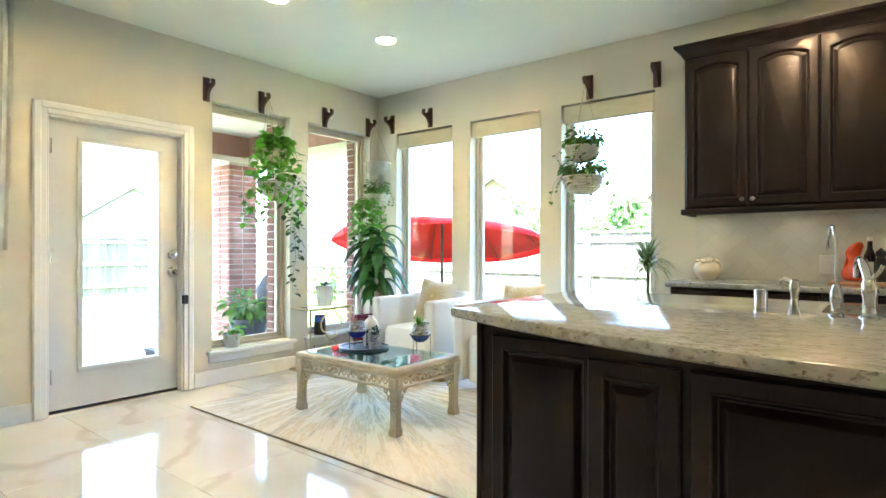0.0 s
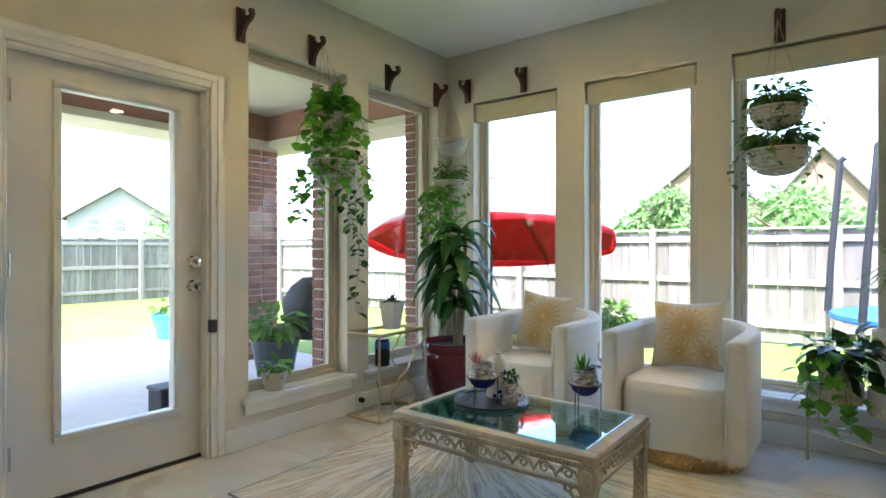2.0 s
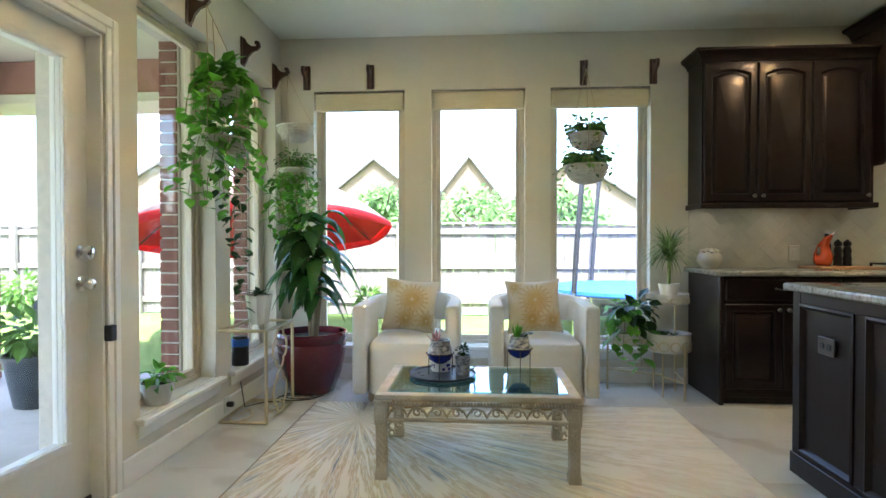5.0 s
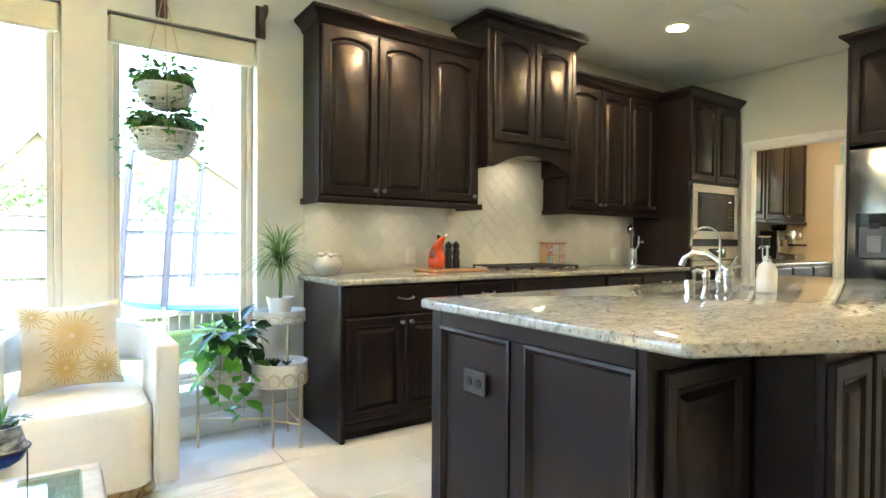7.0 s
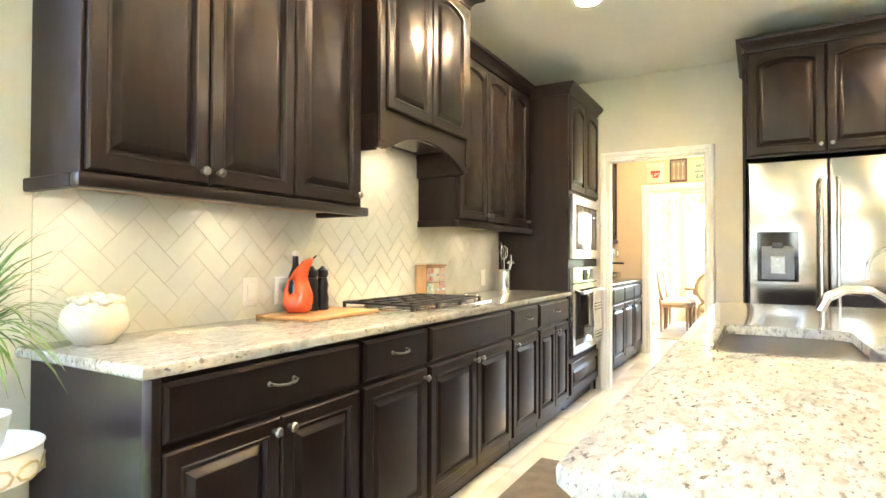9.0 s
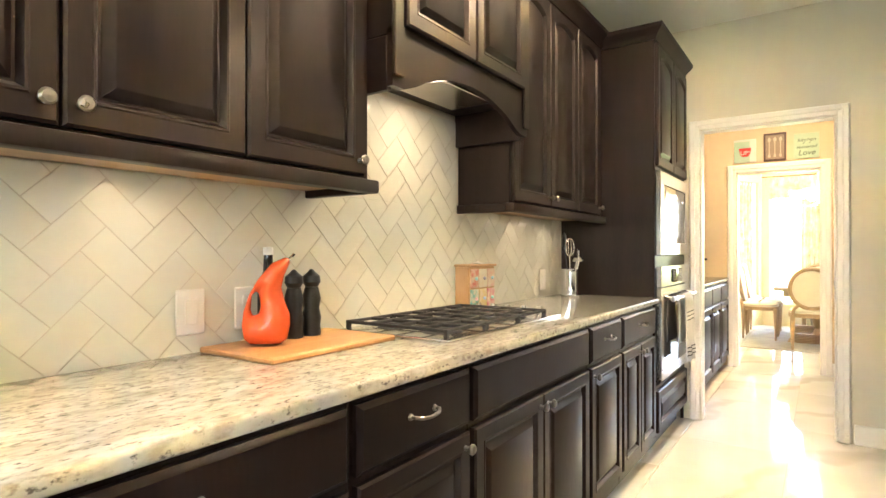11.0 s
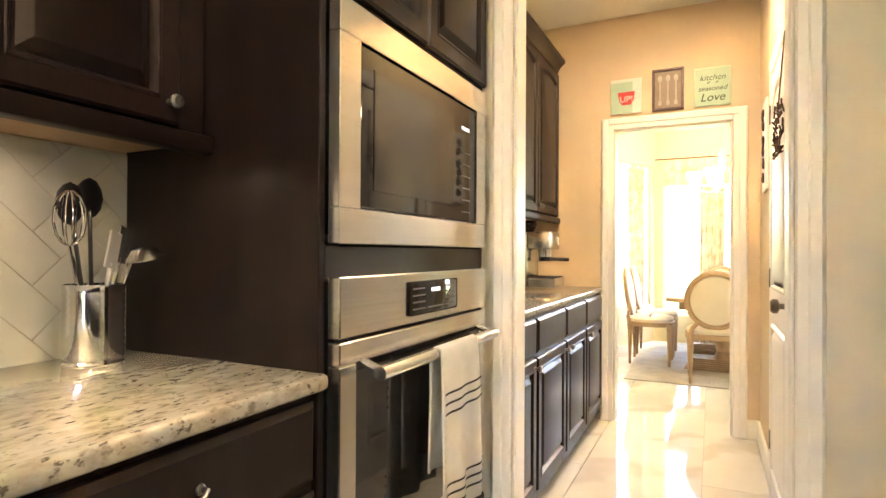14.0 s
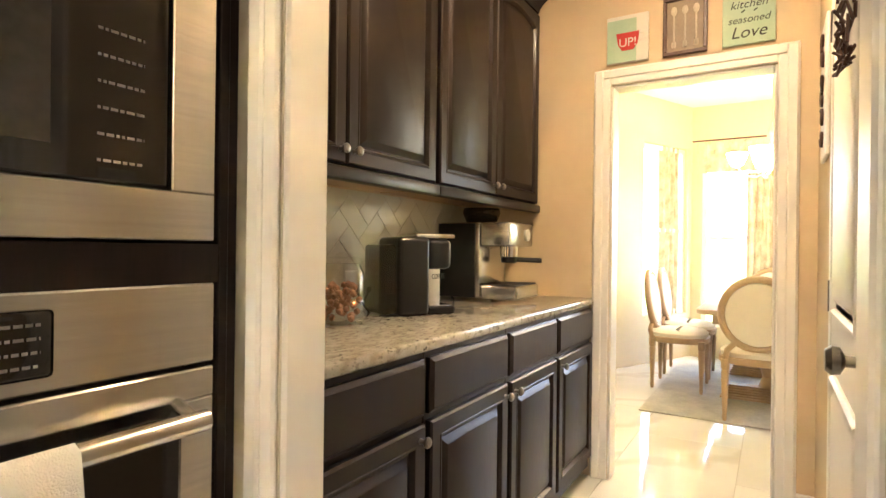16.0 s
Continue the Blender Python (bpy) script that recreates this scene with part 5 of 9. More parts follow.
def armchair(x, y, rz, label):
    """A cream swivel tub chair: brass plinth, block seat, straight arms joined by a curved open back."""
    t = thing("armchair", label, "armchair", "pair of cream armchairs", at=pose(x, y, 0, 0, 0, rz))
    bm = bmesh.new()
    lathe(bm, [(0.0, 0.0), (0.322, 0.0), (0.325, 0.006), (0.322, 0.088), (0.31, 0.098), (0.0, 0.098)], 48)
    part("swivel_base", bm, BRASS, t, "round brushed brass swivel base")
    # seat block: front edge at -y
    bm = bmesh.new()
    loops = []
    for z, i in ((0.098, 0.02), (0.108, 0.004), (0.125, 0.0), (0.40, 0.0), (0.43, 0.006), (0.452, 0.022), (0.46, 0.05)):
        loops.append(loop_round(0.545 - 2 * i, 0.70 - 2 * i, 0.10 - min(i, 0.05), z, 0, 0.0))
    r = loft(bm, loops)
    bm.faces.new(r[-1]), bm.faces.new(list(reversed(r[0])))
    part("seat", bm, CREAM_VELVET, t)
    # arms: upright slabs at each side
    for s in (-1, 1):
        bm = bmesh.new()
        box(bm, s * 0.316 - 0.048, s * 0.316 + 0.048, -0.37, 0.12, 0.105, 0.715, bevel=0.022, segs=3)
        part("arm", bm, CREAM_VELVET, t)
        bm = bmesh.new()
        tube(bm, [(s * 0.316 - 0.044 * s, -0.372, 0.13), (s * 0.316 - 0.044 * s, -0.372, 0.69)], 0.004, 6)
        part("piping", bm, CREAM_VELVET, t)
    # curved back band, open below
    bm = bmesh.new()
    loops = []
    n = 25
    for k in range(n):
        a = math.pi * k / (n - 1)
        cx, cy = 0.316 * math.cos(a), 0.10 + 0.30 * math.sin(a)
        nx, ny = math.cos(a), math.sin(a)
        top = 0.715 + 0.03 * math.sin(a)
        low = 0.555 - 0.03 * math.sin(a)
        row = []
        for o, z in ((-0.044, low + 0.02), (-0.03, low), (0.03, low), (0.044, low + 0.02), (0.044, top - 0.02), (0.03, top), (-0.03, top), (-0.044, top - 0.02)):
            row.append((cx + nx * o, cy + ny * o, z))
        loops.append(row)
    r = loft(bm, loops)
    bm.faces.new(r[0]), bm.faces.new(list(reversed(r[-1])))
    part("backrest", bm, CREAM_VELVET, t)
    # lower shell round the back of the seat
    bm = bmesh.new()
    loops = []
    for k in range(n):
        a = math.pi * k / (n - 1)
        cx, cy = 0.316 * math.cos(a), 0.10 + 0.30 * math.sin(a)
        nx, ny = math.cos(a), math.sin(a)
        loops.append([(cx + nx * o, cy + ny * o, z) for o, z in ((-0.04, 0.12), (-0.03, 0.105), (0.03, 0.105), (0.044, 0.12), (0.044, 0.40), (0.03, 0.42), (-0.04, 0.42))])
    r = loft(bm, loops)
    bm.faces.new(r[0]), bm.faces.new(list(reversed(r[-1])))
    part("shell", bm, CREAM_VELVET, t)
    return t


armchair(-2.275, 4.75, 0, "cream upholstered swivel armchair before a window")
armchair(-1.345, 4.75, 0, "cream upholstered swivel armchair beside the plant stand")


def cushion(x, y, z, rz, roll, label, seed):
    """A square cushion with a gold starburst print."""
    t = thing("cushion", label, "cushion", "cushions on the armchairs", at=pose(x, y, z, 72, roll, rz))
    S, n = 0.40, 14
    bm = bmesh.new()
    def height(u, v):
        return 0.085 * ((1 - u ** 2) * (1 - v ** 2)) ** 0.5 + 0.003
    grids = {}
    for side in (1, -1):
        g = [[None] * (n + 1) for _ in range(n + 1)]
        for i in range(n + 1):
            for j in range(n + 1):
                u, v = 2 * i / n - 1, 2 * j / n - 1
                pull = 1.03 - 0.10 * (1 - min(abs(u), abs(v)) ** 2)
                p = (u * S / 2 * pull, v * S / 2 * pull, side * height(u, v) + 0.004 * noise.noise(Vector((u * 3, v * 3, seed))))
                g[i][j] = bm.verts.new(p)
        for i in range(n):
            for j in range(n):
                q = [g[i][j], g[i + 1][j], g[i + 1][j + 1], g[i][j + 1]]
                bm.faces.new(q if side > 0 else list(reversed(q)))
        grids[side] = g
    bmesh.ops.remove_doubles(bm, verts=bm.verts, dist=0.009)
    part("cover", bm, PILLOW, t)
    rnd = random.Random(seed)
    for k, (cu, cv, R, cnt) in enumerate(((0.05, 0.15, 0.62, 40), (-0.1, -0.55, 0.42, 26), (0.65, -0.6, 0.4, 22), (-0.7, 0.7, 0.35, 18))):
        bm = bmesh.new()
        for j in range(cnt):
            a = 2 * math.pi * j / cnt
            pts = []
            for i in range(6):
                rr = R * (0.12 + 0.88 * i / 5) * (1 if j % 2 else 0.75)
                u, v = cu + rr * math.cos(a), cv + rr * math.sin(a)
                if max(abs(u), abs(v)) > 0.93:
                    break
                pts.append((u, v))
            if len(pts) < 2:
                continue
            nx, ny = -math.sin(a), math.cos(a)
            for (ua, va), (ub, vb) in zip(pts, pts[1:]):
                w = 0.017
                qs = []
                for u, v, s in ((ua, va, -1), (ub, vb, -1), (ub, vb, 1), (ua, va, 1)):
                    uu, vv = u + nx * w * s, v + ny * w * s
                    qs.append(bm.verts.new((uu * S / 2, vv * S / 2, height(min(1, abs(uu)), min(1, abs(vv))) + 0.0075)))
                bm.faces.new(qs)
        part("starburst_print", bm, PILLOW_GOLD, t, "gold starburst print")


cushion(-2.30, 4.88, 0.66, 3, 5, "cream cushion with gold starbursts on an armchair", 2)
cushion(-1.37, 4.88, 0.66, -2, -3, "cream cushion with gold starbursts on an armchair", 7)


# rug
def rug_material():
    """Ivory rug with streaks that burst from one point."""
    m = bpy.data.materials.new("starburst_rug")
    m.use_nodes = True
    n, l = m.node_tree.nodes, m.node_tree.links
    b = n["Principled BSDF"]
    geo, sub, sep = n.new("ShaderNodeNewGeometry"), n.new("ShaderNodeVectorMath"), n.new("ShaderNodeSeparateXYZ")
    sub.operation = 'SUBTRACT'
    sub.inputs[1].default_value = (-2.55, 4.20, 0)
    l.new(geo.outputs["Position"], sub.inputs[0]), l.new(sub.outputs[0], sep.inputs[0])
    ang, ln = n.new("ShaderNodeMath"), n.new("ShaderNodeVectorMath")
    ang.operation, ln.operation = 'ARCTAN2', 'LENGTH'
    l.new(sep.outputs[1], ang.inputs[0]), l.new(sep.outputs[0], ang.inputs[1]), l.new(sub.outputs[0], ln.inputs[0])
    comb = n.new("ShaderNodeCombineXYZ")
    l.new(ang.outputs[0], comb.inputs[0]), l.new(ln.outputs["Value"], comb.inputs[1])
    mp = n.new("ShaderNodeMapping")
    mp.inputs["Scale"].default_value = (22, 1.6, 1)
    l.new(comb.outputs[0], mp.inputs[0])
    streak = n.new("ShaderNodeTexNoise")
    streak.inputs["Scale"].default_value, streak.inputs["Detail"].default_value, streak.inputs["Roughness"].default_value = 1.0, 4, 0.65
    l.new(mp.outputs[0], streak.inputs["Vector"])
    r = n.new("ShaderNodeValToRGB")
    cr = r.color_ramp
    cr.elements[0].position, cr.elements[0].color = 0.30, (0.74, 0.71, 0.63, 1)
    cr.elements[1].position, cr.elements[1].color = 0.72, (0.20, 0.22, 0.24, 1)
    for pos, c in ((0.46, (0.75, 0.72, 0.64, 1)), (0.52, (0.46, 0.36, 0.18, 1)), (0.57, (0.72, 0.69, 0.61, 1)), (0.64, (0.30, 0.31, 0.32, 1))):
        e = cr.elements.new(pos)
        e.color = c
    l.new(streak.outputs[0], r.inputs[0])
    big, br, mx = n.new("ShaderNodeTexNoise"), n.new("ShaderNodeValToRGB"), n.new("ShaderNodeMix")
    big.inputs["Scale"].default_value = 2.2
    l.new(geo.outputs["Position"], big.inputs["Vector"])
    br.color_ramp.elements[0].position, br.color_ramp.elements[1].position = 0.4, 0.65
    l.new(big.outputs[0], br.inputs[0])
    mx.data_type = 'RGBA'
    dist = n.new("ShaderNodeMapRange")
    dist.inputs[1].default_value, dist.inputs[2].default_value, dist.inputs[3].default_value, dist.inputs[4].default_value = 0.6, 2.0, 0.0, 0.75
    l.new(ln.outputs["Value"], dist.inputs[0])
    l.new(dist.outputs[0], mx.inputs[0]), l.new(r.outputs[0], mx.inputs[6])
    mx.inputs[7].default_value = (0.72, 0.69, 0.61, 1)
    l.new(mx.outputs[2], b.inputs["Base Color"])
    b.inputs["Roughness"].default_value = 0.95
    bt, bn = n.new("ShaderNodeTexNoise"), n.new("ShaderNodeBump")
    bt.inputs["Scale"].default_value = 180
    l.new(geo.outputs["Position"], bt.inputs["Vector"])
    add = n.new("ShaderNodeMath")
    l.new(bt.outputs[0], add.inputs[0]), l.new(streak.outputs[0], add.inputs[1])
    l.new(add.outputs[0], bn.inputs["Height"]), l.new(bn.outputs[0], b.inputs["Normal"])
    bn.inputs["Strength"].default_value, bn.inputs["Distance"].default_value = 0.5, 0.006
    return m


RUG = rug_material()
bm = bmesh.new()
box(bm, -2.93, -0.46, 2.86, 4.55, 0.0005, 0.011, bevel=0.004, segs=2)
solid("area_rug", bm, RUG, "ivory and grey starburst area rug on the tiles", "rug")
rug = bpy.data.objects["area_rug"]
part("binding", B(-2.938, -2.931, 2.855, 4.555, 0.0005, 0.010, bevel=0.002), surface("rug_binding", (0.30, 0.25, 0.18), (0.24, 0.2, 0.14), 0.9, scale=30), rug)
part("binding", B(-2.938, -0.455, 2.852, 2.859, 0.0005, 0.010, bevel=0.002), bpy.data.materials["rug_binding"], rug)


def scroll(bm, x, z, r, turns, a0, hand, y, th=0.006, plane="x"):
    """A carved spiral in the apron's plane."""
    pts = []
    n = 16
    for k in range(n):
        u = k / (n - 1)
        a = a0 + hand * turns * 2 * math.pi * u
        rr = r * (1 - 0.8 * u)
        px, pz = x + rr * math.cos(a), z + rr * math.sin(a)
        pts.append((px, y, pz) if plane == "x" else (y, px, pz))
    tube(bm, pts, th, 6, taper=0.7)


def coffee_table():
    """A carved table: splayed carved legs, a pierced apron of scrolls, a moulded rim and a green glass top."""
    t = thing("coffee_table", "carved pickled wood coffee table with a green glass top", "table", at=pose(-1.79, 3.605, 0.011))
    W, D, H = 0.975, 0.64, 0.408
    w2, d2 = W / 2, D / 2
    # rim
    for a in ((-w2, w2, -d2, -d2 + 0.06), (-w2, w2, d2 - 0.06, d2), (-w2, -w2 + 0.06, -d2 + 0.06, d2 - 0.06), (w2 - 0.06, w2, -d2 + 0.06, d2 - 0.06)):
        part("rim", B(a[0], a[1], a[2], a[3], H - 0.028, H, bevel=0.006, segs=2), CARVED, t)
    # beaded edge
    bm = bmesh.new()
    for k in range(64):
        x = -w2 + W * (k + 0.5) / 64
        for y in (-d2 - 0.003, d2 + 0.003):
            box(bm, x - 0.0055, x + 0.0055, y - 0.005, y + 0.005, H - 0.042, H - 0.028, bevel=0.003)
    for k in range(42):
        y = -d2 + D * (k + 0.5) / 42
        for x in (-w2 - 0.003, w2 + 0.003):
            box(bm, x - 0.005, x + 0.005, y - 0.0055, y + 0.0055, H - 0.042, H - 0.028, bevel=0.003)
    tagged(part("beading", bm, CARVED, t), kind="stuff")
    # glass
    part("glass_top", B(-w2 + 0.052, w2 - 0.052, -d2 + 0.052, d2 - 0.052, H - 0.004, H + 0.006, bevel=0.003), GLASS_GREEN, t, "green tinted bevelled glass").visible_shadow = False
    # apron rails and pierced scrolls
    for s in (-1, 1):
        for z in ((H - 0.055, H - 0.042), (H - 0.13, H - 0.115)):
            part("apron_rail", B(-w2 + 0.055, w2 - 0.055, s * (d2 - 0.018) - 0.012, s * (d2 - 0.018) + 0.012, z[0], z[1], bevel=0.003), CARVED, t)
            part("apron_rail", B(s * (w2 - 0.018) - 0.012, s * (w2 - 0.018) + 0.012, -d2 + 0.055, d2 - 0.055, z[0], z[1], bevel=0.003), CARVED, t)
        bm = bmesh.new()
        zc = H - 0.085
        for k in range(9):
            x = -w2 + 0.11 + (W - 0.22) * k / 8
            scroll(bm, x, zc, 0.026, 1.3, 0 if k % 2 else math.pi, 1 if k % 2 else -1, s * (d2 - 0.018))
            tube(bm, [(x - 0.05, s * (d2 - 0.018), zc - 0.02), (x - 0.02, s * (d2 - 0.018), zc + 0.022), (x + 0.03, s * (d2 - 0.018), zc + 0.01), (x + 0.05, s * (d2 - 0.018), zc - 0.024)], 0.006, 6)
        tagged(part("fretwork", bm, CARVED, t), "pierced carved scrolls", kind="stuff")
        bm = bmesh.new()
        for k in range(6):
            y = -d2 + 0.11 + (D - 0.22) * k / 5
            scroll(bm, y, zc, 0.026, 1.3, 0 if k % 2 else math.pi, 1 if k % 2 else -1, s * (w2 - 0.018), plane="y")
            tube(bm, [(s * (w2 - 0.018), y - 0.05, zc - 0.02), (s * (w2 - 0.018), y - 0.02, zc + 0.022), (s * (w2 - 0.018), y + 0.03, zc + 0.01), (s * (w2 - 0.018), y + 0.05, zc - 0.024)], 0.006, 6)
        tagged(part("fretwork", bm, CARVED, t), "pierced carved scrolls", kind="stuff")
    for sx in (-1, 1):
        for sy in (-1, 1):
            cx, cy = sx * (w2 - 0.03), sy * (d2 - 0.03)
            bm = bmesh.new()
            loops = []
            for z, h in ((0.0, 0.029), (0.03, 0.030), (0.05, 0.025), (0.12, 0.023), (0.26, 0.026), (0.275, 0.030), (H - 0.13, 0.031), (H - 0.03, 0.031)):
                loops.append([(cx + a * h, cy + b * h, z) for a, b in ((-1, -1), (1, -1), (1, 1), (-1, 1))])
            r = loft(bm, loops)
            bm.faces.new(r[-1]), bm.faces.new(list(reversed(r[0])))
            leg = part("leg", bm, CARVED, t, smooth=20)
            bm = bmesh.new()
            for f in range(4):
                m = pose(cx, cy, 0, 0, 0, 90 * f)
                for k in range(6):
                    z = 0.06 + k * 0.034
                    for s in (-1, 1):
                        vs = tube(bm, [(s * 0.014, -0.0245, z), (0, -0.0265, z + 0.017), (s * 0.014, -0.0255, z + 0.034)], 0.0028, 5)
                        bmesh.ops.transform(bm, matrix=m, verts=vs)
                vs = box(bm, -0.02, 0.02, -0.034, -0.030, H - 0.115, H - 0.055, bevel=0.003)
                bmesh.ops.transform(bm, matrix=m, verts=[v for v in vs if v.is_valid])
            part("leg_carving", bm, CARVED, leg)
            bm = bmesh.new()
            for k in range(2):
                m = pose(cx, cy, 0, 0, 0, 0 if k else 90)
                d = -sx if k else (-sy)
                vs = []
                for j, (ox, oz, rr) in enumerate(((0.055, H - 0.155, 0.02), (0.05, H - 0.19, 0.014), (0.085, H - 0.145, 0.012))):
                    pts = [(d * ox + rr * math.cos(a), 0, oz + rr * math.sin(a)) for a in np.linspace(0, 5.6, 12)]
                    vs += tube(bm, pts, 0.006, 6)
                bmesh.ops.transform(bm, matrix=m, verts=vs)
            tagged(part("corner_bracket", bm, CARVED, leg), kind="stuff")


coffee_table()
TT = 0.011 + 0.408 + 0.006

# things on the coffee table
bm = bmesh.new()
lathe(bm, [(0, 0), (0.165, 0), (0.178, 0.006), (0.182, 0.018), (0.176, 0.018), (0.168, 0.009), (0, 0.008)], 40)
solid("tray", bm, surface("dark_tray", (0.035, 0.035, 0.045), (0.05, 0.05, 0.06), 0.3), "round dark lacquer tray on the coffee table", "tray", at=pose(-1.975, 3.66, TT))


def spiky(bm, n, length, width, z, rnd, spread=0.6):
    for k in range(n):
        a = 2 * math.pi * k / n + rnd.random() * 0.4
        e = rnd.uniform(0.3, 1.0) * spread
        leaf_quad(bm, (0, 0, z), (math.cos(a) * e, math.sin(a) * e, 1 - 0.5 * e), (math.cos(a), math.sin(a), 0.2), length * rnd.uniform(0.7, 1.1), width, 0.25)


PINK_LEAF = leaf_surface("pink_leaves", (0.55, 0.24, 0.22), (0.62, 0.34, 0.28), 0.5)


def footed_planter(x, y, z, plant, label, stand_h=0.072):
    """A blue and white bowl pot on a wire tripod, with a small plant."""
    t = thing("table_planter", label, "plant pot", "blue and white planters on the table", at=pose(x, y, z))
    bm = bmesh.new()
    lathe(bm, [(0, stand_h), (0.03, stand_h + 0.002), (0.055, stand_h + 0.02), (0.068, stand_h + 0.045), (0.070, stand_h + 0.055)], 30)
    part("bowl", bm, BLUE_GLAZE, t, "cobalt blue glazed bowl")
    bm = bmesh.new()
    lathe(bm, [(0.070, stand_h + 0.056), (0.060, stand_h + 0.075), (0.050, stand_h + 0.115), (0.052, stand_h + 0.122), (0.046, stand_h + 0.122), (0.044, stand_h + 0.11), (0, stand_h + 0.11)], 30)
    part("neck", bm, INK, t, "blue patterned white glaze")
    bm = bmesh.new()
    pts = [(0.073 * math.cos(a), 0.073 * math.sin(a), stand_h + 0.054) for a in np.linspace(0, 2 * math.pi, 33)[:-1]]
    tube(bm, pts, 0.003, 6, closed=True)
    part("ring", bm, IRON, t)
    for k in range(3):
        a = radians(30 + 120 * k)
        bm = bmesh.new()
        tube(bm, [(0.073 * math.cos(a), 0.073 * math.sin(a), stand_h + 0.054), (0.073 * math.cos(a), 0.073 * math.sin(a), 0.0)], 0.0025, 6)
        part("stand_leg", bm, IRON, t)
    rnd = random.Random(int(x * -100))
    bm = bmesh.new()
    if plant == "pink":
        spiky(bm, 14, 0.075, 0.014, stand_h + 0.11, rnd, 1.0)
        part("plant", bm, PINK_LEAF, t, "pink spiky succulent", smooth=0, at=pose(-0.02, -0.02, 0))
    else:
        spiky(bm, 16, 0.085, 0.016, stand_h + 0.105, rnd, 0.8)
        part("plant", bm, POTHOS, t, "green spiky succulent", smooth=0, at=pose(-0.012, 0, 0))
        bm = bmesh.new()
        for k in range(18):
            a = k * 2.4
            leaf_quad(bm, (0.045 + 0.01 * math.cos(a), 0.01 * math.sin(a), stand_h + 0.135), (math.cos(a), math.sin(a), 0.5 - 0.03 * k), (0, 0, 1), 0.028, 0.016)
        tube(bm, [(0.02, 0, stand_h + 0.11), (0.045, 0, stand_h + 0.135)], 0.003, 5)
        part("rosette", bm, DARKLEAF, t, "dark purple rosette succulent", smooth=0)
    bm = bmesh.new()
    lathe(bm, [(0.045, stand_h + 0.111), (0, stand_h + 0.113)], 16)
    part("soil", bm, SOIL, t)


footed_planter(-1.985, 3.60, TT + 0.0085, "pink", "blue and white footed planter with a pink succulent on a tray")
footed_planter(-1.555, 3.80, TT, "green", "blue and white footed planter with spiky succulents")
v = thing("vase", "white vase with blue blossom pattern on the tray", "vase", at=pose(-1.99, 3.745, TT + 0.0085))
bm = bmesh.new()
lathe(bm, [(0, 0), (0.052, 0), (0.056, 0.01), (0.058, 0.10), (0.056, 0.15), (0.045, 0.185), (0.024, 0.205), (0.02, 0.215), (0.022, 0.222), (0.015, 0.222), (0.014, 0.2), (0, 0.19)], 32)
part("body", bm, WHITE_POT, v)
bm = bmesh.new()
rnd = random.Random(4)
for k in range(60):
    a, z = rnd.random() * 6.283, rnd.choice((rnd.uniform(0.01, 0.05), rnd.uniform(0.10, 0.14)))
    s = rnd.uniform(0.005, 0.011)
    lathe(bm, [(s, 0), (s * 0.6, 0.0008), (0, 0.001)], 7, pose(0.0583 * math.cos(a), 0.0583 * math.sin(a), z, 0, 90, 0) if False else Matrix.Translation((0.0578 * math.cos(a), 0.0578 * math.sin(a), z)) @ Matrix.Rotation(a, 4, 'Z') @ Matrix.Rotation(radians(90), 4, 'Y'))
part("blossom_pattern", bm, BLUE_GLAZE, v, "dark blue blossoms")
mg = thing("mug_planter", "white and blue mug holding a small succulent", "mug", at=pose(-1.868, 3.66, TT + 0.0085))
bm = bmesh.new()
lathe(bm, [(0, 0), (0.036, 0), (0.038, 0.006), (0.041, 0.105), (0.037, 0.105), (0.036, 0.09), (0, 0.09)], 28)
part("cup", bm, INK, mg)
bm = bmesh.new()
tube(bm, [(0.039, 0, 0.085), (0.06, 0, 0.085), (0.068, 0, 0.06), (0.06, 0, 0.03), (0.037, 0, 0.028)], 0.005, 8)
part("handle", bm, WHITE_POT, mg)
bm = bmesh.new()
rnd = random.Random(6)
foliage_clump(bm, rnd, (0, 0, 0.125), 0.032, 45, 0.024, 1.0, 0.0, 0.7)
tube(bm, [(0, 0, 0.085), (0.008, 0, 0.15)], 0.003, 5)
part("plant", bm, DARKLEAF, mg, smooth=0)
bm = bmesh.new()
lathe(bm, [(0.036, 0.091), (0, 0.093)], 14)
part("soil", bm, SOIL, mg)


# wall brackets
def bracket(m):
    """A scroll-shaped dark wooden wall bracket with a hook, on a back board."""
    t = thing("wall_bracket", "dark carved wooden bracket fixed high on the wall", "bracket", "brackets along the walls", at=m)
    part("back_board", B(-0.030, 0.030, -0.014, -0.001, -0.105, 0.095, bevel=0.004), MAHOGANY, t)
    bm = bmesh.new()
    out = [(0.014, -0.10), (0.03, -0.085), (0.045, -0.045), (0.075, -0.012), (0.115, 0.004), (0.135, 0.03), (0.125, 0.062), (0.10, 0.066), (0.094, 0.046), (0.108, 0.036), (0.098, 0.026), (0.07, 0.03), (0.04, 0.055), (0.024, 0.085), (0.014, 0.09)]
    prism(bm, out, -0.011, 0.011, Matrix(((0, 0, 1, 0), (-1, 0, 0, 0), (0, 1, 0, 0), (0, 0, 0, 1))))
    part("scroll_arm", bm, MAHOGANY, t)
    return t


for x in (-3.215, -2.677, -0.935, -0.383):
    bracket(pose(x, YN, 2.515))
for y in (3.24, 3.765, 4.494, 5.09):
    bracket(pose(XW, y, 2.485, 0, 0, 90))


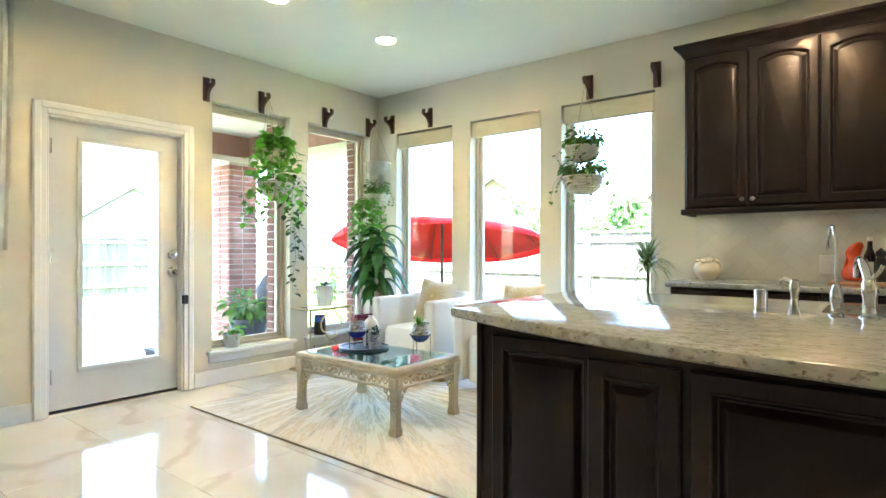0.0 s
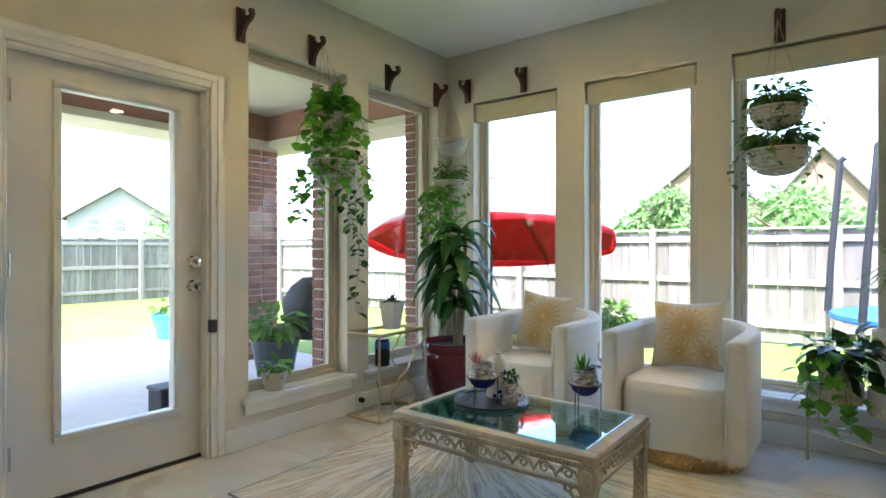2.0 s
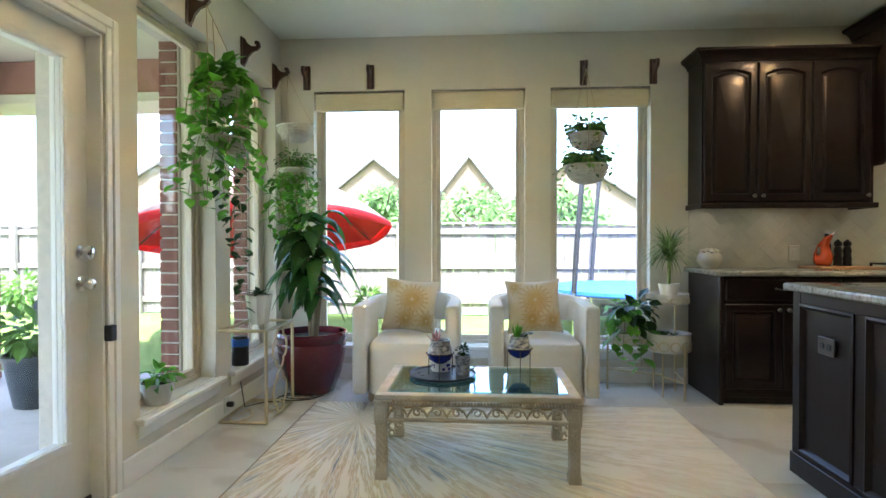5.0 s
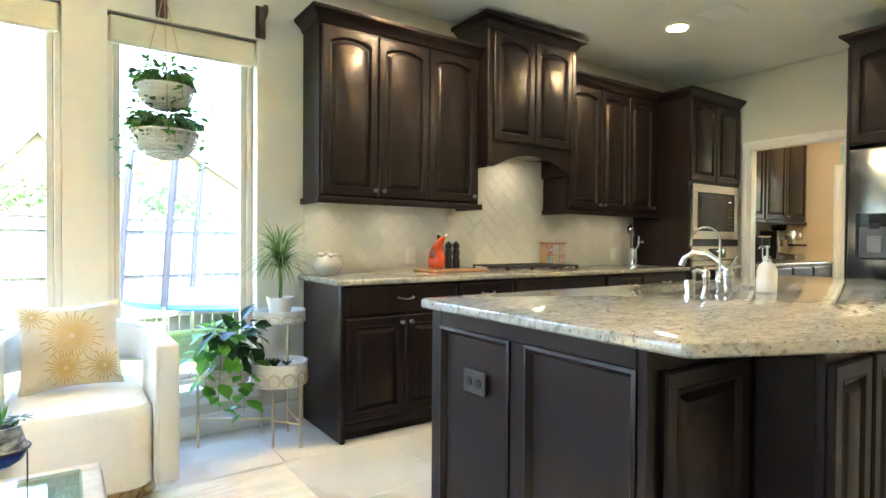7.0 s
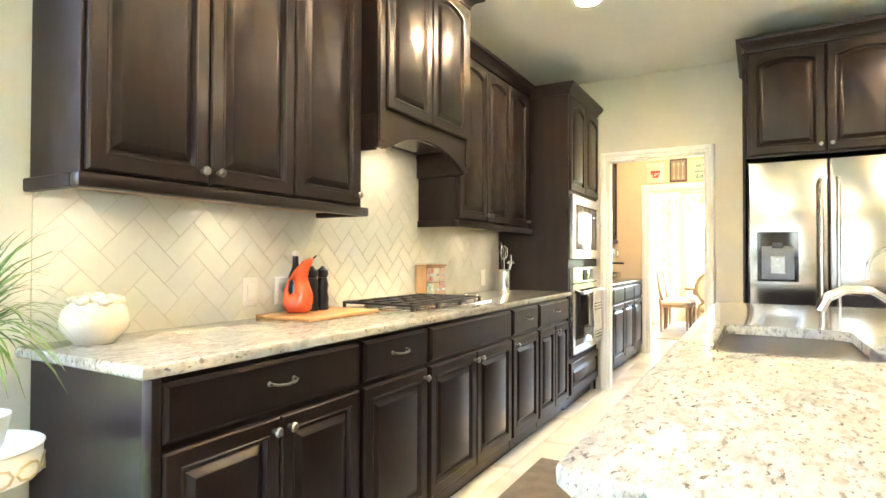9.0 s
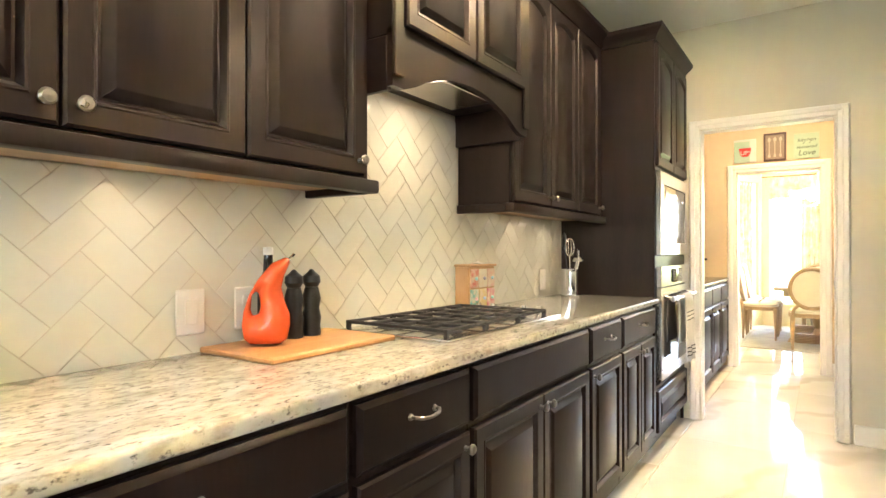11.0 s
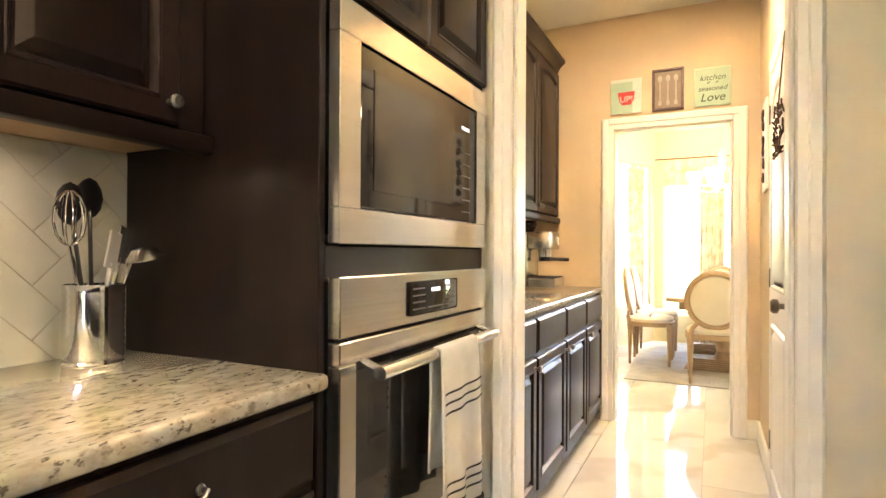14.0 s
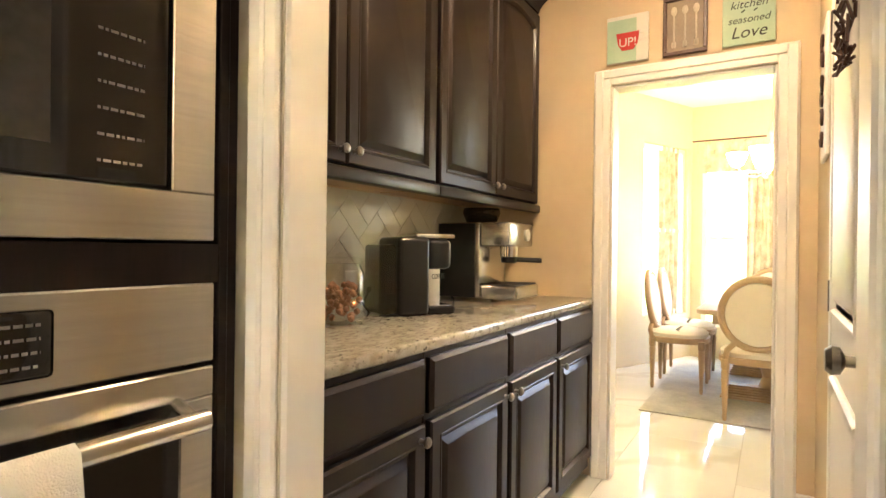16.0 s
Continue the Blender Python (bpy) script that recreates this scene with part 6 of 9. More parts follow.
def basket(name, R, label, at, parent=None, h=None):
    """A shallow white woven basket bowl: real weave of rings and ribs over a liner."""
    h = h or R * 0.85
    t = parent
    bm = bmesh.new()
    rows, ribs = 9, 22
    for k in range(rows):
        u = (k + 1) / rows
        a = math.pi / 2 * (1 - u)
        r, z = R * math.cos(a) ** 0.8, -h * math.sin(a)
        pts = []
        for j in range(ribs * 2):
            b = 2 * math.pi * j / (ribs * 2)
            w = 0.003 * (1 if (j + k) % 2 else -1)
            pts.append(((r + w) * math.cos(b), (r + w) * math.sin(b), z))
        tube(bm, pts, 0.0048 if k < rows - 1 else 0.008, 5, closed=True)
    for j in range(ribs):
        b = 2 * math.pi * j / ribs
        pts = [(R * math.cos(a) ** 0.8 * math.cos(b), R * math.cos(a) ** 0.8 * math.sin(b), -h * math.sin(a)) for a in np.linspace(0, 1.45, 8)]
        tube(bm, pts, 0.003, 4)
    p = part(name, bm, WICKER, t, label, at=at)
    tagged(p, label, kind="stuff")
    bm = bmesh.new()
    lathe(bm, [((R - 0.008) * math.cos(a) ** 0.8, -(h - 0.008) * math.sin(a)) for a in np.linspace(0, 1.55, 8)] + [(0, -h + 0.008)], 24)
    part("liner", bm, WICKER, p)
    return p


def vine(bm, stem, rnd, start, length, size, sway=0.25, side=None):
    """A trailing stem with heart-shaped leaves on alternate sides."""
    pts = [Vector(start)]
    d = Vector((side[0], side[1], 0.1)) if side else Vector((rnd.gauss(0, 1), rnd.gauss(0, 1), 0.2)).normalized()
    n = max(4, int(length / 0.035))
    for k in range(n):
        d = (d * 0.62 + Vector((rnd.gauss(0, sway), rnd.gauss(0, sway), -1.0)) * 0.38).normalized()
        pts.append(pts[-1] + d * length / n)
    tube(stem, pts, 0.0022, 4)
    for k in range(1, len(pts)):
        a = rnd.random() * 6.283
        s = size * rnd.uniform(0.65, 1.2)
        out = Vector((math.cos(a), math.sin(a), rnd.uniform(-0.9, 0.1)))
        leaf_quad(bm, pts[k] + out * 0.012, out, (math.cos(a) * 0.6, math.sin(a) * 0.6, 1), s, s * 0.78, 0.2)


def hanging_planter(x, y, ztop, tiers, label, seed, hook):
    """Woven baskets hung one under another by strings. tiers: (rim height, radius, plant kind)."""
    t = thing("hanging_planter", label, "hanging planter", at=pose(x, y, 0))
    prev = None
    for k in range(3):
        a = radians(25 + 120 * k)
        bm = bmesh.new()
        pts = [(hook[0] - x, hook[1] - y, ztop)]
        for z, R, *_ in tiers:
            pts.append((R * math.cos(a), R * math.sin(a), z))
        for p, q in zip(pts, pts[1:]):
            tube(bm, [p, q], 0.0022, 5)
        part("string", bm, ROPE, t)
    rnd = random.Random(seed)
    for z, R, kind, *more in tiers:
        b = basket("basket", R, "white woven basket", pose(0, 0, z), t)
        if kind == "none":
            continue
        bm = bmesh.new()
        lathe(bm, [(R - 0.012, -0.012), (0, -0.006)], 20)
        part("soil", bm, SOIL, b)
        bm, st = bmesh.new(), bmesh.new()
        if kind == "pothos":
            foliage_clump(bm, rnd, (0, 0, 0.04), R * 1.0, more[0], more[1], 0.95, 0.5, 0.85)
            tube(st, [(0, 0, -0.02), (0, 0.01, 0.05)], 0.004, 5)
            for L, side in more[2]:
                s = (R * side[0], R * side[1], 0.01)
                vine(bm, st, rnd, s, L, more[1], side=side)
            part("leaves", bm, POTHOS, b, "bright green trailing pothos leaves", smooth=0)
            tagged(part("stem", st, STEM, b), kind="stuff")
        elif kind == "fine":
            foliage_clump(bm, rnd, (0, 0, 0.07), R * 1.12, int(more[0] * 1.5), more[1], 0.65, 0.5, 0.6)
            tube(st, [(0, 0, -0.02), (0, 0.01, 0.04)], 0.004, 5)
            for L, side in more[2]:
                vine(bm, st, rnd, (R * side[0], R * side[1], 0.01), L, more[1], side=side)
            part("leaves", bm, SHRUB if len(more) < 4 else more[3], b, "small fine trailing leaves", smooth=0)
            tagged(part("stem", st, STEM, b), kind="stuff")
    return t


ring = lambda n, off=0.0: [(math.cos(off + 2 * math.pi * k / n), math.sin(off + 2 * math.pi * k / n)) for k in range(n)]
hanging_planter(-3.25, 3.78, 2.50, [(2.02, 0.13, "pothos", 260, 0.085, [(0.22, s) for s in ring(9)]),
                                    (1.73, 0.15, "pothos", 90, 0.078, [(0.22 + 0.12 * (k % 3), s) for k, s in enumerate(ring(7, 0.3))] + [(0.40, (-0.2, -1)), (0.42, (0.2, -0.9)), (0.36, (0.6, -0.7))])],
                "two white woven hanging baskets overflowing with trailing pothos", 21, (-3.33, 3.765))
hanging_planter(-3.24, 5.04, 2.49, [(2.06, 0.142, "none"), (1.72, 0.135, "fine", 260, 0.034, [(0.12, s) for s in ring(6)], SHRUB)],
                "two white woven hanging baskets, the upper one empty", 22, (-3.32, 5.09))
hanging_planter(-0.935, 5.12, 2.52, [(1.985, 0.14, "fine", 300, 0.042, [(0.14, s) for s in ring(5)], SHRUB), (1.74, 0.165, "fine", 420, 0.046, [(0.12 + 0.12 * (k % 2), s) for k, s in enumerate(ring(8))], SHRUB)],
                "two white woven hanging baskets with fine trailing plants", 23, (-0.935, 5.155))

# long dark vine with its own pot on the window post, trailing down to the side table
t = thing("trailing_vine", "dark leaved hanging vine trailing beside the window", "plant", at=pose(-3.27, 4.08, 0))
rnd = random.Random(77)
bm, st = bmesh.new(), bmesh.new()
for k, (sx, sy, L) in enumerate(((0.0, 0.0, 1.15), (0.02, 0.06, 0.55), (-0.02, 0.03, 0.8), (0.03, -0.04, 0.42))):
    vine(bm, st, rnd, (sx, sy - 0.06, 1.82 if k else 1.86), L, 0.07, 0.16)
part("leaves", bm, DARKLEAF, t, smooth=0)
tagged(part("stem", st, STEM, t), kind="stuff")
bm = bmesh.new()
tube(bm, [(0, -0.06, 1.85), (-0.02, -0.28, 2.05), (-0.03, -0.30, 2.42)], 0.0025, 5)
part("string", bm, ROPE, t)
t = thing("climbing_pothos", "bright green pothos hanging below the corner basket", "plant", at=pose(-3.24, 5.0, 0))
rnd = random.Random(78)
bm, st = bmesh.new(), bmesh.new()
for k, s in enumerate(ring(20)):
    vine(bm, st, rnd, (0.08 * s[0] + 0.03, 0.06 * s[1] - 0.10, 1.68), 0.42 + 0.08 * (k % 3), 0.078, 0.25)
part("leaves", bm, POTHOS, t, smooth=0)
tagged(part("stem", st, STEM, t), kind="stuff")


def dracaena():
    t = thing("dracaena", "tall corn plant with broad drooping leaves in a burgundy pot", "potted plant", at=pose(-3.06, 4.86, 0))
    bm = bmesh.new()
    lathe(bm, [(0, 0), (0.15, 0), (0.17, 0.012), (0.215, 0.12), (0.25, 0.28), (0.258, 0.36), (0.25, 0.385), (0.262, 0.40), (0.272, 0.44), (0.262, 0.462), (0.245, 0.462), (0.24, 0.41), (0, 0.40)], 44)
    part("pot", bm, BURGUNDY, t, "glossy burgundy glazed pot")
    bm = bmesh.new()
    lathe(bm, [(0.24, 0.412), (0, 0.42)], 24)
    part("soil", bm, SOIL, t)
    for k, (dx, dy, h) in enumerate(((0.03, 0.0, 0.86), (-0.03, 0.02, 1.12), (0.05, 0.03, 1.35))):
        bm = bmesh.new()
        tube(bm, [(dx * 0.4, dy, 0.40), (dx, dy, 0.7), (dx * 1.4, dy * 1.5, h)], 0.019, 10, taper=0.8)
        part("cane", bm, STEM, t)
    bm = bmesh.new()
    rnd = random.Random(9)
    for cx, cy, cz, n, L in ((0.03, -0.02, 0.72, 9, 0.42), (-0.05, -0.03, 0.86, 12, 0.50), (0.06, -0.02, 0.98, 13, 0.52), (-0.03, -0.02, 1.10, 12, 0.46), (0.06, 0.0, 1.24, 9, 0.38)):
        for k in range(n):
            a = k * 2.4 + rnd.random() * 0.3
            if math.sin(a) > 0.85 or math.cos(a) < -0.9:
                a += 1.3
            up = 0.25 + (1.15 if cz > 1.2 else 0.8) * k / n
            s = L * rnd.uniform(0.75, 1.1)
            # a long leaf in segments that arches over
            d = Vector((math.cos(a) * 0.75, math.sin(a) * 0.75, 0.05 + 0.75 * up))
            p = Vector((cx, cy, cz + 0.09 * k / n))
            sd = Vector((-math.sin(a), math.cos(a), 0))
            d.normalize()
            l, m, r = [], [], []
            N = 9
            w0 = 0.105 * rnd.uniform(0.8, 1.2)
            for j in range(N):
                u = j / (N - 1)
                w = w0 * (math.sin(math.pi * (0.12 + 0.88 * u) ** 0.8) * 0.5) if j < N - 1 else 0.001
                nr = sd.cross(d)
                m.append(bm.verts.new(p))
                l.append(bm.verts.new(p + sd * w + nr * w * 0.35)), r.append(bm.verts.new(p - sd * w + nr * w * 0.35))
                p = p + d * (s / (N - 1))
                d = (d + Vector((0, 0, -0.33 - 0.14 * rnd.random()))).normalized()
            for j in range(N - 1):
                bm.faces.new((m[j], m[j + 1], l[j + 1], l[j])), bm.faces.new((m[j], r[j], r[j + 1], m[j + 1]))
    part("leaves", bm, DRACAENA, t, "broad glossy green leaves", smooth=60)


dracaena()


def side_table():
    """A pale gold table: thin metal frame, glass-clear top plate, quatrefoil wire side."""
    t = thing("side_table", "pale gold metal side table with a glass top", "side table", at=pose(-3.26, 4.31, 0))
    w2, d2, h = 0.15, 0.245, 0.585
    def bar(p, q, b):
        tube(b, [p, q], 0.0115, 4)
    for z in (0.009, h):
        for p, q in (((-w2, -d2, z), (w2, -d2, z)), ((w2, -d2, z), (w2, d2, z)), ((w2, d2, z), (-w2, d2, z)), ((-w2, d2, z), (-w2, -d2, z))):
            bm = bmesh.new()
            bar(p, q, bm)
            part("frame_bar", bm, PALE_GOLD, t)
    for p in ((w2, -d2), (w2, d2)):
        bm = bmesh.new()
        bar((p[0], p[1], 0), (p[0], p[1], h), bm)
        part("leg", bm, PALE_GOLD, t)
    part("top", B(-w2 + 0.01, w2 - 0.01, -d2 + 0.01, d2 - 0.01, h - 0.004, h + 0.006, bevel=0.002), GLASS, t, "clear glass top")
    for side in range(2):
        bm = bmesh.new()
        for c in range(2):
            z0, zc = 0.15 + 0.29 * c, 0
            pts = []
            for k in range(48):
                a = 2 * math.pi * k / 48
                r = 0.095 + 0.035 * abs(math.cos(2 * a)) ** 0.7
                py, pz = r * 0.95 * math.cos(a), z0 + r * 1.08 * math.sin(a)
                pts.append((w2, py, pz))
            if side == 0:
                tube(bm, pts, 0.0075, 5, closed=True)
            else:
                tube(bm, [((pz - 0.15 - 0.145) * 0.45, py * 1.1 + (0.12 if c else -0.12), 0.009) for _, py, pz in pts], 0.005, 5, closed=True)
        part("quatrefoil", bm, PALE_GOLD, t, "pale gold wire quatrefoils")


side_table()


def small_pot(name, x, y, z, rb, rt, h, mat, label, facets=28, leaf_mat=None, plant=None, seed=1):
    t = thing(name, label, "plant pot", at=pose(x, y, z))
    bm = bmesh.new()
    lathe(bm, [(0, 0), (rb, 0), (rb + 0.002, 0.004), (rt, h), (rt - 0.006, h), (rt - 0.01, h - 0.02), (0, h - 0.02)], facets)
    part("pot", bm, mat, t, smooth=35 if facets > 12 else 10)
    bm = bmesh.new()
    lathe(bm, [(rt - 0.011, h - 0.019), (0, h - 0.014)], 18)
    part("soil", bm, SOIL, t)
    bm = bmesh.new()
    rnd = random.Random(seed)
    plant(bm, rnd, h)
    part("plant", bm, leaf_mat, t, smooth=0)
    return t


def flat_rosette(bm, rnd, h):
    for k in range(16):
        a = k * 2.4
        leaf_quad(bm, (0, 0, h), (math.cos(a), math.sin(a), 0.15 + 0.05 * k), (0, 0, 1), 0.12 * rnd.uniform(0.7, 1.1), 0.035, 0.3)


def sill_leaves(bm, rnd, h):
    foliage_clump(bm, rnd, (0, 0, h + 0.04), 0.085, 30, 0.075, 0.7, 0.2, 0.6)
    for k in range(4):
        tube(bm, [(0, 0, h - 0.02), (0.05 * math.cos(k * 1.6), 0.05 * math.sin(k * 1.6), h + 0.06)], 0.003, 5)


small_pot("white_planter", -3.27, 4.36, 0.592, 0.062, 0.092, 0.195, WHITE_POT, "faceted white ceramic pot with dark leaves on the side table", 9, DARKLEAF, flat_rosette, 3)
small_pot("sill_planter", -3.475, 3.50, SILL + 0.007, 0.055, 0.085, 0.115, surface("speckled_pot", (0.62, 0.60, 0.54), (0.52, 0.5, 0.44), 0.7, scale=30), "speckled white pot with green leaves on the window sill", 28, POTHOS, sill_leaves, 4)
cn = thing("canister", "black canister with a blue band on the window sill", "canister", at=pose(-3.44, 4.44, SILL + 0.006))
bm = bmesh.new()
lathe(bm, [(0, 0), (0.055, 0), (0.057, 0.005), (0.057, 0.13), (0.0, 0.13)], 24)
part("body", bm, BLACK, cn)
bm = bmesh.new()
lathe(bm, [(0.0, 0.131), (0.058, 0.131), (0.058, 0.18), (0.0, 0.18)], 24)
part("band", bm, BLUE, cn, "bright blue band")
bm = bmesh.new()
lathe(bm, [(0.0, 0.181), (0.05, 0.181), (0.05, 0.20), (0.0, 0.203)], 24)
part("lid", bm, BLACK, cn)
bm = bmesh.new()
pts = [(-3.39, 4.33, 0.20), (-3.375, 4.36, 0.02), (-3.30, 4.52, 0.006)]
for k in range(26):
    a = k * 0.5
    pts.append((-3.12 + 0.14 * math.cos(a) + 0.01 * k * 0.3, 4.62 + 0.09 * math.sin(a), 0.006 + 0.0012 * k))
tube(bm, pts, 0.0035, 6)
solid("power_cord", bm, BLACK, "coiled black power cord on the floor", "cord")
pl = thing("wall_plug", "black plug in an outlet near the floor", "plug", at=pose(XW + 0.0185, 4.18, 0.09))
part("plate", B(0, 0.005, -0.035, 0.035, -0.05, 0.05, bevel=0.002), WHITE, pl)
part("plug", B(0.005, 0.05, -0.014, 0.014, -0.016, 0.016, bevel=0.005), BLACK, pl)


def plant_stand():
    """A three-tier folding stand: three patterned round bowls on gold legs."""
    t = thing("plant_stand", "gold metal plant stand with round patterned bowls", "plant stand", at=pose(-0.40, 4.94, 0))
    for k, (x, y, h) in enumerate(((0.093, -0.195, 0.40), (0.125, 0.10, 0.70), (-0.02, 0.15, 0.70), (-0.382, 0.115, 0.42), (-0.03, -0.10, 0.40))):
        bm = bmesh.new()
        tube(bm, [(x, y, 0), (x, y, h)], 0.008, 8)
        part("leg", bm, PALE_GOLD, t)
    bm = bmesh.new()
    for p, q in (((0.093, -0.195, 0.13), (-0.03, -0.10, 0.15)), ((-0.03, -0.10, 0.16), (-0.382, 0.115, 0.16)), ((0.125, 0.10, 0.14), (0.093, -0.195, 0.14)), ((-0.02, 0.15, 0.30), (0.125, 0.10, 0.30))):
        tube(bm, [p, q], 0.006, 6)
    part("stretcher", bm, PALE_GOLD, t)
    for k, (x, y, z, R, h) in enumerate(((0.035, -0.02, 0.33, 0.155, 0.135), (0.045, 0.02, 0.68, 0.145, 0.075), (-0.26, 0.05, 0.36, 0.13, 0.10))):
        bm = bmesh.new()
        lathe(bm, [(0, 0), (R - 0.01, 0), (R, 0.008), (R, h - 0.004), (R + 0.004, h), (R - 0.008, h), (R - 0.01, h - 0.03), (0, h - 0.03)], 36)
        b = part("bowl", bm, WHITE_POT, t, "cream bowl with a diamond pattern", at=pose(x, y, z))
        bm = bmesh.new()
        n = 12
        for j in range(n):
            a = 2 * math.pi * j / n
            s = math.pi / n
            pts = []
            for q in range(9):
                aa = a + s * 0.9 * math.cos(2 * math.pi * q / 8)
                pts.append(((R + 0.001) * math.cos(aa), (R + 0.001) * math.sin(aa), h * 0.36 + h * 0.26 * math.sin(2 * math.pi * q / 8)))
            tube(bm, pts[:-1], 0.0035, 5, closed=True)
        part("pattern", bm, PALE_GOLD, b, "tan diamond pattern")


plant_stand()


def palm(bm, rnd, h):
    for k in range(170):
        a = rnd.random() * 6.283
        e = rnd.uniform(0.2, 1.0)
        p = Vector((0, 0, h + 0.16 + rnd.random() * 0.07))
        d = Vector((math.cos(a) * e, math.sin(a) * e, 1.05 - e * 0.8)).normalized()
        s = rnd.uniform(0.20, 0.33)
        sd = Vector((-math.sin(a), math.cos(a), 0))
        l, r = [], []
        for j in range(6):
            w = 0.0055 * (1 - (j / 5) ** 2) + 0.0004
            l.append(bm.verts.new(p + sd * w)), r.append(bm.verts.new(p - sd * w))
            p = p + d * s / 5
            d = (d + Vector((0, 0, -0.24 - 0.16 * e))).normalized()
        for j in range(5):
            bm.faces.new((l[j], l[j + 1], r[j + 1], r[j]))
    tube(bm, [(0, 0, h - 0.02), (0.006, 0.004, h + 0.1), (0, 0, h + 0.19)], 0.011, 8)


small_pot("palm_planter", -0.355, 4.95, 0.731, 0.055, 0.078, 0.10, WHITE_POT, "white pot with a spiky palm-like dracaena on the stand", 28, leaf_surface("palm_leaves", (0.10, 0.19, 0.035), (0.24, 0.30, 0.10), 0.4), palm, 5)


def low_succulents(bm, rnd, h):
    for k in range(5):
        bm2 = []
        x, y = rnd.uniform(-0.08, 0.08), rnd.uniform(-0.06, 0.06)
        for j in range(9):
            a = j * 2.4
            leaf_quad(bm, (x, y, h), (math.cos(a), math.sin(a), 1.2), (0, 0, 1), 0.06, 0.014, 0.1)


bm = bmesh.new()
low_succulents(bm, random.Random(3), 0.0)
solid("succulents", bm, DARKLEAF, "low green succulents in the stand's middle bowl", "plant", at=pose(-0.365, 4.92, 0.435), smooth=0)
t = small_pot("bushy_planter", -0.66, 4.99, 0.43, 0.06, 0.085, 0.15, WHITE_POT, "white pot with a bushy trailing plant on the stand", 28, DARKLEAF, lambda bm, rnd, h: foliage_clump(bm, rnd, (0.06, -0.03, h + 0.03), 0.15, 55, 0.10, 0.9, 0.5, 0.75), 6)
rnd = random.Random(55)
bm, st = bmesh.new(), bmesh.new()
for k, (s, L) in enumerate((((-0.8, -0.5), 0.26), ((-0.3, -1), 0.36), ((0.4, -1), 0.40), ((-1, 0), 0.22), ((0.9, -0.4), 0.22), ((0.2, -0.9), 0.24))):
    vine(bm, st, rnd, (0.07 * s[0], 0.07 * s[1], 0.16), L, 0.105, 0.22, side=s)
foliage_clump(bm, rnd, (-0.05, -0.04, 0.2), 0.13, 26, 0.095, 0.7, 0.3, 0.75)
part("trailing_leaves", bm, POTHOS, t, "bright green trailing leaves", smooth=0)
tagged(part("stem", st, STEM, t), kind="stuff")

# curtain panel at the south end of the west wall
CURTAIN = surface("white_patterned_curtain", (0.68, 0.65, 0.57), (0.60, 0.57, 0.48), 0.9, scale=14, fine=0.2)
t = thing("curtain", "white patterned curtain tied back beside the door", "curtain", at=pose(XW + 0.05, 1.55, 0))
bm = bmesh.new()
loops = []
for i in range(20):
    z = 2.76 - 1.62 * i / 19
    w = 0.60 - 0.06 * (i / 19)
    row = []
    for j in range(49):
        u = j / 48
        row.append((0.03 * math.sin(u * 44) * (1 - 0.3 * i / 19), 0.37 - w * (1 - u) - 0.03 * (i / 19) ** 2, z))
    loops.append(row)
loft(bm, loops, closed=False)
c = part("panel", bm, CURTAIN, t, smooth=60)
c.modifiers.new("thickness", 'SOLIDIFY').thickness = 0.003
bm = bmesh.new()
tube(bm, [(0, -0.9, 2.775), (0, 0.36, 2.775)], 0.012, 10)
part("rod", bm, IRON, t)


# ---- kitchen things ----
def text_bars(bm, x0, x1, z, h, m, words, rnd):
    """Unreadable writing as small bars."""
    x = x0
    while x < x1:
        w = rnd.uniform(0.004, 0.012)
        vs = box(bm, x, min(x1, x + w), -0.0006, 0, z, z + h)
        bmesh.ops.transform(bm, matrix=m, verts=vs)
        x += w + 0.003


def lettering(name, text, size, m, material, parent, shear=0.0):
    cu = bpy.data.curves.new(name, 'FONT')
    cu.body, cu.size, cu.align_x, cu.align_y, cu.extrude, cu.shear = text, size, 'CENTER', 'CENTER', 0.0006, shear
    tmp = new(name, cu)
    me = bpy.data.meshes.new_from_object(tmp.evaluated_get(bpy.context.evaluated_depsgraph_get()))
    bpy.data.objects.remove(tmp)
    me.materials.clear()
    me.materials.append(material)
    ob = new(name, me)
    ob.parent = parent
    ob.matrix_basis = m
    return ob


LEGEND = surface("grey_legend", (0.22, 0.21, 0.20), None, 0.5)
PAPER = surface("print_paper", (0.72, 0.70, 0.64), (0.68, 0.66, 0.60), 0.7, scale=6)


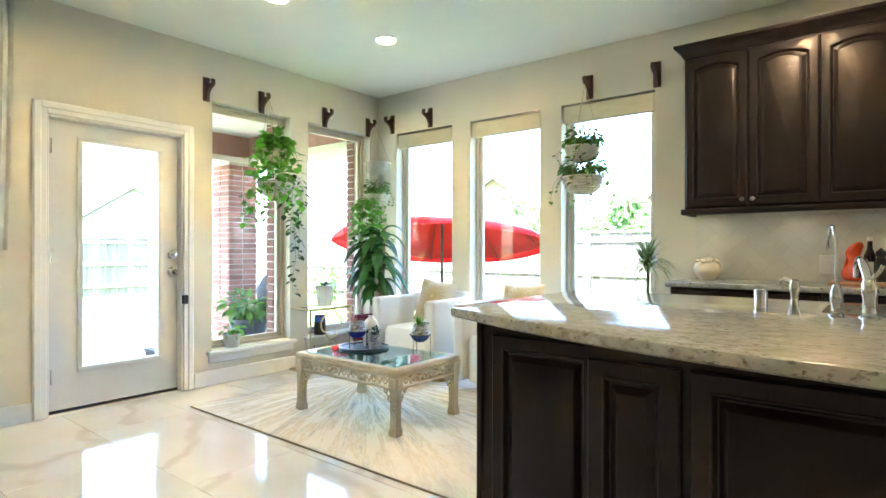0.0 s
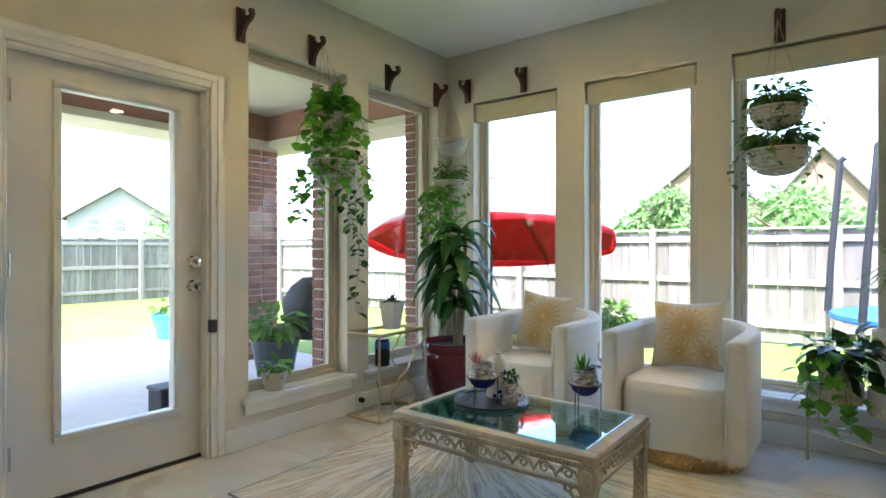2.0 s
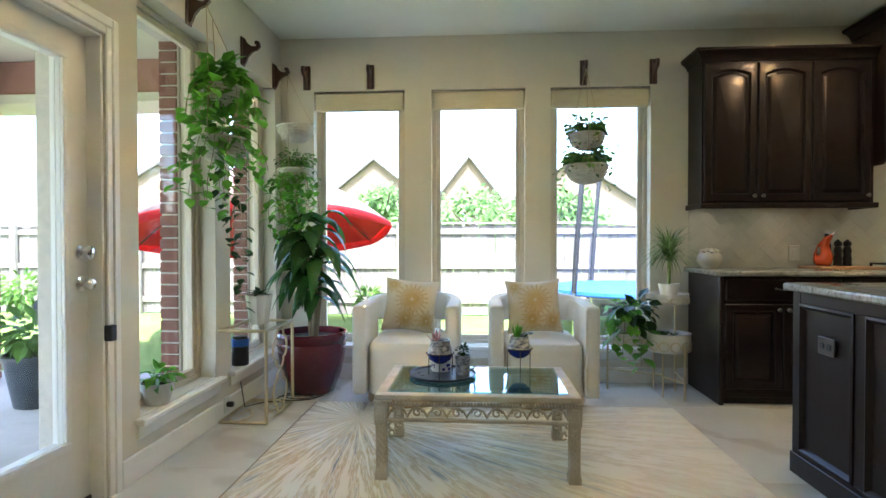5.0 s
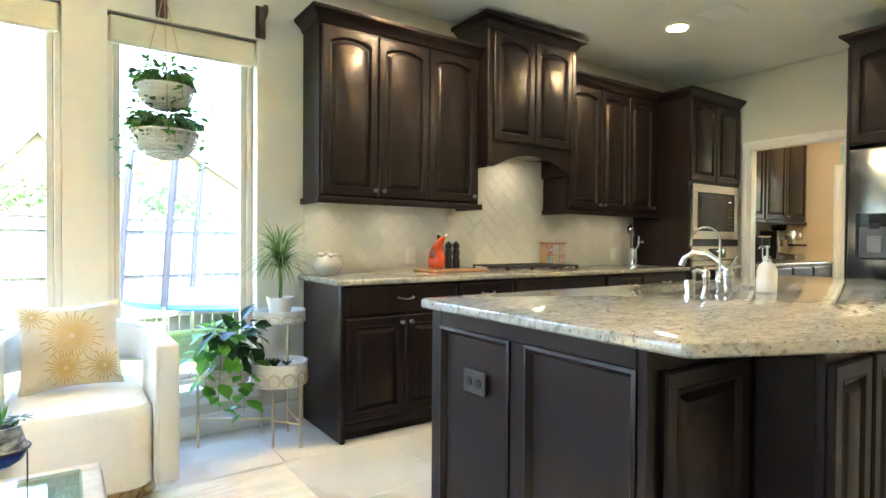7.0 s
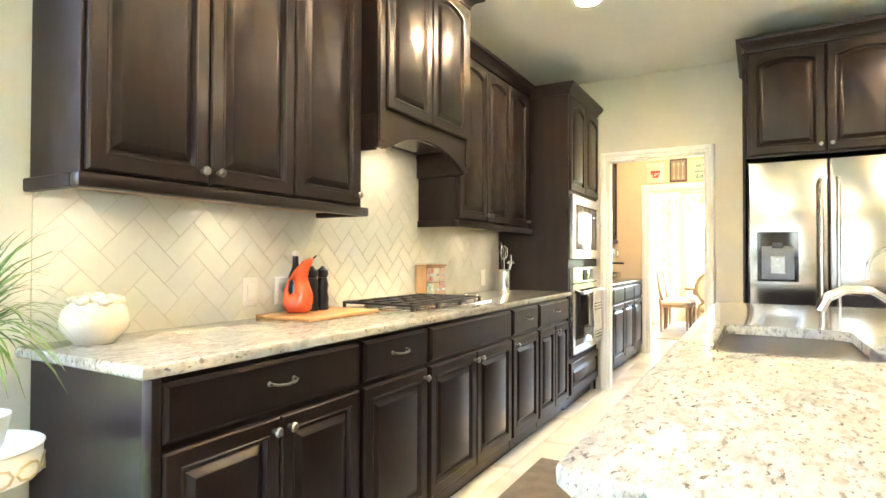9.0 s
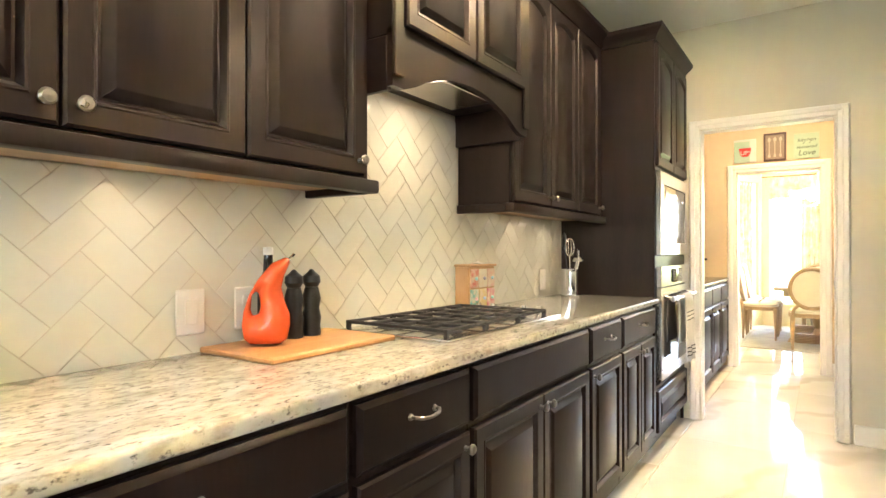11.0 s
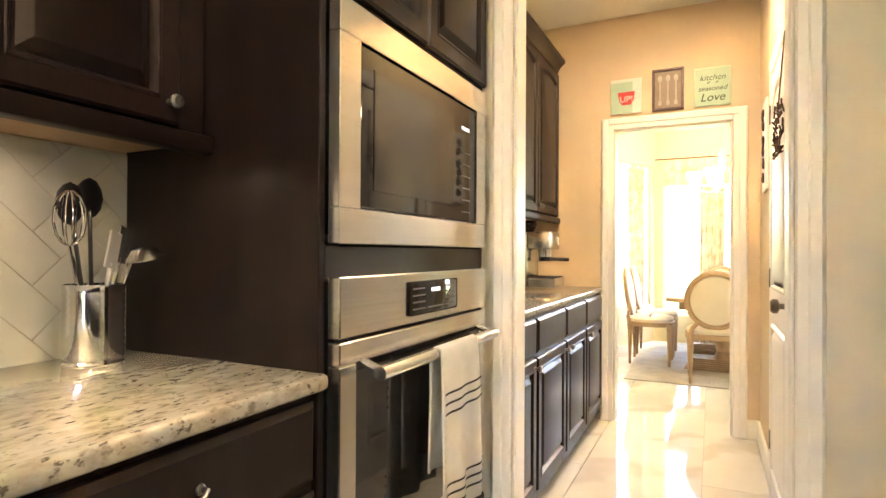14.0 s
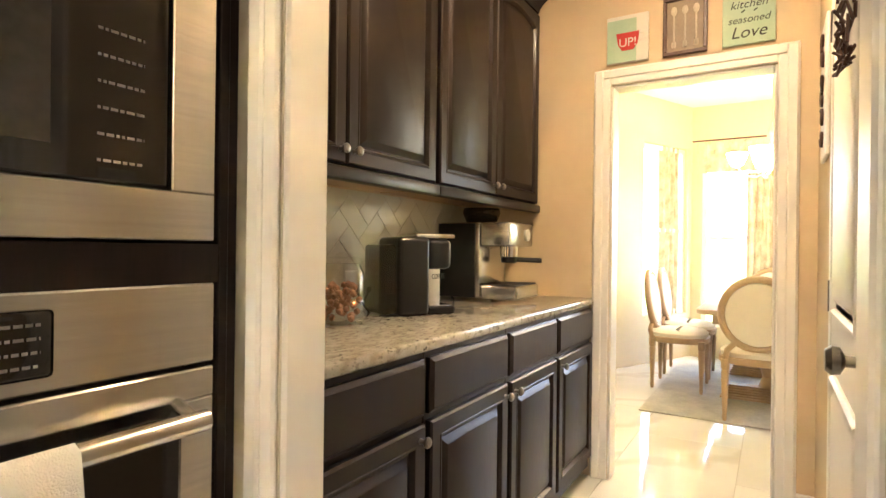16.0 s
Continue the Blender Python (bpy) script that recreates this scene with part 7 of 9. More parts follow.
def microwave():
    t = thing("microwave", "built-in stainless steel microwave with a black glass door", "microwave")
    x0, x1, z0, z1, y = 3.345, 4.138, 1.195, 1.705, 4.662
    part("body", B(x0 + 0.03, x1 - 0.03, y, YN - 0.05, z0 + 0.02, z1 - 0.02), BLACK, t)
    for a in ((x0, x1, z0, z0 + 0.075), (x0, x1, z1 - 0.075, z1), (x0, x0 + 0.075, z0 + 0.075, z1 - 0.075), (x1 - 0.075, x1, z0 + 0.075, z1 - 0.075)):
        part("trim_kit", B(a[0], a[1], y - 0.032, y - 0.002, a[2], a[3], bevel=0.002), STEEL, t)
    part("door", B(x0 + 0.078, x1 - 0.078, y - 0.028, y - 0.002, z0 + 0.078, z1 - 0.078, bevel=0.004), BLACK_GLASS, t, "black glass door")
    part("window", B(x0 + 0.13, x1 - 0.24, y - 0.0295, y - 0.0285, z0 + 0.12, z1 - 0.12), surface("mesh_window", (0.02, 0.017, 0.015), (0.035, 0.03, 0.026), 0.12, scale=6), t, "perforated oven window")
    bm = bmesh.new()
    rnd = random.Random(1)
    for k in range(6):
        text_bars(bm, 3.955, 4.02, 1.30 + k * 0.036, 0.004, pose(0, y - 0.0285, 0), 3, rnd)
    p = part("keypad", bm, LEGEND, t, "pale keypad legends", smooth=0)
    part("clock", B(3.955, 4.01, y - 0.0295, y - 0.028, 1.55, 1.56), glow("clock_digits", (0.8, 0.85, 0.9), 0.03), t)


def wall_oven():
    t = thing("wall_oven", "built-in stainless steel wall oven with a bar handle", "oven")
    x0, x1, y = 3.345, 4.138, 4.662
    part("body", B(x0 + 0.03, x1 - 0.03, y, YN - 0.05, 0.42, 1.115), BLACK, t)
    part("control_panel", B(x0, x1, y - 0.035, y - 0.002, 1.0, 1.127, bevel=0.003), STEEL, t)
    part("display", B(3.62, 3.90, y - 0.041, y - 0.035, 1.02, 1.105, bevel=0.006, segs=2), BLACK_GLASS, t, "black glass display")
    part("clock", B(3.735, 3.785, y - 0.0425, y - 0.041, 1.076, 1.086), glow("oven_digits", (0.85, 0.9, 1.0), 0.035), t)
    bm = bmesh.new()
    rnd = random.Random(2)
    for k in range(4):
        text_bars(bm, 3.635, 3.70, 1.034 + k * 0.017, 0.004, pose(0, y - 0.0415, 0), 3, rnd)
        text_bars(bm, 3.82, 3.885, 1.034 + k * 0.017, 0.004, pose(0, y - 0.0415, 0), 3, rnd)
    text_bars(bm, 3.715, 3.81, 1.034, 0.004, pose(0, y - 0.0415, 0), 3, rnd)
    part("keypad", bm, LEGEND, t, "pale keypad legends", smooth=0)
    for a in ((x0, x1, 0.435, 0.50), (x0, x1, 0.945, 0.993), (x0, x0 + 0.06, 0.50, 0.945), (x1 - 0.06, x1, 0.50, 0.945)):
        part("door_frame", B(a[0], a[1], y - 0.035, y - 0.002, a[2], a[3], bevel=0.003), STEEL, t)
    part("door_glass", B(x0 + 0.06, x1 - 0.06, y - 0.033, y - 0.004, 0.50, 0.945), BLACK_GLASS, t, "black glass oven door")
    bm = bmesh.new()
    tube(bm, [(x0 + 0.07, y - 0.085, 0.925), (x1 - 0.05, y - 0.085, 0.925)], 0.016, 14)
    for xx in (x0 + 0.085, x1 - 0.065):
        tube(bm, [(xx, y - 0.03, 0.945), (xx, y - 0.085, 0.925)], 0.010, 8)
    part("handle", bm, STEEL, t, "stainless bar handle")
    # towel over the handle
    tw = thing("towel", "white striped kitchen towel over the oven handle", "towel", at=pose(3.785, y - 0.085, 0.925))
    bm = bmesh.new()
    loops = []
    prof = [(0.020, -0.30), (0.019, -0.20), (0.018, -0.10), (0.018, -0.03), (0.015, 0.012), (0.0, 0.020), (-0.016, 0.012), (-0.020, -0.03), (-0.024, -0.12), (-0.026, -0.22), (-0.028, -0.32), (-0.03, -0.42)]
    for yy, zz in prof:
        row = []
        for j in range(25):
            u = j / 24
            f = max(0, -zz) / 0.42
            row.append(((u - 0.5) * (0.235 + 0.03 * f) + 0.012 * f, yy + 0.010 * f * math.sin(u * 14) - 0.004, zz))
        loops.append(row)
    loft(bm, loops, closed=False)
    p = part("cloth", bm, surface("towel_cotton", (0.72, 0.70, 0.65), (0.67, 0.65, 0.60), 0.95, scale=20, bump=0.4, bump_scale=400), tw, smooth=60)
    p.modifiers.new("thickness", 'SOLIDIFY').thickness = 0.005
    for z in (-0.10, -0.125, -0.15, -0.33, -0.355, -0.38):
        bm = bmesh.new()
        rows = []
        for zz in (z - 0.003, z + 0.003):
            f = -zz / 0.42
            yy = np.interp(-zz, [0.03, 0.12, 0.22, 0.32, 0.42], [-0.020, -0.024, -0.026, -0.028, -0.03])
            rows.append([((j / 24 - 0.5) * (0.235 + 0.03 * f) + 0.012 * f, yy + 0.010 * f * math.sin(j / 24 * 14) - 0.0085, zz) for j in range(25)])
        loft(bm, rows, closed=False)
        part("stripe", bm, PAD, tw, "grey woven stripe")


microwave()
wall_oven()


def fridge():
    t = thing("refrigerator", "stainless steel french door refrigerator with a dispenser", "refrigerator")
    x, y0, y1 = 3.42, 2.52, 3.43
    part("body", B(x, XE - 0.02, y0 + 0.01, y1 - 0.01, 0.03, 1.83), PAD, t)
    mid = (y0 + y1) / 2
    dl = part("door", B(x - 0.06, x - 0.004, mid + 0.003, y1, 0.72, 1.85, bevel=0.012, segs=3), FRIDGE_STEEL, t)
    dr = part("door", B(x - 0.06, x - 0.004, y0, mid - 0.003, 0.72, 1.85, bevel=0.012, segs=3), FRIDGE_STEEL, t)
    fz = part("freezer_drawer", B(x - 0.06, x - 0.004, y0, y1, 0.06, 0.70, bevel=0.012, segs=3), FRIDGE_STEEL, t)
    for s, d in ((1, dl), (-1, dr)):
        bm = bmesh.new()
        yy = mid + s * 0.045
        tube(bm, [(x - 0.06, yy, 0.84), (x - 0.105, yy, 0.86), (x - 0.105, yy, 1.70), (x - 0.06, yy, 1.72)], 0.012, 10)
        part("handle", bm, STEEL, d)
    bm = bmesh.new()
    tube(bm, [(x - 0.06, y0 + 0.1, 0.64), (x - 0.105, y0 + 0.12, 0.64), (x - 0.105, y1 - 0.12, 0.64), (x - 0.06, y1 - 0.1, 0.64)], 0.012, 10)
    part("handle", bm, STEEL, fz)
    dp = part("dispenser", B(x - 0.066, x - 0.058, 3.14, 3.375, 1.05, 1.38, bevel=0.004), BLACK_GLASS, dl, "black ice and water dispenser")
    part("recess", B(x - 0.070, x - 0.066, 3.165, 3.35, 1.065, 1.285, bevel=0.003), PAD_GREY, dl, "grey dispenser recess")
    part("paddle", B(x - 0.078, x - 0.070, 3.215, 3.30, 1.10, 1.22, bevel=0.004), NICKEL, dl)
    part("spout", B(x - 0.085, x - 0.066, 3.225, 3.29, 1.27, 1.31, bevel=0.005), BLACK, dl)
    part("label_sticker", B(x - 0.0625, x - 0.060, y0 + 0.05, y0 + 0.10, 1.70, 1.78), PAPER, dr, "small white sticker")
    # cabinet above
    c = upper_cabinet(0, 0.915, [0.44, 0.44], at=pose(3.405, 3.44, 0, 0, 0, -90), z0=1.865, z1=2.63, depth=0.80, sides=("l",), light_rail=False, label="dark espresso wooden cabinet above the refrigerator")
    g = thing("end_panel", "dark espresso wooden panel beside the refrigerator", "panel")
    part("panel", B(3.41, XE - 0.002, 3.443, 3.461, 0.0, 2.62, bevel=0.002), CAB, g)


PAD_GREY = surface("dispenser_grey", (0.16, 0.16, 0.165), (0.12, 0.12, 0.125), 0.35, scale=6, metal=0.3)
FRIDGE_STEEL = surface("brushed_fridge_steel", (0.60, 0.585, 0.555), (0.52, 0.505, 0.48), 0.16, scale=2, stretch=(40, 0.5, 0.5), metal=1.0, rough_var=0.05)
fridge()


def cooktop():
    t = thing("gas_cooktop", "stainless steel gas cooktop with black cast iron grates", "cooktop", at=pose(1.66, 4.975, TOP) @ Matrix.Diagonal((0.945, 0.88, 0.95, 1)))
    part("tray", B(-0.455, 0.455, -0.255, 0.255, 0.0, 0.012, bevel=0.004, segs=2), STEEL, t)
    for k, (x, y, r) in enumerate(((-0.31, 0.12, 0.04), (-0.31, -0.12, 0.05), (-0.057, 0.0, 0.062), (0.197, 0.12, 0.04), (0.197, -0.12, 0.05))):
        bm = bmesh.new()
        lathe(bm, [(r * 1.5, 0.012), (r * 1.3, 0.02), (r, 0.022), (r, 0.03), (0, 0.032)], 22, pose(x, y, 0))
        part("burner", bm, IRON, t)
    for x0, x1 in ((-0.435, -0.19), (-0.18, 0.065), (0.075, 0.32)):
        bm = bmesh.new()
        z = 0.043
        for p, q in (((x0, -0.23), (x1, -0.23)), ((x0, 0.23), (x1, 0.23)), ((x0, -0.23), (x0, 0.23)), ((x1, -0.23), (x1, 0.23)), ((x0, 0.0), (x1, 0.0)), (((x0 + x1) / 2, -0.23), ((x0 + x1) / 2, 0.23)), ((x0, -0.12), (x1, -0.12)), ((x0, 0.12), (x1, 0.12))):
            a, b = sorted((p, q))
            if abs(p[0] - q[0]) > 1e-6:
                box(bm, min(p[0], q[0]) - 0.006, max(p[0], q[0]) + 0.006, p[1] - 0.006, p[1] + 0.006, z - 0.012, z, bevel=0.003)
            else:
                box(bm, p[0] - 0.006, p[0] + 0.006, min(p[1], q[1]) - 0.006, max(p[1], q[1]) + 0.006, z - 0.012, z, bevel=0.003)
        for cx in (x0, x1):
            for cy in (-0.23, 0.23):
                box(bm, cx - 0.008, cx + 0.008, cy - 0.008, cy + 0.008, 0.012, z, bevel=0.002)
        part("grate", bm, IRON, t, "black cast iron grate")
    for k in range(5):
        bm = bmesh.new()
        lathe(bm, [(0.018, 0.012), (0.018, 0.018), (0.015, 0.022), (0.0135, 0.042), (0.012, 0.045), (0, 0.045)], 18, pose(0.392, -0.17 + 0.085 * k, 0))
        part("knob", bm, CHROME, t, "chrome control knob")


cooktop()


def sink_set():
    t = thing("sink", "stainless steel undermount sink in the island", "sink")
    bm = bmesh.new()
    x0, x1, y0, y1 = 0.825, 1.555, 3.075, 3.49
    w, d = x1 - x0, y1 - y0
    cx, cy = (x0 + x1) / 2, (y0 + y1) / 2
    r = loft(bm, [loop_round(w - 2 * i, d - 2 * i, 0.055, z, cx, cy) for z, i in ((TOP - 0.038, 0.0), (TOP - 0.042, 0.008), (0.745, 0.014), (0.730, 0.03))])
    bm.faces.new(r[-1])
    p = part("bowl", bm, surface("satin_sink_steel", (0.74, 0.73, 0.70), (0.68, 0.67, 0.64), 0.38, scale=5, stretch=(1, 12, 1), metal=0.75), t)
    bm = bmesh.new()
    lathe(bm, [(0.045, 0), (0.04, 0.004), (0, 0.002)], 20, pose(cx, cy, 0.730))
    part("drain", bm, CHROME, t)
    sp = thing("sponge", "yellow and grey scrub sponge in a sink caddy", "sponge", at=pose(0.93, 3.19, 0.885))
    part("pad", B(-0.055, 0.055, -0.035, 0.035, 0.012, 0.035, bevel=0.006, m=pose(0, 0, 0, 12, 8, 20)), surface("yellow_sponge", (0.62, 0.34, 0.04), (0.55, 0.29, 0.03), 0.9, scale=40, bump=0.6), sp)
    part("scourer", B(-0.055, 0.055, -0.035, 0.035, 0.004, 0.011, bevel=0.002, m=pose(0, 0, 0, 12, 8, 20)), PAD, sp)
    bm = bmesh.new()
    for k in range(5):
        tube(bm, [(-0.07, -0.05 + 0.025 * k, -0.02), (0.07, -0.05 + 0.025 * k, -0.02)], 0.003, 6)
    tube(bm, [(-0.07, -0.114, 0.02), (-0.07, -0.05, -0.02), (-0.07, 0.05, -0.02)], 0.003, 6)
    tube(bm, [(0.07, -0.114, 0.02), (0.07, -0.05, -0.02), (0.07, 0.05, -0.02)], 0.003, 6)
    part("wire_caddy", bm, STEEL, sp)
    # main faucet with two spouts
    f = thing("faucet", "chrome kitchen faucet with a low spout and side handle", "faucet", at=pose(0.962, 3.025, TOP))
    bm = bmesh.new()
    lathe(bm, [(0.028, 0), (0.028, 0.008), (0.02, 0.014), (0.019, 0.06), (0.023, 0.075), (0.023, 0.10), (0.016, 0.12), (0, 0.125)], 22)
    part("body", bm, CHROME, f)
    bm = bmesh.new()
    tube(bm, [(0, 0, 0.09), (-0.01, 0.03, 0.14), (-0.02, 0.08, 0.175), (-0.03, 0.14, 0.178), (-0.035, 0.18, 0.155), (-0.036, 0.195, 0.12)], 0.013, 12, taper=1.1)
    part("spout", bm, CHROME, f)
    bm = bmesh.new()
    tube(bm, [(0.0, 0, 0.115), (0.022, -0.014, 0.14), (0.034, -0.02, 0.165)], 0.007, 10)
    part("lever", bm, CHROME, f)
    g = thing("filter_faucet", "slim chrome gooseneck water faucet", "faucet", at=pose(0.878, 3.015, TOP))
    bm = bmesh.new()
    lathe(bm, [(0.022, 0), (0.022, 0.006), (0.013, 0.012), (0.012, 0.03), (0.019, 0.05), (0.018, 0.075), (0.009, 0.10), (0, 0.10)], 20)
    part("body", bm, CHROME, g)
    bm = bmesh.new()
    pts = [(0, 0, 0.09), (0, 0, 0.22)] + [(0.0 - 0.01 * u, 0.055 - 0.055 * math.cos(u), 0.235 + 0.055 * math.sin(u)) for u in np.linspace(0, math.pi, 10)] + [(-0.03, 0.112, 0.21)]
    tube(bm, pts, 0.005, 10)
    part("gooseneck", bm, CHROME, g)
    for nm, x, y, prof, lab in (("air_gap", 0.665, 3.02, [(0.021, 0), (0.021, 0.07), (0.018, 0.076), (0, 0.077)], "chrome air gap cap beside the sink"),
                                ("sprayer", 0.765, 3.01, [(0.022, 0), (0.02, 0.01), (0.013, 0.03), (0.012, 0.06), (0.017, 0.09), (0.014, 0.11), (0, 0.115)], "chrome side sprayer beside the sink")):
        bm = bmesh.new()
        lathe(bm, prof, 20)
        if nm == "sprayer":
            tube(bm, [(0, 0, 0.10), (-0.03, 0.02, 0.112), (-0.045, 0.03, 0.10)], 0.009, 8)
        solid(nm, bm, CHROME, lab, nm.replace("_", " "), at=pose(x, y, TOP))
    s = thing("soap_dispenser", "white ceramic soap bottle with a steel pump", "soap dispenser", at=pose(1.22, 2.985, TOP))
    bm = bmesh.new()
    r = loft(bm, [loop_round(a, a, a * 0.35, z) for z, a in ((0, 0.07), (0.004, 0.076), (0.10, 0.076), (0.125, 0.06), (0.138, 0.032), (0.15, 0.03))])
    bm.faces.new(r[-1]), bm.faces.new(list(reversed(r[0])))
    part("bottle", bm, WHITE_POT, s)
    bm = bmesh.new()
    lathe(bm, [(0.016, 0.15), (0.016, 0.165), (0.006, 0.168), (0.006, 0.20), (0.012, 0.202), (0.012, 0.212), (0, 0.214)], 16)
    tube(bm, [(0, 0, 0.207), (-0.035, 0.015, 0.207), (-0.042, 0.018, 0.198)], 0.005, 8)
    part("pump", bm, CHROME, s)


sink_set()

# things along the backsplash
CT = TOP
j = thing("ginger_jar", "cream ceramic jar with a ruffled flower lid on the counter", "jar", at=pose(0.012, 5.12, CT) @ Matrix.Scale(1.06, 4))
bm = bmesh.new()
lathe(bm, [(0, 0), (0.05, 0), (0.056, 0.006), (0.085, 0.04), (0.09, 0.065), (0.08, 0.10), (0.06, 0.118), (0, 0.12)], 36)
part("body", bm, surface("cream_glaze", (0.68, 0.62, 0.50), (0.62, 0.55, 0.43), 0.12, scale=9), j)
bm = bmesh.new()
for k in range(16):
    a = k * 2.4
    r = 0.065 * math.sqrt((k + 0.5) / 16)
    bmesh.ops.create_icosphere(bm, subdivisions=2, radius=0.017, matrix=Matrix.Translation((r * math.cos(a), r * math.sin(a), 0.135 - r * 0.25)) @ Matrix.Diagonal((1.1, 1.1, 0.8, 1)))
for v in bm.verts:
    v.co += v.normal * 0.004 * noise.noise(v.co * 90)
part("flower_lid", bm, bpy.data.materials["cream_glaze"], j, "lid of moulded petals")

bd = solid("cutting_board", B(0.73, 1.20, 4.93, 5.235, CT, CT + 0.016, bevel=0.004), surface("board_wood", (0.48, 0.26, 0.11), (0.40, 0.20, 0.08), 0.45, scale=4, stretch=(1, 8, 4)), "orange brown wooden cutting board on the counter", "cutting board")
o = thing("oil_bottle", "orange ceramic oil bottle with a loop and steel spout", "oil bottle", at=pose(0.845, 5.10, CT + 0.016, 0, 0, -48) @ Matrix.Scale(1.04, 4))
ORANGE = surface("orange_glaze", (0.68, 0.10, 0.025), (0.60, 0.08, 0.02), 0.18, scale=6)
bm = bmesh.new()
# a teardrop with a finger hole: rings run from the hole out to the silhouette and back
OUT = [(-0.063, 0.05), (-0.060, 0.09), (-0.045, 0.135), (-0.02, 0.18), (0.02, 0.226), (0.05, 0.236), (0.061, 0.234), (0.063, 0.221), (0.047, 0.187), (0.038, 0.155), (0.05, 0.112), (0.063, 0.085), (0.064, 0.055), (0.055, 0.015), (0.045, 0.002), (-0.045, 0.002), (-0.055, 0.015)]
HOLE = (-0.029, 0.112)
loops = []
for ox, oz in reversed(OUT):
    d = Vector((ox - HOLE[0], oz - HOLE[1]))
    a = math.atan2(d.y, d.x)
    inner = Vector((0.014 * math.cos(a), 0.031 * math.sin(a)))
    span = d - inner
    thick = min(0.042, span.length * 0.5)
    loop = []
    for q in range(14):
        c = 2 * math.pi * q / 14
        s = 0.5 - 0.5 * math.cos(c)
        p = inner + span * s
        loop.append((HOLE[0] + p.x, thick * math.sin(c), max(0.001, HOLE[1] + p.y)))
    loops.append(loop)
rings = [[bm.verts.new(p) for p in loop] for loop in loops]
for ra, rb in zip(rings, rings[1:] + rings[:1]):
    for q in range(14):
        bm.faces.new((ra[q], ra[(q + 1) % 14], rb[(q + 1) % 14], rb[q]))
bmesh.ops.smooth_vert(bm, verts=bm.verts, factor=0.35, use_axis_x=True, use_axis_y=True, use_axis_z=True)
part("body", bm, ORANGE, o, smooth=80)
bm = bmesh.new()
tube(bm, [(0.052, 0, 0.226), (0.064, 0, 0.234), (0.072, 0, 0.244)], 0.004, 8)
part("spout", bm, CHROME, o)
for k, (x, y) in enumerate(((0.985, 5.15), (1.055, 5.15))):
    t = thing("pepper_mill", "dark turned wooden pepper mill on the cutting board", "pepper mill", "pepper mills by the oil bottle", at=pose(x, y, CT + 0.016))
    bm = bmesh.new()
    lathe(bm, [(0, 0), (0.028, 0), (0.030, 0.008), (0.027, 0.03), (0.030, 0.055), (0.024, 0.085), (0.029, 0.115), (0.022, 0.145), (0.02, 0.15), (0, 0.15)], 24)
    part("body", bm, BLACK, t)
    bm = bmesh.new()
    lathe(bm, [(0.02, 0.151), (0.028, 0.165), (0.026, 0.185), (0.012, 0.196), (0.006, 0.204), (0, 0.206)], 24)
    part("cap", bm, BLACK, t)
t = thing("bottle", "slim dark glass bottle with a pale cap on the board", "bottle", at=pose(0.93, 5.20, CT + 0.016))
bm = bmesh.new()
lathe(bm, [(0, 0), (0.03, 0), (0.031, 0.01), (0.031, 0.16), (0.015, 0.20), (0.013, 0.25), (0, 0.25)], 24)
part("glass", bm, BLACK_GLASS, t)
bm = bmesh.new()
lathe(bm, [(0.0145, 0.25), (0.0145, 0.272), (0, 0.274)], 18)
part("cap", bm, WHITE, t)
part("label_band", B(-0.02, 0.02, -0.0318, -0.030, 0.04, 0.12), PAPER, t, "small paper label")

# spice drawer box
t = thing("drawer_box", "small wooden box with colourful patterned drawers", "drawer box", at=pose(2.14, 5.245, CT))
WOODBOX = surface("light_box_wood", (0.50, 0.30, 0.14), (0.44, 0.25, 0.11), 0.5, scale=5, stretch=(1, 6, 2))
part("case", B(-0.12, 0.12, -0.075, 0.0, 0.0, 0.205, bevel=0.003), WOODBOX, t)
part("top", B(-0.130, 0.130, -0.085, 0.0, 0.205, 0.216, bevel=0.003), WOODBOX, t)
for k, c in enumerate(((0.55, 0.16, 0.12), (0.62, 0.60, 0.50), (0.60, 0.36, 0.30), (0.12, 0.42, 0.40), (0.60, 0.45, 0.15), (0.55, 0.14, 0.22))):
    i, jj = k % 3, k // 3
    m = surface("drawer_print", c, (0.62, 0.55, 0.42), 0.4, scale=38, fine=0.1)
    d = part("drawer", B(-0.11 + i * 0.075, -0.04 + i * 0.075, -0.084, -0.0755, 0.106 - jj * 0.094, 0.194 - jj * 0.094, bevel=0.003), m, t, "painted flower print drawer")
    bm = bmesh.new()
    lathe(bm, [(0.004, 0), (0.009, 0.006), (0.006, 0.012), (0, 0.013)], 12, pose(-0.075 + i * 0.075, -0.084, 0.150 - jj * 0.094, 90, 0, 0))
    part("knob", bm, surface("coloured_knob", tuple(1 - v for v in c), None, 0.3), d)
bm = bmesh.new()
lathe(bm, [(0, 0), (0.05, 0), (0.055, 0.006), (0.02, 0.008), (0, 0.02)], 20)
solid("saucer_lid", bm, WHITE_POT, "white lid on the drawer box", "lid", at=pose(2.14, 5.195, CT + 0.217) @ Matrix.Scale(0.75, 4))

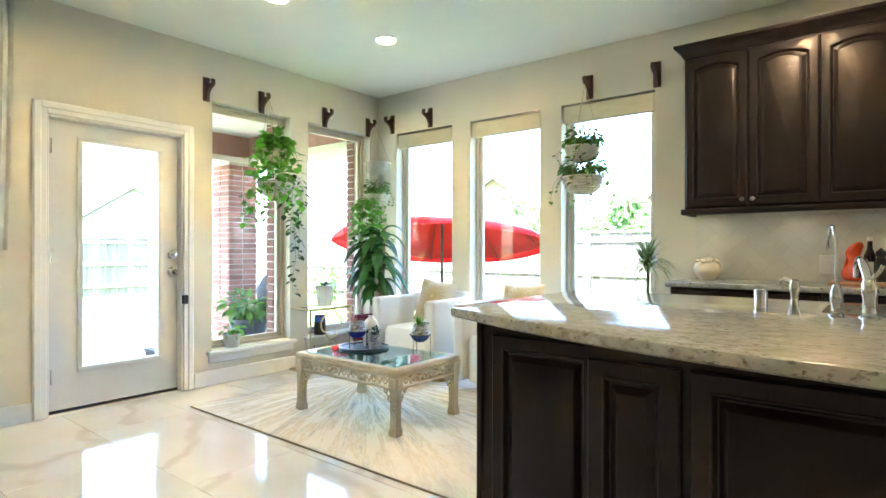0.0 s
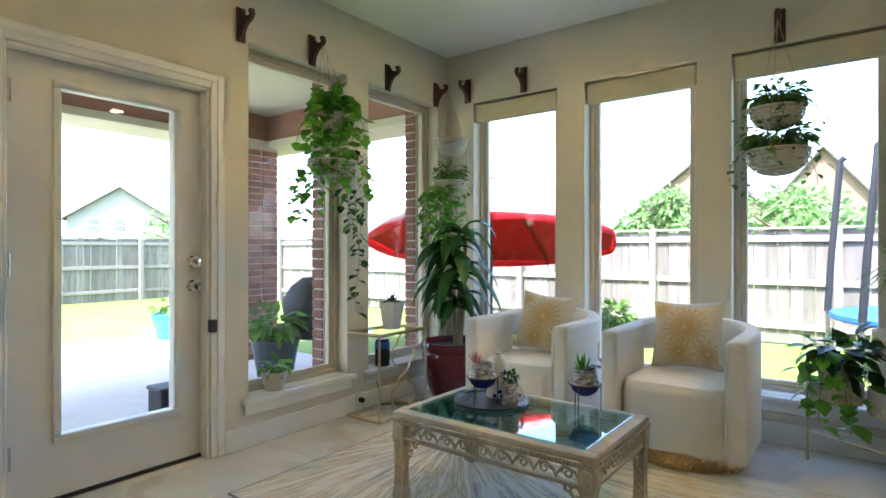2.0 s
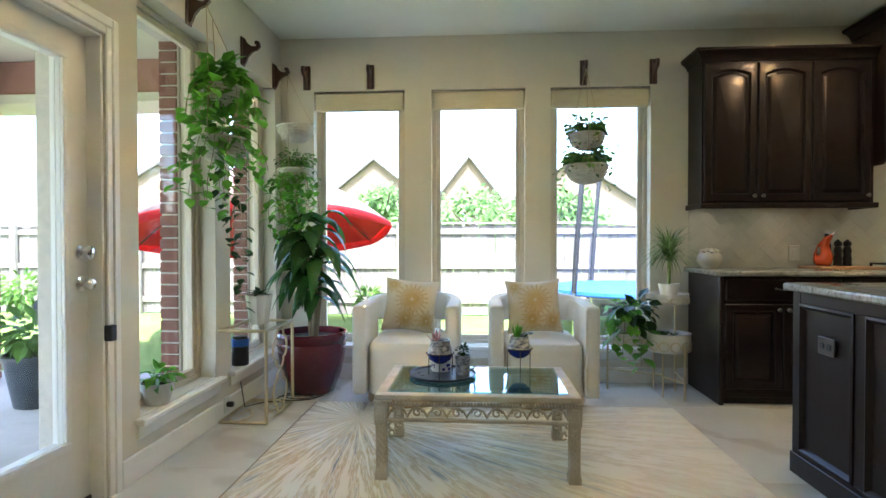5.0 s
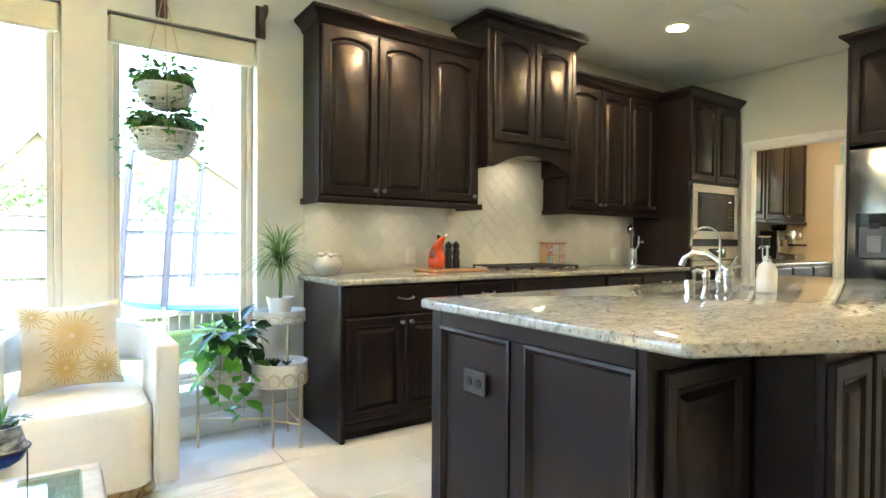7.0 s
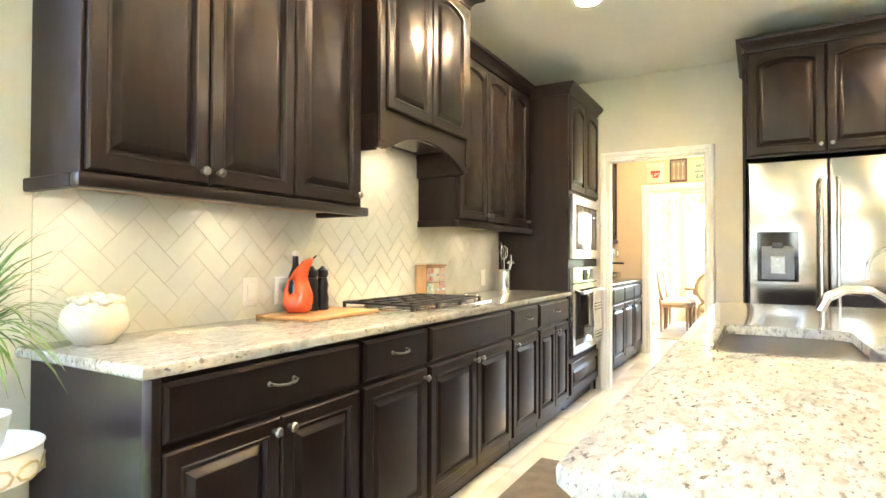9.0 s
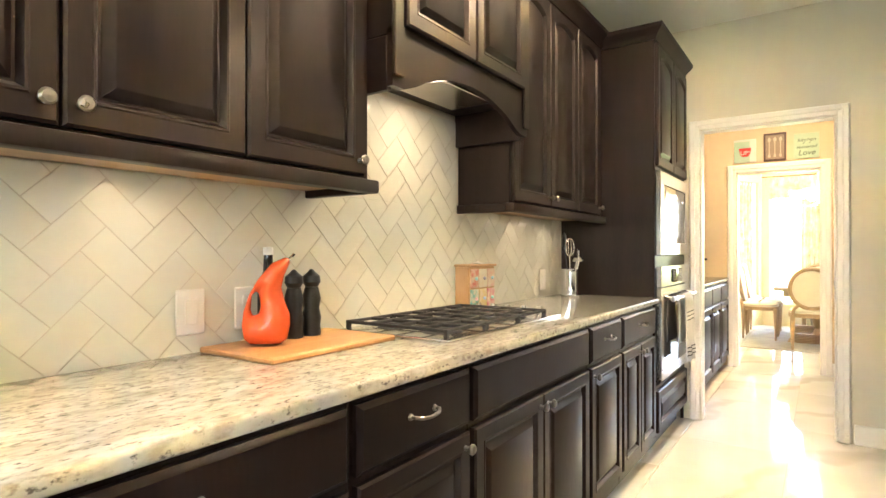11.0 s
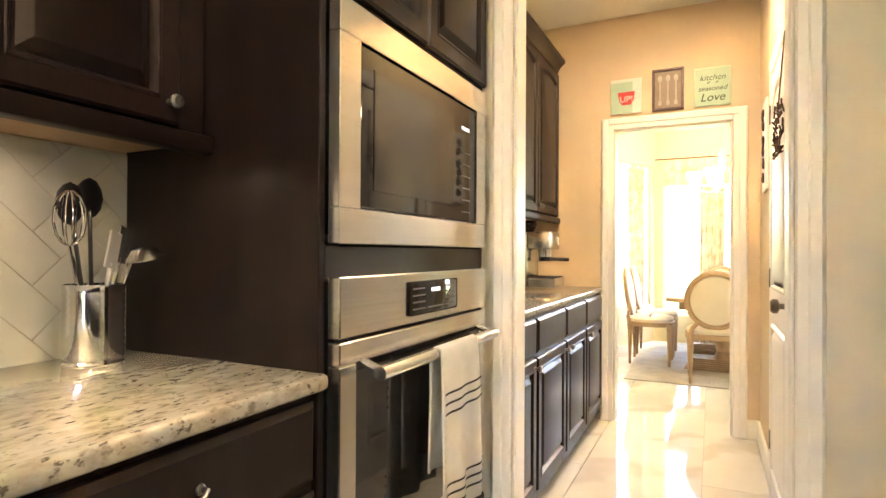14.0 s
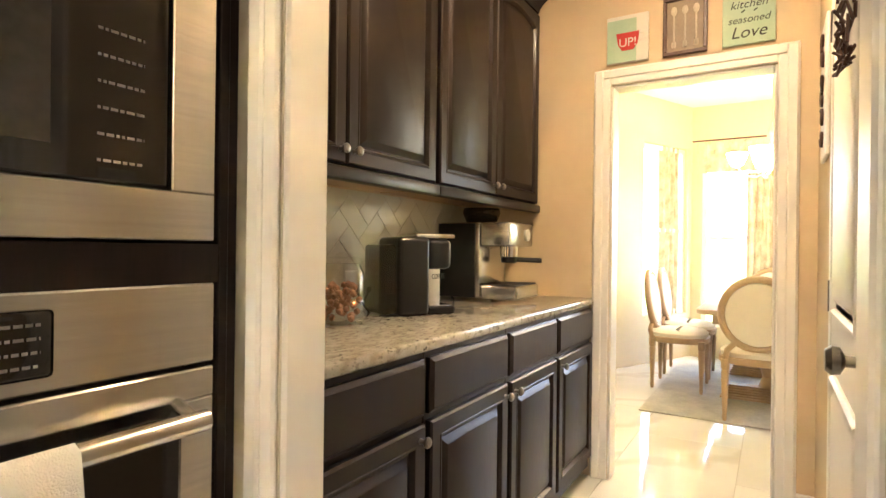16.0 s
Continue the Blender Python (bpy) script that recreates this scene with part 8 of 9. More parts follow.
t = thing("utensil_crock", "steel can of cooking utensils on the counter", "utensil holder", at=pose(3.165, 5.13, CT) @ Matrix.Scale(1.12, 4))
bm = bmesh.new()
lathe(bm, [(0, 0), (0.05, 0), (0.052, 0.004)] + [(0.05 + 0.0015 * (k % 2), 0.01 + k * 0.007) for k in range(19)] + [(0.053, 0.15), (0.049, 0.15), (0.048, 0.02), (0, 0.02)], 30)
part("can", bm, CHROME, t, "ribbed shiny steel can")
for k, (dx, dy, L, kind, mat) in enumerate(((-0.012, 0.01, 0.30, "spoon", BLACK), (0.006, 0.018, 0.315, "spoon", BLACK), (-0.022, -0.008, 0.225, "whisk", CHROME), (0.012, -0.012, 0.20, "spatula", STEEL), (0.0, -0.02, 0.19, "spatula", WHITE), (0.028, -0.004, 0.205, "ladle", STEEL))):
    bm = bmesh.new()
    top = Vector((dx * 2.6, dy * 2.4, L))
    tube(bm, [(dx * 0.4, dy * 0.4, 0.03), top], 0.004, 8)
    ax = Matrix.Translation(top)
    if kind == "spoon":
        bmesh.ops.create_icosphere(bm, subdivisions=2, radius=0.030, matrix=ax @ Matrix.Diagonal((0.9, 0.3, 1.35, 1)))
    elif kind == "spatula":
        box(bm, -0.016, 0.016, -0.002, 0.002, -0.01, 0.06, bevel=0.0015, m=ax @ pose(0, 0, 0, 0, 14, 20))
    elif kind == "ladle":
        lathe(bm, [(0.0, -0.02), (0.022, -0.016), (0.034, 0.0), (0.036, 0.004)], 18, ax @ pose(0.024, 0, -0.004, 0, 165, 0))
    else:
        for q in range(5):
            b = math.pi * q / 5
            tube(bm, [(0.026 * math.sin(u) * math.cos(b) + top.x, 0.026 * math.sin(u) * math.sin(b) + top.y, top.z + 0.045 - 0.05 * math.cos(u)) for u in np.linspace(0, 2 * math.pi, 14)[:-1]], 0.0012, 4, closed=True)
    part(kind, bm, mat, t)

# switches and outlets on the backsplash
for x, z, gang in ((0.710, 1.052, "switch"), (0.888, 1.05, "outlet"), (3.0, 1.045, "outlet")):
    t = thing("wall_plate", "white " + gang + " plate on the tiled backsplash", gang, at=pose(x, YN - 0.012, z))
    part("plate", B(-0.042, 0.042, -0.006, 0, -0.062, 0.062, bevel=0.003), WHITE, t)
    if gang == "switch":
        part("rocker", B(-0.018, 0.018, -0.010, -0.006, -0.034, 0.034, bevel=0.002), WHITE, t)
    else:
        for s in (-1, 1):
            part("socket", B(-0.017, 0.017, -0.0085, -0.006, s * 0.022 - 0.015, s * 0.022 + 0.015, bevel=0.002), WHITE, t)

# anti-fatigue mat before the range
solid("floor_mat", B(1.28, 2.25, 3.76, 4.50, 0.0005, 0.014, bevel=0.004), surface("brown_mat", (0.12, 0.095, 0.075), (0.18, 0.15, 0.12), 0.9, scale=10, bump=0.4), "thin brown floor mat before the range", "mat")

# ceiling cans and vents
for cx, cy in CANS + [(5.3, 4.15)]:
    t = thing("recessed_light", "white recessed ceiling light, switched on", "ceiling light", "recessed ceiling lights", at=pose(cx, cy, CEIL))
    bm = bmesh.new()
    lathe(bm, [(0.075, -0.002), (0.095, -0.003), (0.098, -0.008), (0.075, -0.012), (0.072, -0.002)], 32)
    part("trim_ring", bm, TRIM, t)
    bm = bmesh.new()
    lathe(bm, [(0.073, -0.006), (0, -0.006)], 28)
    part("lens", bm, LED, t, "glowing lens")


def ceiling_vent(x, y, w, d):
    t = thing("ceiling_vent", "cream louvred air vent in the ceiling", "vent", at=pose(x, y, CEIL))
    for a in ((-w / 2, w / 2, -d / 2, -d / 2 + 0.025), (-w / 2, w / 2, d / 2 - 0.025, d / 2), (-w / 2, -w / 2 + 0.025, -d / 2 + 0.025, d / 2 - 0.025), (w / 2 - 0.025, w / 2, -d / 2 + 0.025, d / 2 - 0.025)):
        part("frame", B(a[0], a[1], a[2], a[3], -0.010, -0.001, bevel=0.002), CEILING, t)
    n = int((w - 0.05) / 0.028)
    for k in range(n):
        x0 = -w / 2 + 0.03 + k * 0.028
        part("slat", B(-0.011, 0.011, -d / 2 + 0.025, d / 2 - 0.025, -0.001, 0.001, m=pose(x0 + 0.01, 0, -0.006, 0, 35, 0)), CEILING, t)
    # dark sheet painted in for the shade of the duct behind the slats
    part("duct_shade", B(-w / 2 + 0.02, w / 2 - 0.02, -d / 2 + 0.02, d / 2 - 0.02, -0.0015, -0.0005), PAD, t)


ceiling_vent(2.57, 3.95, 0.22, 0.27)
ceiling_vent(4.9, 4.15, 0.36, 0.20)

# clock on the wall beside the refrigerator
t = thing("wall_clock", "round white wall clock with a silver rim", "clock", at=pose(3.299, 2.29, 1.635, 0, -90, 0))
bm = bmesh.new()
lathe(bm, [(0.13, 0.001), (0.14, 0.012), (0.132, 0.03), (0.122, 0.028), (0.12, 0.016)], 40)
part("rim", bm, STEEL, t)
bm = bmesh.new()
lathe(bm, [(0.122, 0.014), (0, 0.0145)], 36)
part("face", bm, PAPER, t)
for L, w, a in ((0.06, 0.006, 40), (0.09, 0.004, 200)):
    part("clock_hand", B(-w, w, 0, L, 0.017, 0.019, m=pose(0, 0, 0, 0, 0, a)), BLACK, t)

# ---- butler's pantry ----
bp = pose(0, FY, 0)
edges = [4.358, 4.84, 5.385, 5.905, 6.452]
for k, (a, b) in enumerate(zip(edges, edges[1:])):
    base_cabinet(a, b, 1, 1, pulls=False, at=bp, knob_side="r" if k in (0, 1) else "l")
countertop("pantry_countertop", [(4.358, 4.652), (6.462, 4.652), (6.462, YN - 0.008), (4.358, YN - 0.008)], "polished speckled granite pantry countertop")
upper_cabinet(4.36, 5.385, [0.475, 0.515], at=upk, sides=(), rail_sides=(), z0=1.405)
upper_cabinet(5.387, 6.452, [0.505, 0.53], at=upk, sides=(), rail_sides=(), z0=1.405, single="l")

BREW = surface("brewer_black", (0.006, 0.006, 0.0065), (0.010, 0.010, 0.010), 0.3, scale=3, rough_var=0.03)
t = thing("coffee_maker", "black pod coffee maker with a chrome lid on the counter", "coffee maker", at=pose(5.31, 5.03, CT, 0, 0, -28))
part("tower", B(-0.10, 0.03, -0.09, 0.10, 0.0, 0.29, bevel=0.018, segs=3), BREW, t)
part("tank", B(-0.165, -0.103, -0.08, 0.08, 0.01, 0.26, bevel=0.012, segs=2), glass_surface("tank_plastic", (0.55, 0.55, 0.55), 0.1), t, "smoked water tank")
part("head", B(0.03, 0.135, -0.075, 0.085, 0.17, 0.285, bevel=0.022, segs=3), BREW, t)
part("lid", B(-0.02, 0.15, -0.07, 0.08, 0.286, 0.305, bevel=0.008, segs=2), CHROME, t, "chrome lid handle")
part("drip_tray", B(0.03, 0.15, -0.075, 0.085, 0.0, 0.03, bevel=0.006), BREW, t)
part("grille", B(0.045, 0.14, -0.06, 0.07, 0.03, 0.034), CHROME, t)
t = thing("espresso_machine", "brushed steel espresso machine with a black portafilter", "espresso machine", at=pose(6.03, 5.03, CT, 0, 0, 4) @ Matrix.Scale(1.12, 4))
part("body", B(-0.16, 0.15, 0.0, 0.19, 0.02, 0.335, bevel=0.012, segs=2), STEEL, t)
part("head", B(-0.16, 0.15, -0.13, 0.0, 0.235, 0.335, bevel=0.012, segs=2), STEEL, t)
part("drip_tray", B(-0.15, 0.14, -0.16, 0.0, 0.015, 0.07, bevel=0.006), STEEL, t)
part("tray_grille", B(-0.14, 0.13, -0.15, -0.01, 0.07, 0.075), IRON, t)
part("side_panel", B(-0.168, -0.161, 0.02, 0.19, 0.02, 0.33, bevel=0.002), BREW, t, "black side panel")
bm = bmesh.new()
lathe(bm, [(0.04, 0.19), (0.042, 0.235), (0.0, 0.235)], 24, pose(0.0, -0.07, 0))
part("group_head", bm, CHROME, t)
pf = bmesh.new()
lathe(pf, [(0.03, 0.165), (0.036, 0.17), (0.036, 0.19), (0, 0.19)], 22, pose(0.0, -0.07, 0))
tube(pf, [(0.0, -0.09, 0.18), (0.02, -0.13, 0.178), (0.05, -0.20, 0.176)], 0.011, 10)
part("portafilter", pf, BREW, t, "black handled portafilter")
bm = bmesh.new()
lathe(bm, [(0.06, 0.336), (0.07, 0.345), (0.085, 0.385), (0.08, 0.405), (0.0, 0.408)], 28, pose(0.02, 0.07, 0))
part("bean_hopper", bm, glass_surface("smoked_hopper", (0.15, 0.13, 0.12), 0.05), t, "smoked bean hopper")
bm = bmesh.new()
lathe(bm, [(0.026, 0), (0.026, 0.006), (0, 0.007)], 22, pose(0.06, -0.131, 0.285, 90, 0, 0))
part("gauge", bm, PAPER, t, "round pressure gauge")
t = thing("coffee_canister", "white canister lettered for coffee", "canister", at=pose(5.57, 5.13, CT))
bm = bmesh.new()
lathe(bm, [(0, 0), (0.055, 0), (0.057, 0.004), (0.057, 0.20), (0.05, 0.21), (0, 0.212)], 28)
part("body", bm, WHITE_POT, t)
lettering("lettering", "COFFEE", 0.03, pose(0, -0.0585, 0.13, 90, 0, 0), BLACK, t)
t = thing("glass_jar", "clear glass jar of brown pods with a lid", "jar", at=pose(4.93, 5.05, CT) @ Matrix.Scale(1.15, 4))
bm = bmesh.new()
lathe(bm, [(0, 0.002), (0.06, 0.002), (0.065, 0.01), (0.065, 0.14), (0.055, 0.16), (0.052, 0.17)], 28)
part("glass", bm, glass_surface("jar_glass", (0.93, 0.95, 0.93), gloss=0.7, least=0.10), t)
bm = bmesh.new()
rnd = random.Random(12)
for k in range(70):
    a, r = rnd.random() * 6.283, 0.054 * math.sqrt(rnd.random())
    bmesh.ops.create_icosphere(bm, subdivisions=1, radius=0.011, matrix=Matrix.Translation((r * math.cos(a), r * math.sin(a), 0.016 + 0.095 * rnd.random())))
part("contents", bm, surface("brown_pods", (0.42, 0.20, 0.10), (0.30, 0.13, 0.06), 0.6, scale=60), t)
bm = bmesh.new()
lathe(bm, [(0.057, 0.17), (0.057, 0.185), (0.02, 0.19), (0.012, 0.20), (0, 0.203)], 28)
part("lid", bm, GLASS, t)
for x in (5.20, 5.86):
    t = thing("wall_plate", "white outlet plate on the pantry backsplash", "outlet", at=pose(x, YN - 0.018, 1.04))
    part("plate", B(-0.04, 0.04, -0.006, 0, -0.06, 0.06, bevel=0.003), WHITE, t)
    part("plug", B(-0.014, 0.014, -0.03, -0.006, -0.03, -0.005, bevel=0.004), BLACK, t, "black plug")
    bm = bmesh.new()
    tube(bm, [(0, -0.03, -0.018), (0.02, -0.05, -0.07), (0.06, -0.06, -0.118), (0.12, -0.05, -0.121)], 0.004, 6)
    part("cord", bm, BLACK, t)

# signs above the dining opening
MINT = surface("mint_print", (0.36, 0.52, 0.38), (0.42, 0.56, 0.42), 0.6, scale=10)
RED_INK = surface("red_print", (0.60, 0.04, 0.03), (0.55, 0.035, 0.03), 0.5)
INK_BLACK = surface("black_ink", (0.02, 0.02, 0.02), None, 0.6)
SX = XP - 0.001
face_w = lambda y, z: Matrix.Translation((SX, y, z)) @ Matrix(((0, 0, -1, 0), (-1, 0, 0, 0), (0, 1, 0, 0), (0, 0, 0, 1)))
t = thing("cup_sign", "square sign with a red cup on mint and white", "sign", at=face_w(4.497, 2.272))
part("panel", B(-0.103, 0.103, -0.12, 0.12, 0.0, 0.018, bevel=0.002), PAPER, t)
part("mint_patch", B(-0.10, 0.045, -0.118, 0.10, 0.018, 0.0195), MINT, t)
bm = bmesh.new()
prism(bm, [(-0.055, 0.03), (-0.045, -0.03), (-0.025, -0.06), (0.03, -0.06), (0.052, -0.03), (0.06, 0.03)], 0.0195, 0.021)
part("red_cup", bm, RED_INK, t, "red cup shape")
bm = bmesh.new()
tube(bm, [(0.058, 0.02, 0.02), (0.082, 0.018, 0.02), (0.08, -0.012, 0.02), (0.052, -0.022, 0.02)], 0.004, 6)
part("cup_handle", bm, PAPER, t)
lettering("lettering", "UP!", 0.06, pose(0.003, -0.022, 0.0215), PAPER, t)
t = thing("cutlery_picture", "dark framed picture of three pieces of cutlery", "picture", at=face_w(4.226, 2.29))
for a in ((-0.10, 0.10, -0.142, -0.124), (-0.10, 0.10, 0.124, 0.142), (-0.10, -0.082, -0.124, 0.124), (0.082, 0.10, -0.124, 0.124)):
    part("frame", B(a[0], a[1], a[2], a[3], 0.0, 0.022, bevel=0.003), MAHOGANY, t)
part("print", B(-0.082, 0.082, -0.124, 0.124, 0.002, 0.010), surface("dusty_print", (0.25, 0.19, 0.13), (0.20, 0.15, 0.10), 0.5, scale=8), t)
for k in range(3):
    bm = bmesh.new()
    x = -0.05 + 0.05 * k
    box(bm, x - 0.004, x + 0.004, -0.10, 0.06, 0.010, 0.013, bevel=0.001)
    box(bm, x - 0.010, x + 0.010, -0.105, -0.075, 0.010, 0.013, bevel=0.003)
    lathe(bm, [(0.014, 0.010), (0.013, 0.013), (0, 0.014)], 14, pose(x, 0.075, 0) @ Matrix.Diagonal((1, 1.7, 1, 1)))
    part("cutlery", bm, surface("pale_cutlery", (0.50, 0.42, 0.32), None, 0.5), t)
t = thing("lettered_sign", "mint green sign with black lettering", "sign", at=face_w(3.955, 2.275))
part("panel", B(-0.108, 0.108, -0.125, 0.125, 0.0, 0.016, bevel=0.002), MINT, t)
for txt, size, z in (("kitchen", 0.052, 0.058), ("seasoned", 0.046, -0.012), ("Love", 0.075, -0.072)):
    lettering("lettering", txt, size, pose(0, z, 0.0165), INK_BLACK, t, 0.25)
bm = bmesh.new()
for k in range(2):
    tube(bm, [(-0.03 + 0.05 * k, 0.022, 0.017), (-0.015 + 0.05 * k, 0.032, 0.017)], 0.003, 5)
part("flourish", bm, INK_BLACK, t)


# pantry closet door on the south wall
def closet_door():
    t = thing("door_closet", "closed cream two-panel closet door with a nickel knob", "door", kind="structure")
    x0, x1 = 4.74, 5.50
    part("leaf", B(x0, x1, YP + 0.001, YP + 0.02, 0.012, 2.03, bevel=0.002), TRIM, t)
    for z0, z1, arch in ((0.18, 0.86, 0), (1.02, 1.92, 0.10)):
        bm = door_panel(x1 - x0 - 0.22, z1 - z0, arch, th=0.012, stile=0.012)
        p = part("panel", bm, TRIM, t)
        p.matrix_basis = pose(x1 - 0.11, YP + 0.020, z0, 0, 0, 180)
    bm = bmesh.new()
    lathe(bm, [(0.030, 0), (0.029, 0.006), (0.011, 0.010), (0.011, 0.028), (0.026, 0.036), (0.028, 0.05), (0.02, 0.06), (0, 0.061)], 22, pose(4.83, YP + 0.02, 0.985, -90, 0, 0))
    part("knob", bm, NICKEL, t, "brushed nickel knob")
    for a in ((x0 - 0.085, x0 - 0.004, 0, 2.12), (x1 + 0.004, x1 + 0.085, 0, 2.12), (x0 - 0.004, x1 + 0.004, 2.04, 2.12)):
        part("casing_board", B(a[0], a[1], YP + 0.001, YP + 0.022, a[2], a[3], bevel=0.005), TRIM, t)
    for z in (0.25, 1.02, 1.80):
        bm = bmesh.new()
        lathe(bm, [(0.006, 0), (0.006, 0.09)], 10, pose(x1 + 0.004, YP + 0.024, z))
        part("hinge", bm, NICKEL, t)


closet_door()
rnd = random.Random(14)
t = thing("door_wreath", "dark twig wreath hung on the closet door", "wreath", at=pose(4.92, YP + 0.045, 1.66))
bm = bmesh.new()
for k in range(26):
    a = 2 * math.pi * k / 26
    for q in range(2):
        b = a + rnd.uniform(0.2, 0.6)
        r1, r2 = rnd.uniform(0.07, 0.105), rnd.uniform(0.07, 0.12)
        tube(bm, [(r1 * math.cos(a), rnd.uniform(-0.012, 0.012), r1 * math.sin(a)), (r2 * math.cos(b), rnd.uniform(-0.012, 0.02), r2 * math.sin(b))], 0.0035, 5)
part("twig_ring", bm, MAHOGANY, t)
bm = bmesh.new()
tube(bm, [(0, 0, 0.10), (0, -0.02, 0.38)], 0.003, 5)
part("ribbon", bm, MAHOGANY, t)
t = thing("wall_plaque", "carved dark and cream wall plaque in the pantry", "plaque", at=pose(6.0, YP + 0.001, 1.78))
part("board", B(-0.12, 0.12, 0.0, 0.014, -0.25, 0.25, bevel=0.004), TRIM, t)
bm = bmesh.new()
for k in range(6):
    scroll(bm, 0.0, -0.17 + 0.07 * k, 0.035, 1.2, k, 1 if k % 2 else -1, 0.018, 0.007)
part("scrollwork", bm, MAHOGANY, t, "dark scrollwork")
t = thing("light_switch", "white light switch plate by the pantry opening", "switch", at=pose(4.50, YP + 0.001, 1.36))
part("plate", B(-0.06, 0.06, 0.0, 0.006, -0.06, 0.06, bevel=0.002), WHITE, t)
for s in (-1, 1):
    part("rocker", B(s * 0.026 - 0.016, s * 0.026 + 0.016, 0.006, 0.010, -0.032, 0.032, bevel=0.002), WHITE, t)
solid("storage_carton", B(6.12, 6.40, 5.02, 5.20, 2.575, 2.66, bevel=0.004, m=None), surface("carton_card", (0.55, 0.42, 0.26), (0.5, 0.37, 0.22), 0.8), "tan cardboard carton on top of the cabinet", "box")

# ---- dining room ----
OAK = surface("limed_oak", (0.34, 0.23, 0.13), (0.42, 0.29, 0.17), 0.5, scale=5, stretch=(3, 3, 0.5), bump=0.1)
LINEN = surface("pale_linen", (0.66, 0.60, 0.50), (0.62, 0.56, 0.46), 0.9, scale=8, bump=0.2, bump_scale=300)


def dining_chair():
    """An oval-back chair: turned legs, round seat, framed oval back with linen on both sides. Faces +y."""
    t = thing("dining_chair", "oval back dining chair in pale oak and linen", "chair", "chairs round the dining table")
    for x, y in ((-0.2, -0.19), (0.2, -0.19), (-0.22, 0.2), (0.22, 0.2)):
        bm = bmesh.new()
        lathe(bm, [(0.012, 0), (0.016, 0.03), (0.014, 0.05), (0.026, 0.34), (0.022, 0.36), (0.028, 0.37), (0.028, 0.43), (0, 0.43)], 14, pose(x, y, 0))
        part("leg", bm, OAK, t)
    bm = bmesh.new()
    r = loft(bm, [loop_round(0.50 - 2 * i, 0.48 - 2 * i, 0.18, z) for z, i in ((0.40, 0.01), (0.405, 0.0), (0.445, 0.0), (0.45, 0.008))])
    bm.faces.new(r[-1]), bm.faces.new(list(reversed(r[0])))
    part("seat_rail", bm, OAK, t)
    bm = bmesh.new()
    r = loft(bm, [loop_round(0.47 - 2 * i, 0.45 - 2 * i, 0.17, z) for z, i in ((0.451, 0.0), (0.48, -0.004), (0.50, 0.02), (0.51, 0.07))])
    bm.faces.new(r[-1]), bm.faces.new(list(reversed(r[0])))
    part("seat", bm, LINEN, t, "linen seat cushion")
    m = pose(0, -0.225, 0.755, 8, 0, 0)
    pts = [(0.225 * math.cos(a), 0, 0.245 * math.sin(a)) for a in np.linspace(0, 2 * math.pi, 37)[:-1]]
    bm = bmesh.new()
    tube(bm, pts, 0.026, 8, closed=True)
    part("back_frame", bm, OAK, t, at=m)
    bm = bmesh.new()
    r = loft(bm, [[(0.205 * s * math.cos(a), y, 0.225 * s * math.sin(a)) for a in np.linspace(0, 2 * math.pi, 29)[:-1]] for y, s in ((-0.028, 0.80), (-0.022, 0.97), (0.0, 1.0), (0.022, 0.97), (0.030, 0.80))])
    bm.faces.new(r[-1]), bm.faces.new(list(reversed(r[0])))
    part("back_pad", bm, LINEN, t, "oval linen back pad", at=m)
    for s in (-1, 1):
        bm = bmesh.new()
        tube(bm, [(s * 0.2, -0.19, 0.42), (s * 0.185, -0.215, 0.50), (s * 0.13, -0.205, 0.56)], 0.020, 8)
        part("back_post", bm, OAK, t)
    return t


first = dining_chair()
first.matrix_basis = pose(8.10, 3.93, 0.010, 0, 0, -90)
for x, y, rz in ((8.82, 4.55, 180), (9.45, 4.55, 180), (8.82, 3.10, 0), (9.45, 3.10, 0), (10.15, 3.85, 90)):
    copy_thing(first, pose(x, y, 0.010, 0, 0, rz))
t = thing("dining_table", "rectangular pale oak dining table on pedestals", "table", at=pose(9.13, 3.85, 0.010))
bm = bmesh.new()
r = loft(bm, [loop_round(1.85 - 2 * i, 1.02 - 2 * i, 0.10, z) for z, i in ((0.70, 0.01), (0.705, 0.0), (0.735, 0.0), (0.74, 0.006))])
bm.faces.new(r[-1]), bm.faces.new(list(reversed(r[0])))
part("tabletop", bm, OAK, t)
part("apron", B(-0.80, 0.80, -0.40, 0.40, 0.62, 0.70, bevel=0.004), OAK, t)
for s in (-1, 1):
    bm = bmesh.new()
    lathe(bm, [(0.09, 0.12), (0.06, 0.2), (0.10, 0.33), (0.06, 0.5), (0.09, 0.62), (0, 0.62)], 22, pose(s * 0.5, 0, 0))
    part("pedestal", bm, OAK, t)
    for q in range(6):
        part("foot_slat", B(s * 0.5 - 0.05, s * 0.5 + 0.05, -0.36 + 0.01 * q, 0.36 - 0.01 * q, 0.02 * q, 0.02 * q + 0.016, bevel=0.003), OAK, t)
bm = bmesh.new()
lathe(bm, [(0, 0), (0.05, 0), (0.045, 0.01), (0.012, 0.02), (0.01, 0.10), (0.03, 0.11), (0.035, 0.12), (0, 0.12)], 20)
t = solid("candle_stand", bm, OAK, "small turned candle stand on the dining table", "candle holder", at=pose(8.75, 3.85, 0.751))
bm = bmesh.new()
lathe(bm, [(0.028, 0.121), (0.028, 0.18), (0, 0.182)], 18)
part("candle", bm, WHITE, t, "white pillar candle")
